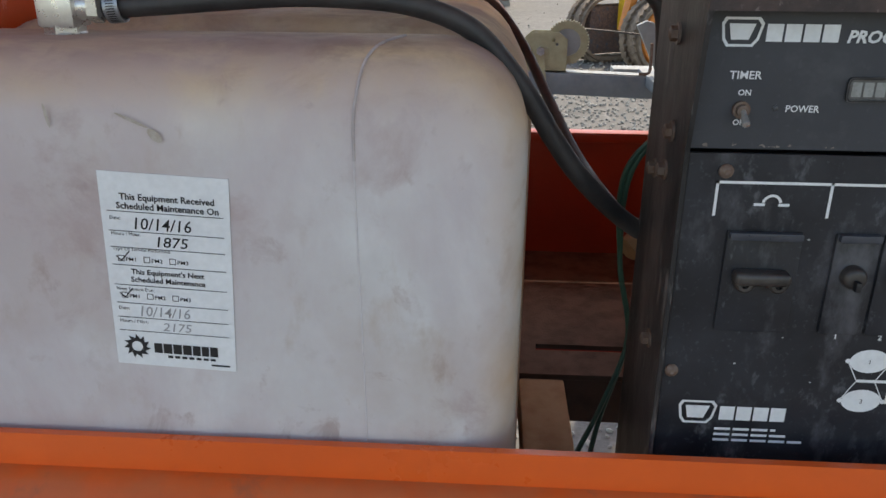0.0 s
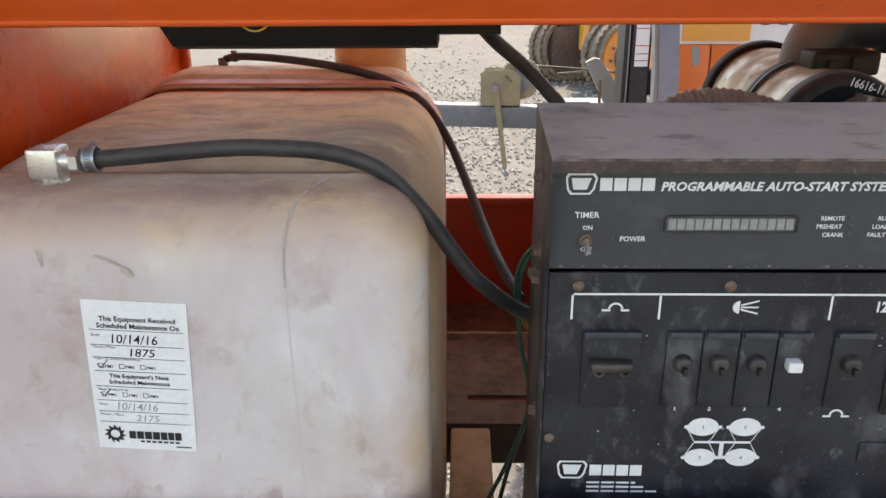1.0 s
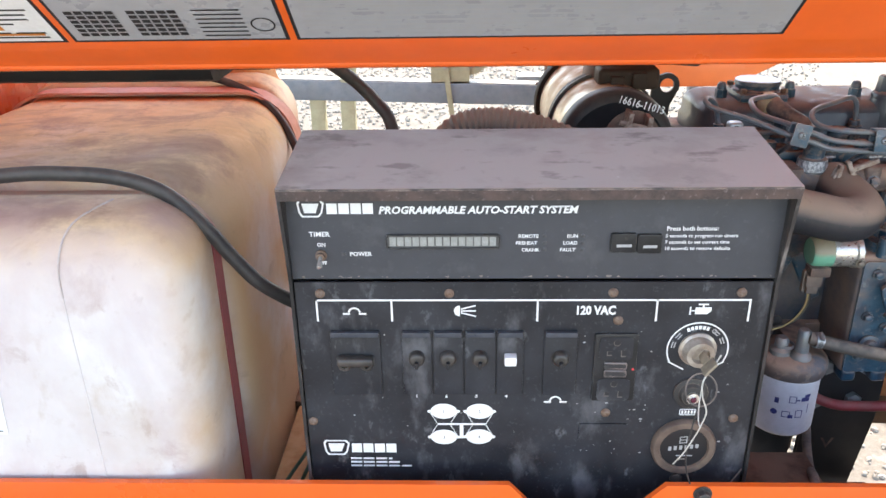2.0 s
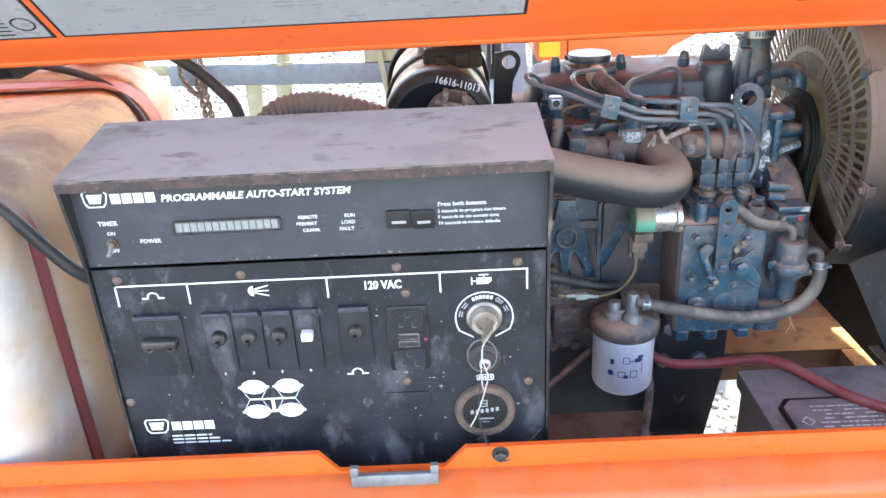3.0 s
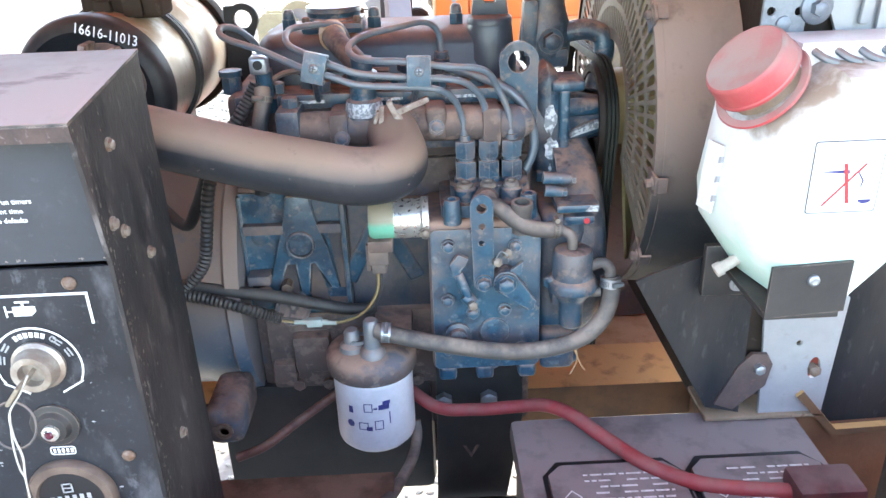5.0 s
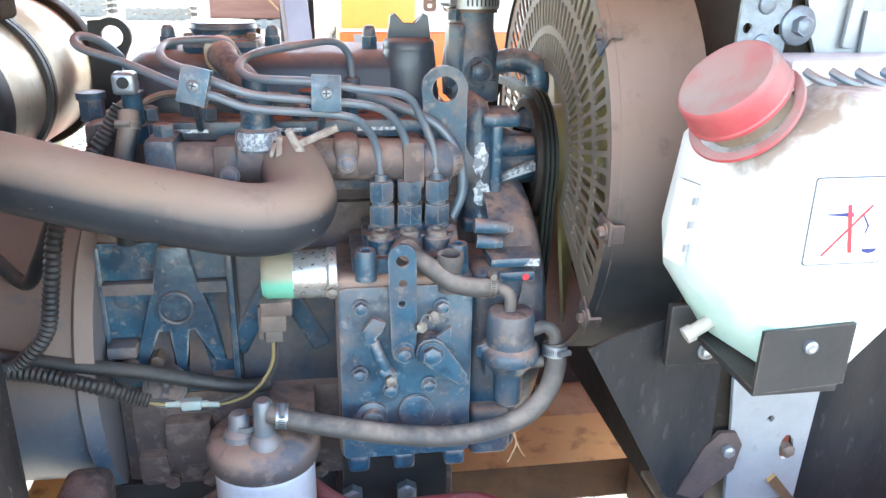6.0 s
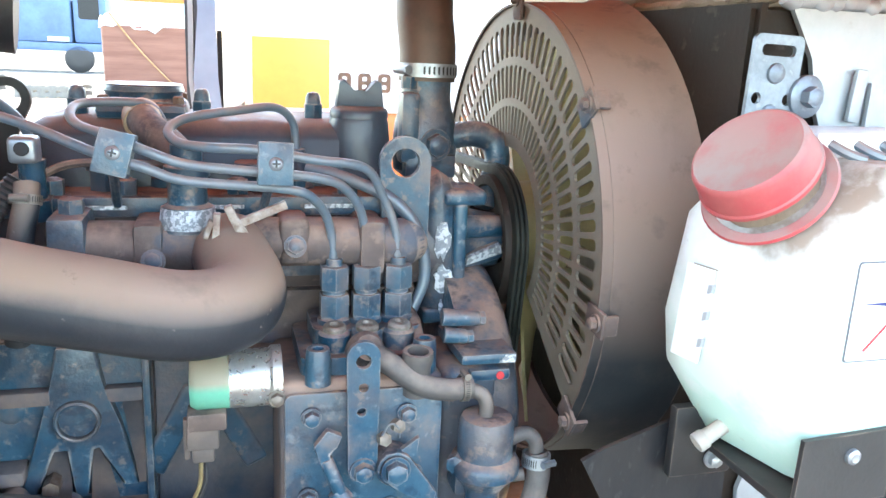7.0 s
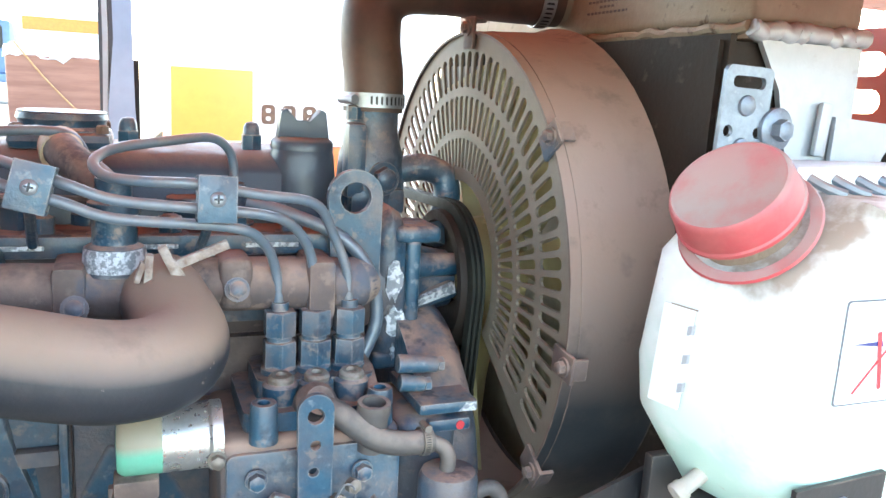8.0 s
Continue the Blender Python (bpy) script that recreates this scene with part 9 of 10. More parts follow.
def build_battery():
    bt = thing("battery", 0.96, 0.6, 0.68, "black plastic starter battery, dusty, with a faded label", "battery")
    bm = bmesh.new()
    box(bm, 0.828, 1.092, 0.520, 0.660, 0.680, 0.838, 0.006)
    part("case", bm, BATTERY, bt)
    bm = bmesh.new()
    box(bm, 0.822, 1.098, 0.514, 0.666, 0.838, 0.862, 0.006)
    lid = part("lid", bm, BATTERY, bt)
    t = Sheet((0, 0, 0.862), (1, 0, 0), (0, 1, 0))
    for x0, x1 in ((0.846, 0.962), (0.972, 1.086)):
        bm = bmesh.new()
        o = [(x0, 0.524), (x1, 0.524), (x1, 0.578), (x1 - 0.012, 0.590), (x0 + 0.012, 0.590), (x0, 0.578)]
        gap = [(x0 - 0.004, 0.521), (x1 + 0.004, 0.521), (x1 + 0.004, 0.581), (x1 - 0.010, 0.599), (x0 + 0.010, 0.599), (x0 - 0.004, 0.581)]
        t.slab(bm, gap, 0.0, 0.0012)
        part("vent_gap", bm, INK, lid)
        bm = bmesh.new()
        t.slab(bm, o, 0.0, 0.006)
        bevel(bm, [v for v in bm.verts if v.co.z > 0.866], 0.002)
        vent = part("vent_cover", bm, BATTERY, lid, "raised vent cover with worn print")
        bm = bmesh.new()
        rng = random.Random(int(x0 * 100))
        for k in range(6):
            x = x0 + 0.030
            y = 0.536 + k * 0.0075
            while x < x1 - 0.014:
                w = rng.uniform(0.004, 0.014)
                if rng.random() > 0.2:
                    t.rect(bm, x, y, min(x + w, x1 - 0.012), y + 0.0022, 0.0064)
                x += w + 0.002
        t.line(bm, ((x0 + 0.010, 0.548), (x0 + 0.017, 0.556), (x0 + 0.024, 0.548), (x0 + 0.017, 0.540), (x0 + 0.010, 0.548)), 0.0012, 0.0064)
        tagged(part("unreadable_print", bm, PALE_PRINT, vent, "", False), kind="stuff")
    cab = thing("battery_cable", 0.9, 0.66, 0.88, "thick red battery cable lying over the battery", "cable")
    bm = bmesh.new()
    tube(bm, [(0.700, 0.785, 0.846), (0.748, 0.728, 0.838), (0.790, 0.712, 0.842), (0.832, 0.700, 0.852), (0.858, 0.684, 0.864), (0.880, 0.656, 0.8725), (0.905, 0.618, 0.8725), (0.935, 0.580, 0.8710), (0.970, 0.556, 0.8705), (1.010, 0.546, 0.8700), (1.055, 0.540, 0.8700)], 0.0068, 14, 8)
    part("cable", bm, RED_RUBBER, cab)
    bm = bmesh.new()
    box(bm, 1.042, 1.098, 0.522, 0.558, 0.866, 0.884, 0.005)
    part("terminal_boot", bm, material("dull_red_boot", (0.10, 0.022, 0.026), 0.55, other=(0.05, 0.03, 0.03), scale=40, amount=0.7, dust=(0.2, 0.13, 0.12), dusty=0.5), cab, "dull red rubber terminal boot")
    c2 = thing("starter_cable", 0.62, 0.7, 0.83, "dull dark red cable under the engine", "cable")
    bm = bmesh.new()
    tube(bm, [(0.545, 0.690, 0.812), (0.575, 0.695, 0.822), (0.610, 0.715, 0.838), (0.650, 0.745, 0.850), (0.700, 0.78, 0.858)], 0.0048, 12)
    part("cable", bm, material("dark_red_cable", (0.08, 0.025, 0.022), 0.6, dust=DUST, dusty=0.6), c2)
    # rusty folded angle beside the battery
    bk = thing("battery_bracket", 1.15, 0.66, 0.68, "rusty brown folded steel angle beside the battery", "bracket")
    s = Sheet((0, 0.655, 0))
    bm = bmesh.new()
    s.slab(bm, ((1.092, 0.888), (1.099, 0.893), (1.137, 0.847), (1.20, 0.849), (1.20, 0.68), (1.092, 0.68)), -0.004, 0.0)
    part("bracket_web", bm, material("rust_brown_steel", (0.15, 0.065, 0.035), 0.75, other=(0.24, 0.12, 0.06), scale=18, amount=0.8, bump=0.2, grain=250), bk)
    bm = bmesh.new()
    s.slab(bm, ((1.093, 0.887), (1.099, 0.893), (1.137, 0.847), (1.20, 0.849), (1.20, 0.842), (1.134, 0.840)), 0.0003, 0.009)
    part("bracket_flange", bm, ORANGE_RUST, bk, "tan worn upper flange")


build_battery()


# ---- air cleaner ----
def build_air_cleaner():
    ac = thing("air_cleaner", 0.473, 0.9, 1.0, "round metal air cleaner canister with a black end cap", "air cleaner")
    cx, cz, r = 0.454, 1.177, 0.0695
    bm = bmesh.new()
    turned(bm, (cx, 0.774, cz), (0, 1, 0), ((0, r - 0.003), (0.080, r - 0.003), (0.088, r - 0.001), (0.200, r), (0.212, r), (0.215, r - 0.010), (0.216, 0)), 56)
    body = part("canister", bm, CANISTER, ac, "dull dusty metal canister")
    bm = bmesh.new()
    turned(bm, (cx, 0.776, cz), (0, -1, 0), ((0, r - 0.002), (0.002, r), (0.016, r), (0.022, r - 0.002), (0.027, r - 0.007), (0.029, r - 0.013), (0.026, r - 0.018), (0.0255, 0)), 56)
    cap = part("end_cap", bm, AIR_BLACK, ac, "black end cap with a white part number")
    for y0, y1, out in ((0.853, 0.859, 0.0015), (0.862, 0.868, 0.0015)):
        bm = bmesh.new()
        turned(bm, (cx, y0, cz), (0, 1, 0), ((0, r - 0.004), (0, r + out), (y1 - y0, r + out), (y1 - y0, r - 0.004)), 56, True)
        part("rubber_band", bm, BLACK_RUBBER, ac)
    bm = bmesh.new()
    turned(bm, (cx, 0.984, cz), (0, 1, 0), ((0, r - 0.002), (0, r + 0.006), (0.003, r + 0.0075), (0.018, r + 0.0075), (0.021, r + 0.005), (0.021, r - 0.002)), 56, True)
    part("end_ring", bm, BROWN_BLACK, ac, "thick dark rubber ring round the far end")
    s = Sheet((0, 0.7465, 0))
    lettering("lettering", "16616-11013", s, 0.478, 1.2265, 0.0088, WHITE_PRINT, ac, centre=True, wide=0.82, bold=0.0001, turn=radians(-15), h=0.0008)
    # wing clamp under the number
    for x, z, turn in ((0.463, 1.2165, 12), (0.486, 1.2115, 4)):
        bm = bmesh.new()
        box(bm, -0.0028, 0.0028, -0.022, 0.004, -0.009, 0.009, 0.001, Matrix.Translation((x, 0.746, z)) @ Matrix.Rotation(radians(turn), 4, "Y"))
        part("wing_tab", bm, CLAMP_RUST, cap, "rusty wing of the clamp")
    bm = bmesh.new()
    rod(bm, (0.452, 0.729, 1.2145), (0.506, 0.729, 1.2015), 0.0032, seg=10)
    part("clamp_rod", bm, CLAMP_RUST, cap, "rusty clamp rod")
    bm = bmesh.new()
    turned(bm, (0.472, 0.752, 1.190), (0, -1, 0), ((0, 0.034), (0.003, 0.033), (0.008, 0.024), (0.010, 0.012), (0.010, 0)), 28)
    part("bolt_boss", bm, BROWN_CAST, cap)
    # dust-caked clip on top and the rubber elbow over it
    bm = bmesh.new()
    box(bm, 0.438, 0.512, 0.806, 0.846, cz + r - 0.012, cz + r + 0.014, 0.006, seg=3)
    box(bm, 0.452, 0.468, 0.798, 0.808, cz + r - 0.014, cz + r + 0.006, 0.003)
    box(bm, 0.478, 0.496, 0.800, 0.808, cz + r - 0.010, cz + r + 0.010, 0.003)
    part("toggle_clip", bm, BROWN_BLACK, ac, "dust-caked toggle clip")
    bm = bmesh.new()
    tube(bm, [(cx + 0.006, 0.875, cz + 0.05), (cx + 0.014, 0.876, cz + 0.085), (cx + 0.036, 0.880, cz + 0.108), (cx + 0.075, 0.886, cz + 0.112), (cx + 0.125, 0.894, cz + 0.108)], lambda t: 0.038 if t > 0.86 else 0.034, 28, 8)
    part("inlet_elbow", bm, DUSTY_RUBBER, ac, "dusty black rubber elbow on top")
    bm = bmesh.new()
    box(bm, cx - 0.03, cx + 0.03, 0.88, 0.96, 0.95, cz - r + 0.006, 0.004)
    part("support", bm, BLACK_STEEL, ac)
    # corrugated hose behind the control box
    bm = bmesh.new()
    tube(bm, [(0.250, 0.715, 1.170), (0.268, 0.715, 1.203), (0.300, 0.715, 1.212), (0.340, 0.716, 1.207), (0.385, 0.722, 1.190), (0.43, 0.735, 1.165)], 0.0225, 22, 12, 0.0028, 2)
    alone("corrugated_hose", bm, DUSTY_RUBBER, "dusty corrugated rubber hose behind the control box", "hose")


build_air_cleaner()


# ---- the yard behind ----
def build_winch_trailer():
    tr = thing("towed_trailer", 0.3, 3.2, 0.0, "grey steel trailer drawbar with an upright mast, parked behind", "trailer")
    bm = bmesh.new()
    lean = Matrix.Translation((0, 0, 0.785)) @ Matrix.Rotation(radians(1.8), 4, "Y")
    box(bm, -0.70, 0.66, 3.12, 3.20, -0.085, 0.0, 0.006, lean)
    part("drawbar", bm, FRAME_GREY, tr, "grey box-section drawbar with a pale top")
    # Pale strip that paints the sunlight on the drawbar's upper face.
    bm = bmesh.new()
    box(bm, -0.69, 0.65, 3.125, 3.195, 0.001, 0.004, 0.0, lean)
    part("sunlit_top", bm, LIGHT_GREY, tr, "pale strip put on for the sunlit upper face")
    bm = bmesh.new()
    box(bm, -0.39, -0.33, 3.13, 3.19, 0.02, 0.715, 0.004)
    box(bm, -0.45, -0.27, 3.07, 3.25, 0.0, 0.02, 0.003)
    box(bm, -0.26, -0.20, 3.13, 3.19, 0.02, 0.708, 0.004)
    box(bm, -0.30, -0.16, 3.07, 3.25, 0.0, 0.02, 0.003)
    part("jack_post", bm, ZINC_YELLOW, tr, "yellowish plated jack post")
    # coupling end
    bm = bmesh.new()
    box(bm, -0.84, -0.70, 3.13, 3.19, 0.765, 0.815, 0.012)
    turned(bm, (-0.87, 3.16, 0.76), (0, 0, 1), ((0, 0.030), (0, 0.060), (0.035, 0.060), (0.035, 0.030)), 24)
    part("coupling", bm, ZINC_YELLOW, tr, "plated coupling with an eye")
    bm = bmesh.new()
    turned(bm, (-0.217, 3.155, 0.788), (0, 0, 1), ((0, 0.048), (0.012, 0.048), (0.014, 0.030), (0.07, 0.030), (0.085, 0.040), (0.100, 0.020)), 20)
    part("jack_cap", bm, ZINC_YELLOW, tr, "plated cap of the jack")
    # angled gusset plate at the mast foot
    bm = bmesh.new()
    s = Sheet((0, 3.10, 0))
    s.slab(bm, ((0.545, 0.960), (0.580, 0.978), (0.606, 0.972), (0.745, 0.772), (0.640, 0.772)), -0.03, 0.0)
    bevel(bm, bm.verts[:], 0.004)
    part("gusset_plate", bm, LIGHT_GREY, tr, "pale grey angled gusset plate")
    bm = bmesh.new()
    box(bm, 0.60, 0.80, 2.33, 3.30, 0.728, 0.7715, 0.004)
    part("brace_foot", bm, FRAME_GREY, tr)
    bm = bmesh.new()
    box(bm, 0.50, 0.80, 3.301, 3.40, 0.735, 0.770, 0.006)
    part("mast_foot", bm, LIGHT_GREY, tr)
    # mast column: a channel with its pale front edge, and the graduated label strip
    bm = bmesh.new()
    s = Sheet((0, 0, 0.772), (1, 0, 0), (0, 1, 0))
    s.slab(bm, ((0.622, 2.75), (0.636, 2.75), (0.636, 2.764), (0.650, 2.764), (0.650, 2.752), (0.711, 2.752), (0.711, 2.88), (0.622, 2.88)), 0.0, 1.428)
    ms = part("mast_column", bm, BLACK_STEEL, tr, "black mast column with a white label strip")
    bm = bmesh.new()
    box(bm, 0.6365, 0.6405, 2.745, 2.764, 0.83, 2.19, 0.001)
    part("edge_strip", bm, LIGHT_GREY, ms, "pale edge of the column")
    s = Sheet((0, 2.7515, 0))
    z = 0.990
    for k, h in enumerate((0.021, 0.022, 0.027, 0.058, 0.020, 0.045, 0.060)):
        bm = bmesh.new()
        s.slab(bm, ((0.661, z), (0.708, z), (0.708, z + h), (0.661, z + h)), 0.0, 0.002)
        part("label", bm, PAPER, ms, "white label on the column")
        bm = bmesh.new()
        s.rect(bm, 0.661, z + h - 0.002, 0.708, z + h + 0.001, 0.003)
        part("label_edge", bm, RED_PRINT, ms, "", False)
        z += h + 0.001
    # cable drum guard behind the column
    bm = bmesh.new()
    turned(bm, (0.742, 2.80, 0.925), (0, 1, 0), ((0, 0.0), (0, 0.040), (0.006, 0.046), (0.05, 0.046), (0.056, 0.040), (0.056, 0)), 24)
    box(bm, 0.7115, 0.728, 2.80, 2.86, 0.84, 1.30, 0.004)
    part("mast_pulley", bm, BROWN_BLACK, tr, "dark pulley guard on the mast")
    bm = bmesh.new()
    s = Sheet((0, 2.40, 0))
    s.slab(bm, ((0.676, 0.774), (0.738, 0.774), (0.727, 1.029), (0.714, 1.168), (0.711, 1.34), (0.700, 2.13), (0.655, 2.13), (0.667, 1.34), (0.652, 1.168), (0.664, 1.029)), -0.05, 0.0)
    part("mast_brace", bm, POST_BLUE, tr, "blue-grey upright brace")
    bm = bmesh.new()
    s.slab(bm, ((0.660, 0.774), (0.6755, 0.774), (0.6635, 1.029), (0.6515, 1.168), (0.6545, 1.34), (0.647, 2.13), (0.636, 2.13), (0.643, 1.34), (0.640, 1.168), (0.652, 1.029)), -0.05, -0.004)
    part("brace_flange", bm, LIGHT_GREY, tr, "pale flange of the brace")
    # loose hook below the gusset
    bm = bmesh.new()
    tube(bm, [(0.598, 3.06, 0.90), (0.600, 3.06, 0.83), (0.600, 3.06, 0.80), (0.590, 3.06, 0.787), (0.560, 3.06, 0.787)], 0.006, 8)
    part("hook", bm, RUSTY_BOLT, tr, "rusty bent hook")
    # hand winch
    w = thing("hand_winch", 0.21, 3.16, 0.78, "yellow zinc hand winch with gear wheel and crank", "winch")

    def shift(bm):
        bmesh.ops.translate(bm, vec=(0.085, 0.0, -0.041), verts=bm.verts[:])

    for y in (3.125, 3.205):
        bm = bmesh.new()
        s = Sheet((0, y, 0))
        s.slab(bm, ((0.045, 0.822), (0.205, 0.822), (0.205, 0.945), (0.170, 0.970), (0.075, 0.970), (0.045, 0.945)), -0.004, 0.0, [s.disc(0.15, 0.94, 0.008, 10), s.disc(0.165, 0.925, 0.006, 10)])
        shift(bm)
        part("winch_plate", bm, ZINC_YELLOW, w)
    bm = bmesh.new()
    box(bm, 0.045, 0.205, 3.125, 3.209, 0.8195, 0.826, 0.0)
    rod(bm, (0.125, 3.12, 0.90), (0.125, 3.215, 0.90), 0.012, seg=14)
    shift(bm)
    part("winch_base", bm, ZINC_YELLOW, w)
    bm = bmesh.new()
    n = 44
    for k in range(n):
        a0, a1 = 2 * math.pi * k / n, 2 * math.pi * (k + 0.5) / n
        for a, b, r in ((a0, a1, 0.086), (a1, 2 * math.pi * (k + 1) / n, 0.080)):
            p = [Vector((0.206 + q * math.cos(t), y, 0.930 + q * math.sin(t))) for y in (3.150, 3.162) for q, t in ((0.052, a), (r, a), (r, b), (0.052, b))]
            v = [bm.verts.new(q) for q in p]
            for f in ((0, 1, 2, 3), (4, 5, 6, 7), (1, 2, 6, 5), (0, 3, 7, 4), (0, 1, 5, 4), (3, 2, 6, 7)):
                bm.faces.new([v[i] for i in f])
    shift(bm)
    part("gear_wheel", bm, ZINC_YELLOW, w, "toothed gear wheel")
    bm = bmesh.new()
    turned(bm, (0.206, 3.155, 0.930), (0, 1, 0), ((0, 0.0), (0.0, 0.060), (0.012, 0.062), (0.012, 0.035), (0.045, 0.035), (0.045, 0.062), (0.050, 0.062)), 32)
    shift(bm)
    part("winch_drum", bm, LIGHT_GREY, w)
    bm = bmesh.new()
    s = Sheet((0, 3.105, 0))
    s.slab(bm, ((0.090, 0.91), (0.114, 0.91), (0.160, 0.545), (0.142, 0.540)), -0.006, 0.0)
    shift(bm)
    part("crank_arm", bm, ZINC_YELLOW, w)
    bm = bmesh.new()
    rod(bm, (0.102, 3.10, 0.90), (0.102, 3.14, 0.90), 0.016, seg=6)
    shift(bm)
    part("crank_nut", bm, GALV, w)
    bm = bmesh.new()
    rod(bm, (0.150, 3.11, 0.555), (0.150, 3.06, 0.555), 0.013, seg=16, soft=0.002)
    shift(bm)
    part("crank_grip", bm, GALV, w)
    bm = bmesh.new()
    tube(bm, [(0.175, 3.18, 0.985), (0.40, 3.22, 0.965), (0.64, 3.29, 0.935)], 0.004, 8)
    shift(bm)
    part("winch_cable", bm, BLACK_STEEL, w)
    # safety chains
    ch = thing("safety_chain", -0.58, 3.10, 0.5, "rusty chain bunched and hanging from the drawbar", "chain")
    rng = random.Random(4)
    path = [(-0.60, 3.10, 0.86), (-0.64, 3.09, 0.80), (-0.62, 3.085, 0.73), (-0.57, 3.08, 0.69), (-0.54, 3.09, 0.74), (-0.55, 3.10, 0.83)]
    path2 = [(-0.58, 3.085, 0.84), (-0.575, 3.08, 0.74), (-0.565, 3.08, 0.64), (-0.56, 3.08, 0.54), (-0.545, 3.08, 0.46)]
    for pp in (path, path2, [(x + 0.03, y - 0.015, z) for x, y, z in path2[:4]]):
        pts = curve_points(pp, 5)
        for i in range(0, len(pts) - 1):
            d = (pts[i + 1] - pts[i]).normalized()
            m = Matrix.Translation((pts[i] + pts[i + 1]) / 2) @ d.to_track_quat("X", "Z").to_matrix().to_4x4() @ Matrix.Rotation(radians(90 * (i % 2) + rng.uniform(-15, 15)), 4, "X")
            link_ = [(0.016 * math.cos(t) * 1.15, 0.010 * math.sin(t), 0) for t in [2 * math.pi * k / 10 for k in range(11)]]
            bm = bmesh.new()
            tube(bm, [m @ Vector(q) for q in link_], 0.0038, 6, 1, caps=False)
            part("chain_link", bm, CHAIN, ch)


build_winch_trailer()


def build_cabinet():
    """The neighbouring machine: orange lower body, pale upper panel with a patch yellowed for overexposure."""
    cb = thing("orange_cabinet", 1.1, 3.0, 0.0, "orange steel machine body with a pale upper panel on grey legs", "machine cabinet")
    bm = bmesh.new()
    box(bm, 0.805, 0.915, 2.72, 3.25, 0.838, 1.068, 0.006)
    part("corner_post", bm, CABINET_ORANGE, cb)
    bm = bmesh.new()
    s = Sheet((0, 2.724, 0))
    s.slab(bm, ((0.9165, 0.838), (1.28, 0.838), (1.30, 0.873), (1.445, 0.937), (1.48, 0.988), (1.50, 1.068), (0.9165, 1.068)), -0.50, 0.0)
    bevel(bm, bm.verts[:], 0.005)
    part("cabinet_body", bm, CABINET_ORANGE, cb)
    for z0, z1 in ((0.942, 1.062), (0.846, 0.938)):
        bm = bmesh.new()
        box(bm, 0.9185, 1.28, 2.717, 2.7235, z0, z1, 0.002)
        part("body_panel", bm, CABINET_ORANGE, cb)
    bm = bmesh.new()
    s = Sheet((0, 2.7195, 0))
    s.slab(bm, ((0.848, 1.062), (0.856, 1.005), (0.866, 0.992), (0.880, 1.005), (0.876, 1.062)), 0.0, 0.002)
    part("pale_strip", bm, LIGHT_GREY, cb, "pale strip on the corner")
    bm = bmesh.new()
    s.slab(bm, rounded(0.812, 0.853, 0.889, 0.905, 0.004), 0.0, 0.002)
    part("yellow_label", bm, YELLOW, cb, "small yellow label on the corner")
    for x in (0.86, 1.24):
        bm = bmesh.new()
        box(bm, x - 0.02, x + 0.02, 3.18, 3.22, 0.0, 0.8395, 0.004)
        part("support_leg", bm, FRAME_GREY, cb)
    bm = bmesh.new()
    box(bm, 0.805, 1.62, 2.724, 3.20, 1.0685, 1.66, 0.004)
    pale = part("pale_panel", bm, WHITE_PAINT, cb, "pale panel with a row of large dark numerals")
    bm = bmesh.new()
    box(bm, 0.812, 1.044, 2.716, 2.7235, 1.080, 1.288, 0.002)
    part("yellow_panel", bm, PANEL_OVERBRIGHT, cb, "plain orange door panel with overexposure in its yellowed colour")
    s = Sheet((0, 2.7235, 0))
    for x in (1.071, 1.134, 1.197):
        bm = bmesh.new()
        s.slab(bm, rounded(x, 1.132, x + 0.041, 1.191, 0.012), 0.0, 0.002, [rounded(x + 0.013, 1.143, x + 0.028, 1.156, 0.004), rounded(x + 0.013, 1.167, x + 0.028, 1.180, 0.004)])
        part("numeral_bar", bm, CHAIN, pale, "dark brown painted bar")


build_cabinet()


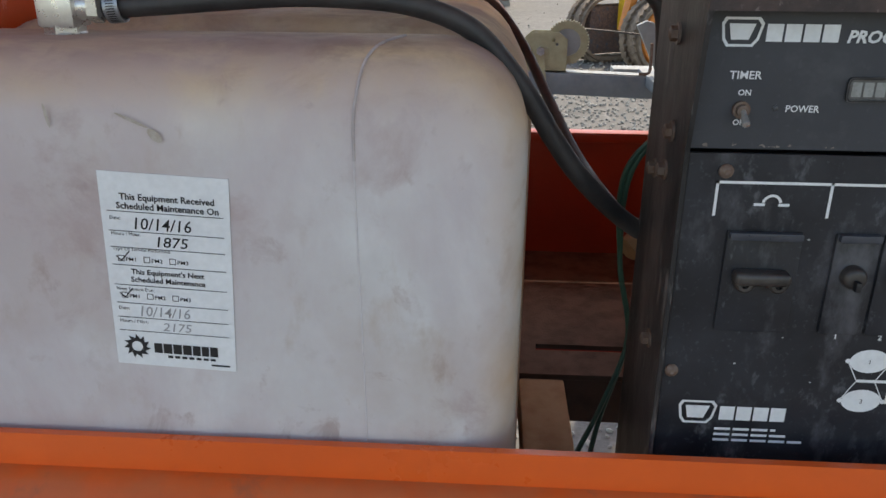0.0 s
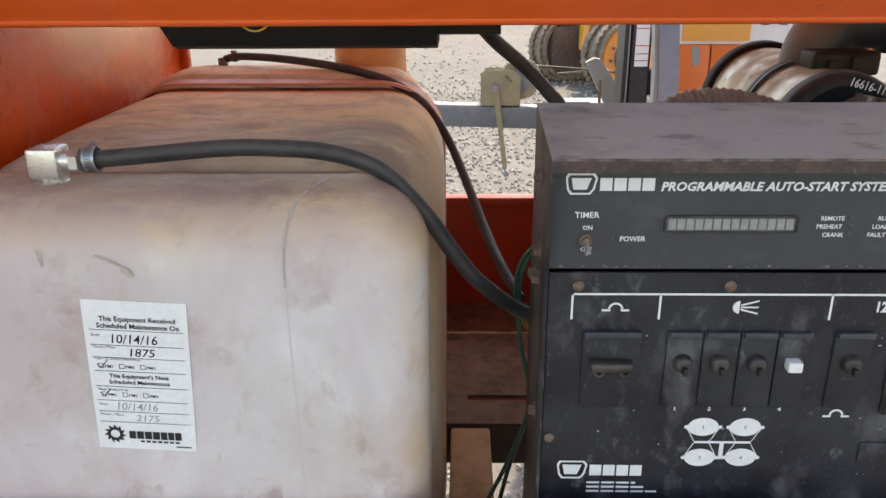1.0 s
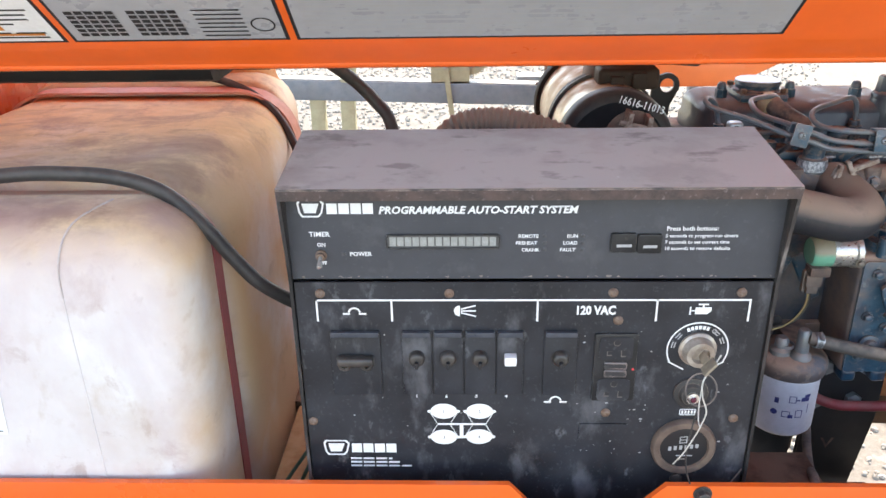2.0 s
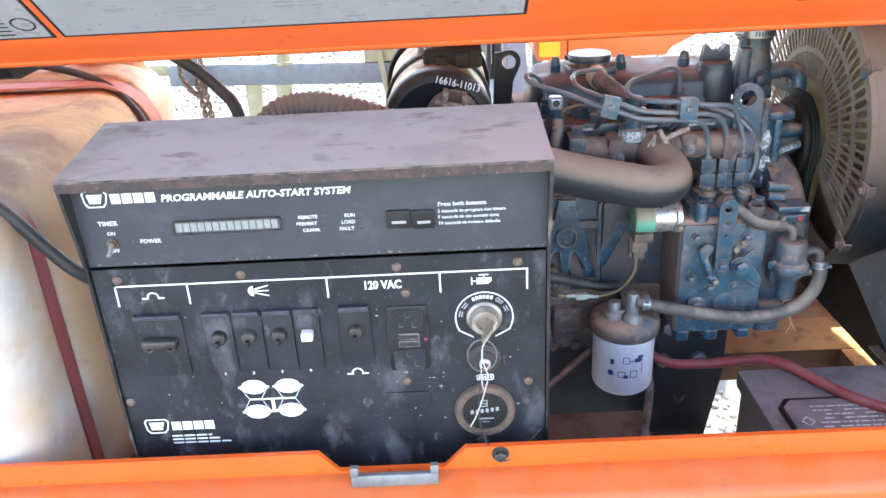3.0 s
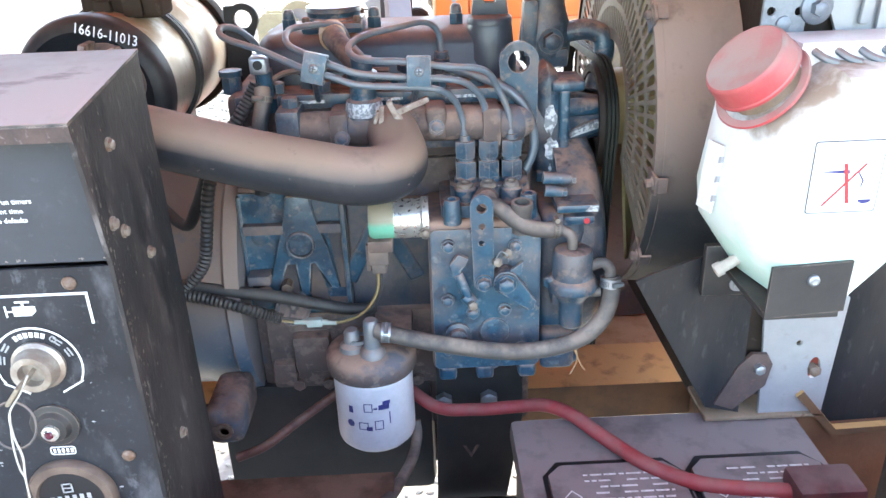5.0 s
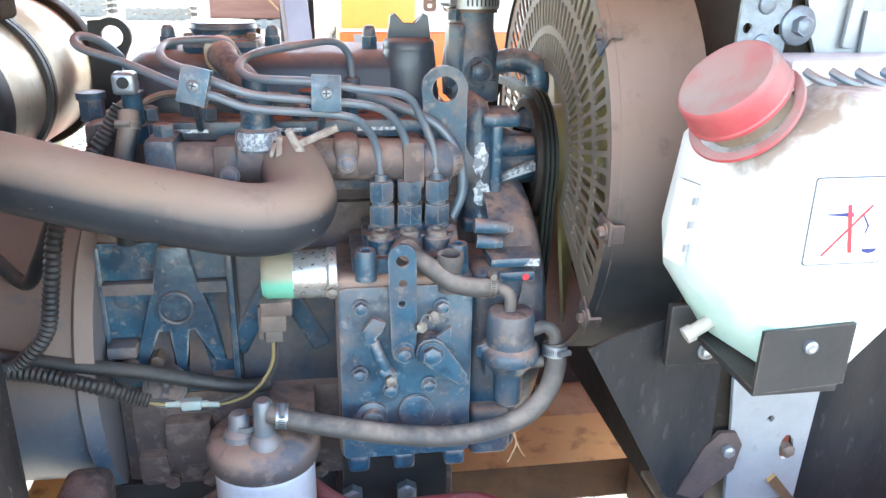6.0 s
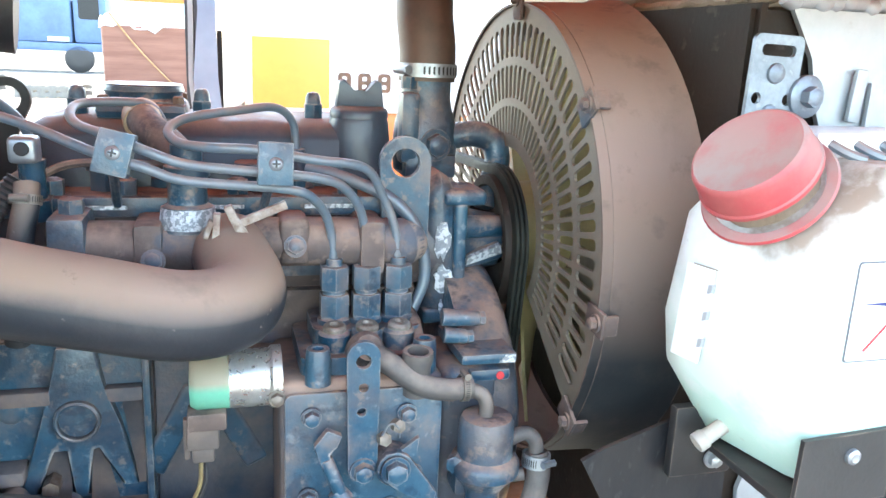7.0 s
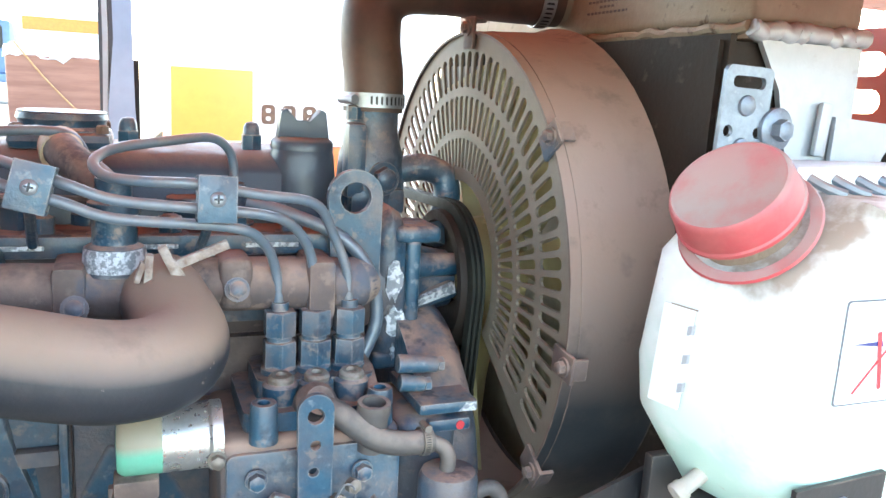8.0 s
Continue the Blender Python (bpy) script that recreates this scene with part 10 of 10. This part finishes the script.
def build_track_loader():
    """A compact loader on tracks, turned a little away from the viewer."""
    tl = thing("track_loader", 1.62, 8.2, 0.0, "yellow compact loader on muddy rubber tracks with orange wheels", "track loader")
    place = Matrix.Translation((1.74, 8.18, 0.0)) @ Matrix.Rotation(radians(30), 4, "Z")
    R, length = 0.345, 1.55

    def put(name, bm, mat, parent, label=""):
        bmesh.ops.transform(bm, matrix=place, verts=bm.verts[:])
        return part(name, bm, mat, parent, label)

    loop = [(R * math.sin(radians(-180 * k / 16)), R + 0.03 + R * math.cos(radians(180 * k / 16))) for k in range(17)]
    loop += [(length + R * math.sin(radians(180 * k / 16)), R + 0.03 - R * math.cos(radians(180 * k / 16))) for k in range(17)]
    for y0 in (0.0, 0.95):
        bm = bmesh.new()
        a = [bm.verts.new((x, y0, z)) for x, z in loop]
        b = [bm.verts.new((x, y0 + 0.30, z)) for x, z in loop]
        for i in range(len(a)):
            j = (i + 1) % len(a)
            bm.faces.new((a[i], a[j], b[j], b[i]))
        bmesh.ops.recalc_face_normals(bm, faces=bm.faces[:])
        bmesh.ops.solidify(bm, geom=bm.faces[:], thickness=0.035)
        tk = put("track", bm, TRACK, tl, "muddy rubber track with lugs")
        bm = bmesh.new()
        for i in range(len(loop)):
            (xa, za), (xb, zb) = loop[i], loop[(i + 1) % len(loop)]
            n = max(1, int(math.hypot(xb - xa, zb - za) / 0.062))
            for k in range(n):
                x, z = xa + (xb - xa) * k / n, za + (zb - za) * k / n
                c = Vector((min(max(x, 0.0), length), 0, R + 0.03))
                d = (Vector((x, 0, z)) - c).normalized() if not 0.0 < x < length else Vector((0, 0, 1 if z > R else -1))
                for y, turn in ((y0 + 0.075, 24), (y0 + 0.225, -24)):
                    m = Matrix.Translation(Vector((x, y, z)) + d * 0.012) @ d.to_track_quat("Z", "Y").to_matrix().to_4x4() @ Matrix.Rotation(radians(turn), 4, "Z")
                    box(bm, -0.018, 0.018, -0.072, 0.072, -0.012, 0.018, 0.0, m)
        tagged(put("lug_rubber", bm, TRACK, tk), kind="stuff")
        if y0:
            bm = bmesh.new()
            box(bm, -0.22, length + 0.22, y0 + 0.02, y0 + 0.28, 0.10, 0.62, 0.05)
            put("track_frame", bm, BROWN_CAST, tl)
        for x in () if y0 else (0.0, length):
            bm = bmesh.new()
            turned(bm, (x, y0 - 0.01, R + 0.03), (0, 1, 0), ((0, 0.17), (0.004, 0.20), (0.0, 0.285), (0.02, 0.298), (0.10, 0.298), (0.10, 0.17)), 40)
            wh = put("drive_wheel", bm, YELLOW_ORANGE, tl, "worn orange track wheel")
            bm = bmesh.new()
            turned(bm, (x, y0 - 0.035, R + 0.03), (0, 1, 0), ((0, 0.0), (0, 0.14), (0.01, 0.155), (0.03, 0.165), (0.05, 0.172)), 32)
            put("wheel_hub", bm, BROWN_CAST, wh, "dark greasy hub")
            for k in range(10):
                bm = bmesh.new()
                t = radians(36 * k + 8)
                rod(bm, (x + 0.205 * math.cos(t), y0 - 0.026, R + 0.03 + 0.205 * math.sin(t)), (x + 0.205 * math.cos(t), y0, R + 0.03 + 0.205 * math.sin(t)), 0.017, seg=6)
                put("wheel_bolt", bm, BROWN_CAST, wh)
    bm = bmesh.new()
    box(bm, 0.1, length + 0.2, 0.32, 0.93, 0.35, 1.0, 0.04)
    put("body", bm, YELLOW, tl, "yellow loader body")
    bm = bmesh.new()
    s = Sheet((0, 0.30, 0))
    s.slab(bm, ((-0.30, 0.42), (-0.10, 0.36), (0.05, 0.70), (0.30, 0.98), (0.30, 1.20), (0.02, 1.10), (-0.22, 0.80)), -0.10, 0.0)
    bevel(bm, bm.verts[:], 0.015)
    put("lift_arm", bm, YELLOW_ORANGE, tl, "scuffed orange-yellow lift arm")
    bm = bmesh.new()
    s = Sheet((0, 0.298, 0))
    s.slab(bm, ((-0.19, 0.60), (-0.165, 0.59), (-0.11, 0.78), (-0.14, 0.79)), 0.0, 0.004)
    put("sticker", bm, WHITE_PAINT, tl, "white sticker on the arm")
    bm = bmesh.new()
    rod(bm, (-0.05, 0.24, 0.86), (0.55, 0.24, 0.98), 0.035, seg=16)
    rod(bm, (-0.25, 0.24, 0.82), (-0.05, 0.24, 0.86), 0.020, seg=14)
    put("lift_ram", bm, LIGHT_GREY, tl, "grey hydraulic ram")


build_track_loader()


def build_pallets():
    pl = thing("wrapped_pallet", -0.6, 17.5, 0.0, "brown goods wrapped in film under a white sheet on pallet", "pallet load")
    bm = bmesh.new()
    s = random.Random(2)
    box(bm, -1.50, 0.30, 17.0, 18.2, 0.13, 1.52, 0.06, seg=3)
    for v in bm.verts:
        v.co.x += 0.05 * math.sin(v.co.z * 9)
        v.co.y += 0.04 * math.sin(v.co.z * 11)
    part("wrapped_load", bm, WRAP, pl, "brown goods under stretched film")
    bm = bmesh.new()
    n = 14
    grid = [[bm.verts.new((-1.50 + 1.78 * i / n, 16.95 + 1.3 * j / n, 1.50 + (0.20 + 0.14 * math.sin(i * 0.75 + j * 0.5) + 0.06 * math.sin(i * 2.1 - j)) * (1 - abs(i / n - 0.45)) - (0.16 + 0.06 * math.sin(i * 0.9) if j == 0 else 0.0))) for j in range(n + 1)] for i in range(n + 1)]
    for i in range(n):
        for j in range(n):
            bm.faces.new((grid[i][j], grid[i + 1][j], grid[i + 1][j + 1], grid[i][j + 1]))
    bmesh.ops.solidify(bm, geom=bm.faces[:], thickness=0.02)
    part("cover_sheet", bm, WRAP_WHITE, pl, "crumpled white plastic sheet")
    for z0, z1 in ((0.0, 0.02), (0.11, 0.13)):
        for k in range(7):
            bm = bmesh.new()
            box(bm, -1.55 + k * 0.27, -1.43 + k * 0.27 + 0.02, 16.95, 18.2, z0, z1, 0.003)
            part("pallet_board", bm, WOOD, pl)
    for y in (16.96, 17.55, 18.1):
        bm = bmesh.new()
        box(bm, -1.55, 0.36, y, y + 0.10, 0.02, 0.11, 0.004)
        part("pallet_bearer", bm, WOOD, pl)
    bm = bmesh.new()
    tube(bm, [(-1.3, 16.95, 1.75), (-0.8, 16.93, 1.1), (-0.2, 16.93, 0.45), (0.1, 16.93, 0.15)], 0.018, 6)
    part("tie_strap", bm, TAN_STEEL, pl)
    for dx, dy, h in ((-2.2, 1.5, 0.26), (-4.2, 2.6, 0.40)):
        p2 = thing("pallet_stack", -0.6 + dx, 17.5 + dy, 0.0, "grey weathered wooden pallets in a low stack", "pallet", "stacked pallets")
        for k in range(int(h / 0.13)):
            for z0, z1 in ((0.0, 0.02), (0.11, 0.13)):
                for i in range(6):
                    bm = bmesh.new()
                    box(bm, -1.2 + dx + i * 0.22, -1.06 + dx + i * 0.22, 17.0 + dy, 18.1 + dy, k * 0.13 + z0, k * 0.13 + z1)
                    part("pallet_board", bm, WOOD, p2)
            for y in (17.0, 18.0):
                bm = bmesh.new()
                box(bm, -1.2 + dx, 0.16 + dx, y + dy, y + dy + 0.09, k * 0.13 + 0.02, k * 0.13 + 0.11)
                part("pallet_bearer", bm, WOOD, p2)


build_pallets()


def build_truck():
    tk = thing("blue_truck", -6.5, 33.0, 0.0, "blue flatbed truck parked far across the yard", "truck")
    bm = bmesh.new()
    box(bm, -9.8, -3.2, 32.0, 34.2, 0.75, 1.05, 0.05)
    box(bm, -9.8, -4.4, 32.0, 34.2, 1.05, 2.6, 0.08)
    part("body", bm, TRUCK_BLUE, tk)
    bm = bmesh.new()
    box(bm, -4.35, -3.2, 32.1, 34.1, 1.05, 2.9, 0.15)
    part("cab", bm, TRUCK_BLUE, tk)
    bm = bmesh.new()
    s = Sheet((0, 32.09, 0))
    s.slab(bm, rounded(-4.15, 1.9, -3.45, 2.7, 0.1), 0.0, 0.02)
    part("window", bm, BLACK_PLASTIC, tk, "dark cab window")
    bm = bmesh.new()
    box(bm, -5.2, -4.5, 31.96, 32.0, 1.1, 1.25)
    part("lamp", bm, WHITE_PAINT, tk)
    for x in (-8.6, -7.5, -4.2):
        bm = bmesh.new()
        turned(bm, (x, 32.0, 0.50), (0, 1, 0), ((0, 0.20), (0, 0.44), (0.04, 0.50), (0.26, 0.50), (0.30, 0.44), (0.30, 0.0)), 28)
        t = part("tyre", bm, BLACK_RUBBER, tk)
        bm = bmesh.new()
        turned(bm, (x, 32.02, 0.50), (0, 1, 0), ((0, 0.0), (0, 0.12), (0.06, 0.24), (0.06, 0.25)), 20)
        part("rim", bm, LIGHT_GREY, t)
    ot = thing("orange_striped_trailer", -1.6, 36.0, 0.0, "white box trailer with an orange stripe far off", "trailer")
    bm = bmesh.new()
    box(bm, -3.2, 0.0, 35.0, 37.4, 0.6, 3.6, 0.05)
    part("body", bm, WHITE_PAINT, ot)
    bm = bmesh.new()
    box(bm, -3.15, -0.05, 34.97, 35.0, 2.75, 3.25)
    part("stripe", bm, YELLOW_ORANGE, ot)
    for x in (-2.5, -0.8):
        bm = bmesh.new()
        turned(bm, (x, 35.0, 0.45), (0, 1, 0), ((0, 0.0), (0, 0.40), (0.04, 0.45), (0.30, 0.45), (0.30, 0.0)), 24)
        part("wheel", bm, BLACK_RUBBER, ot)


build_truck()
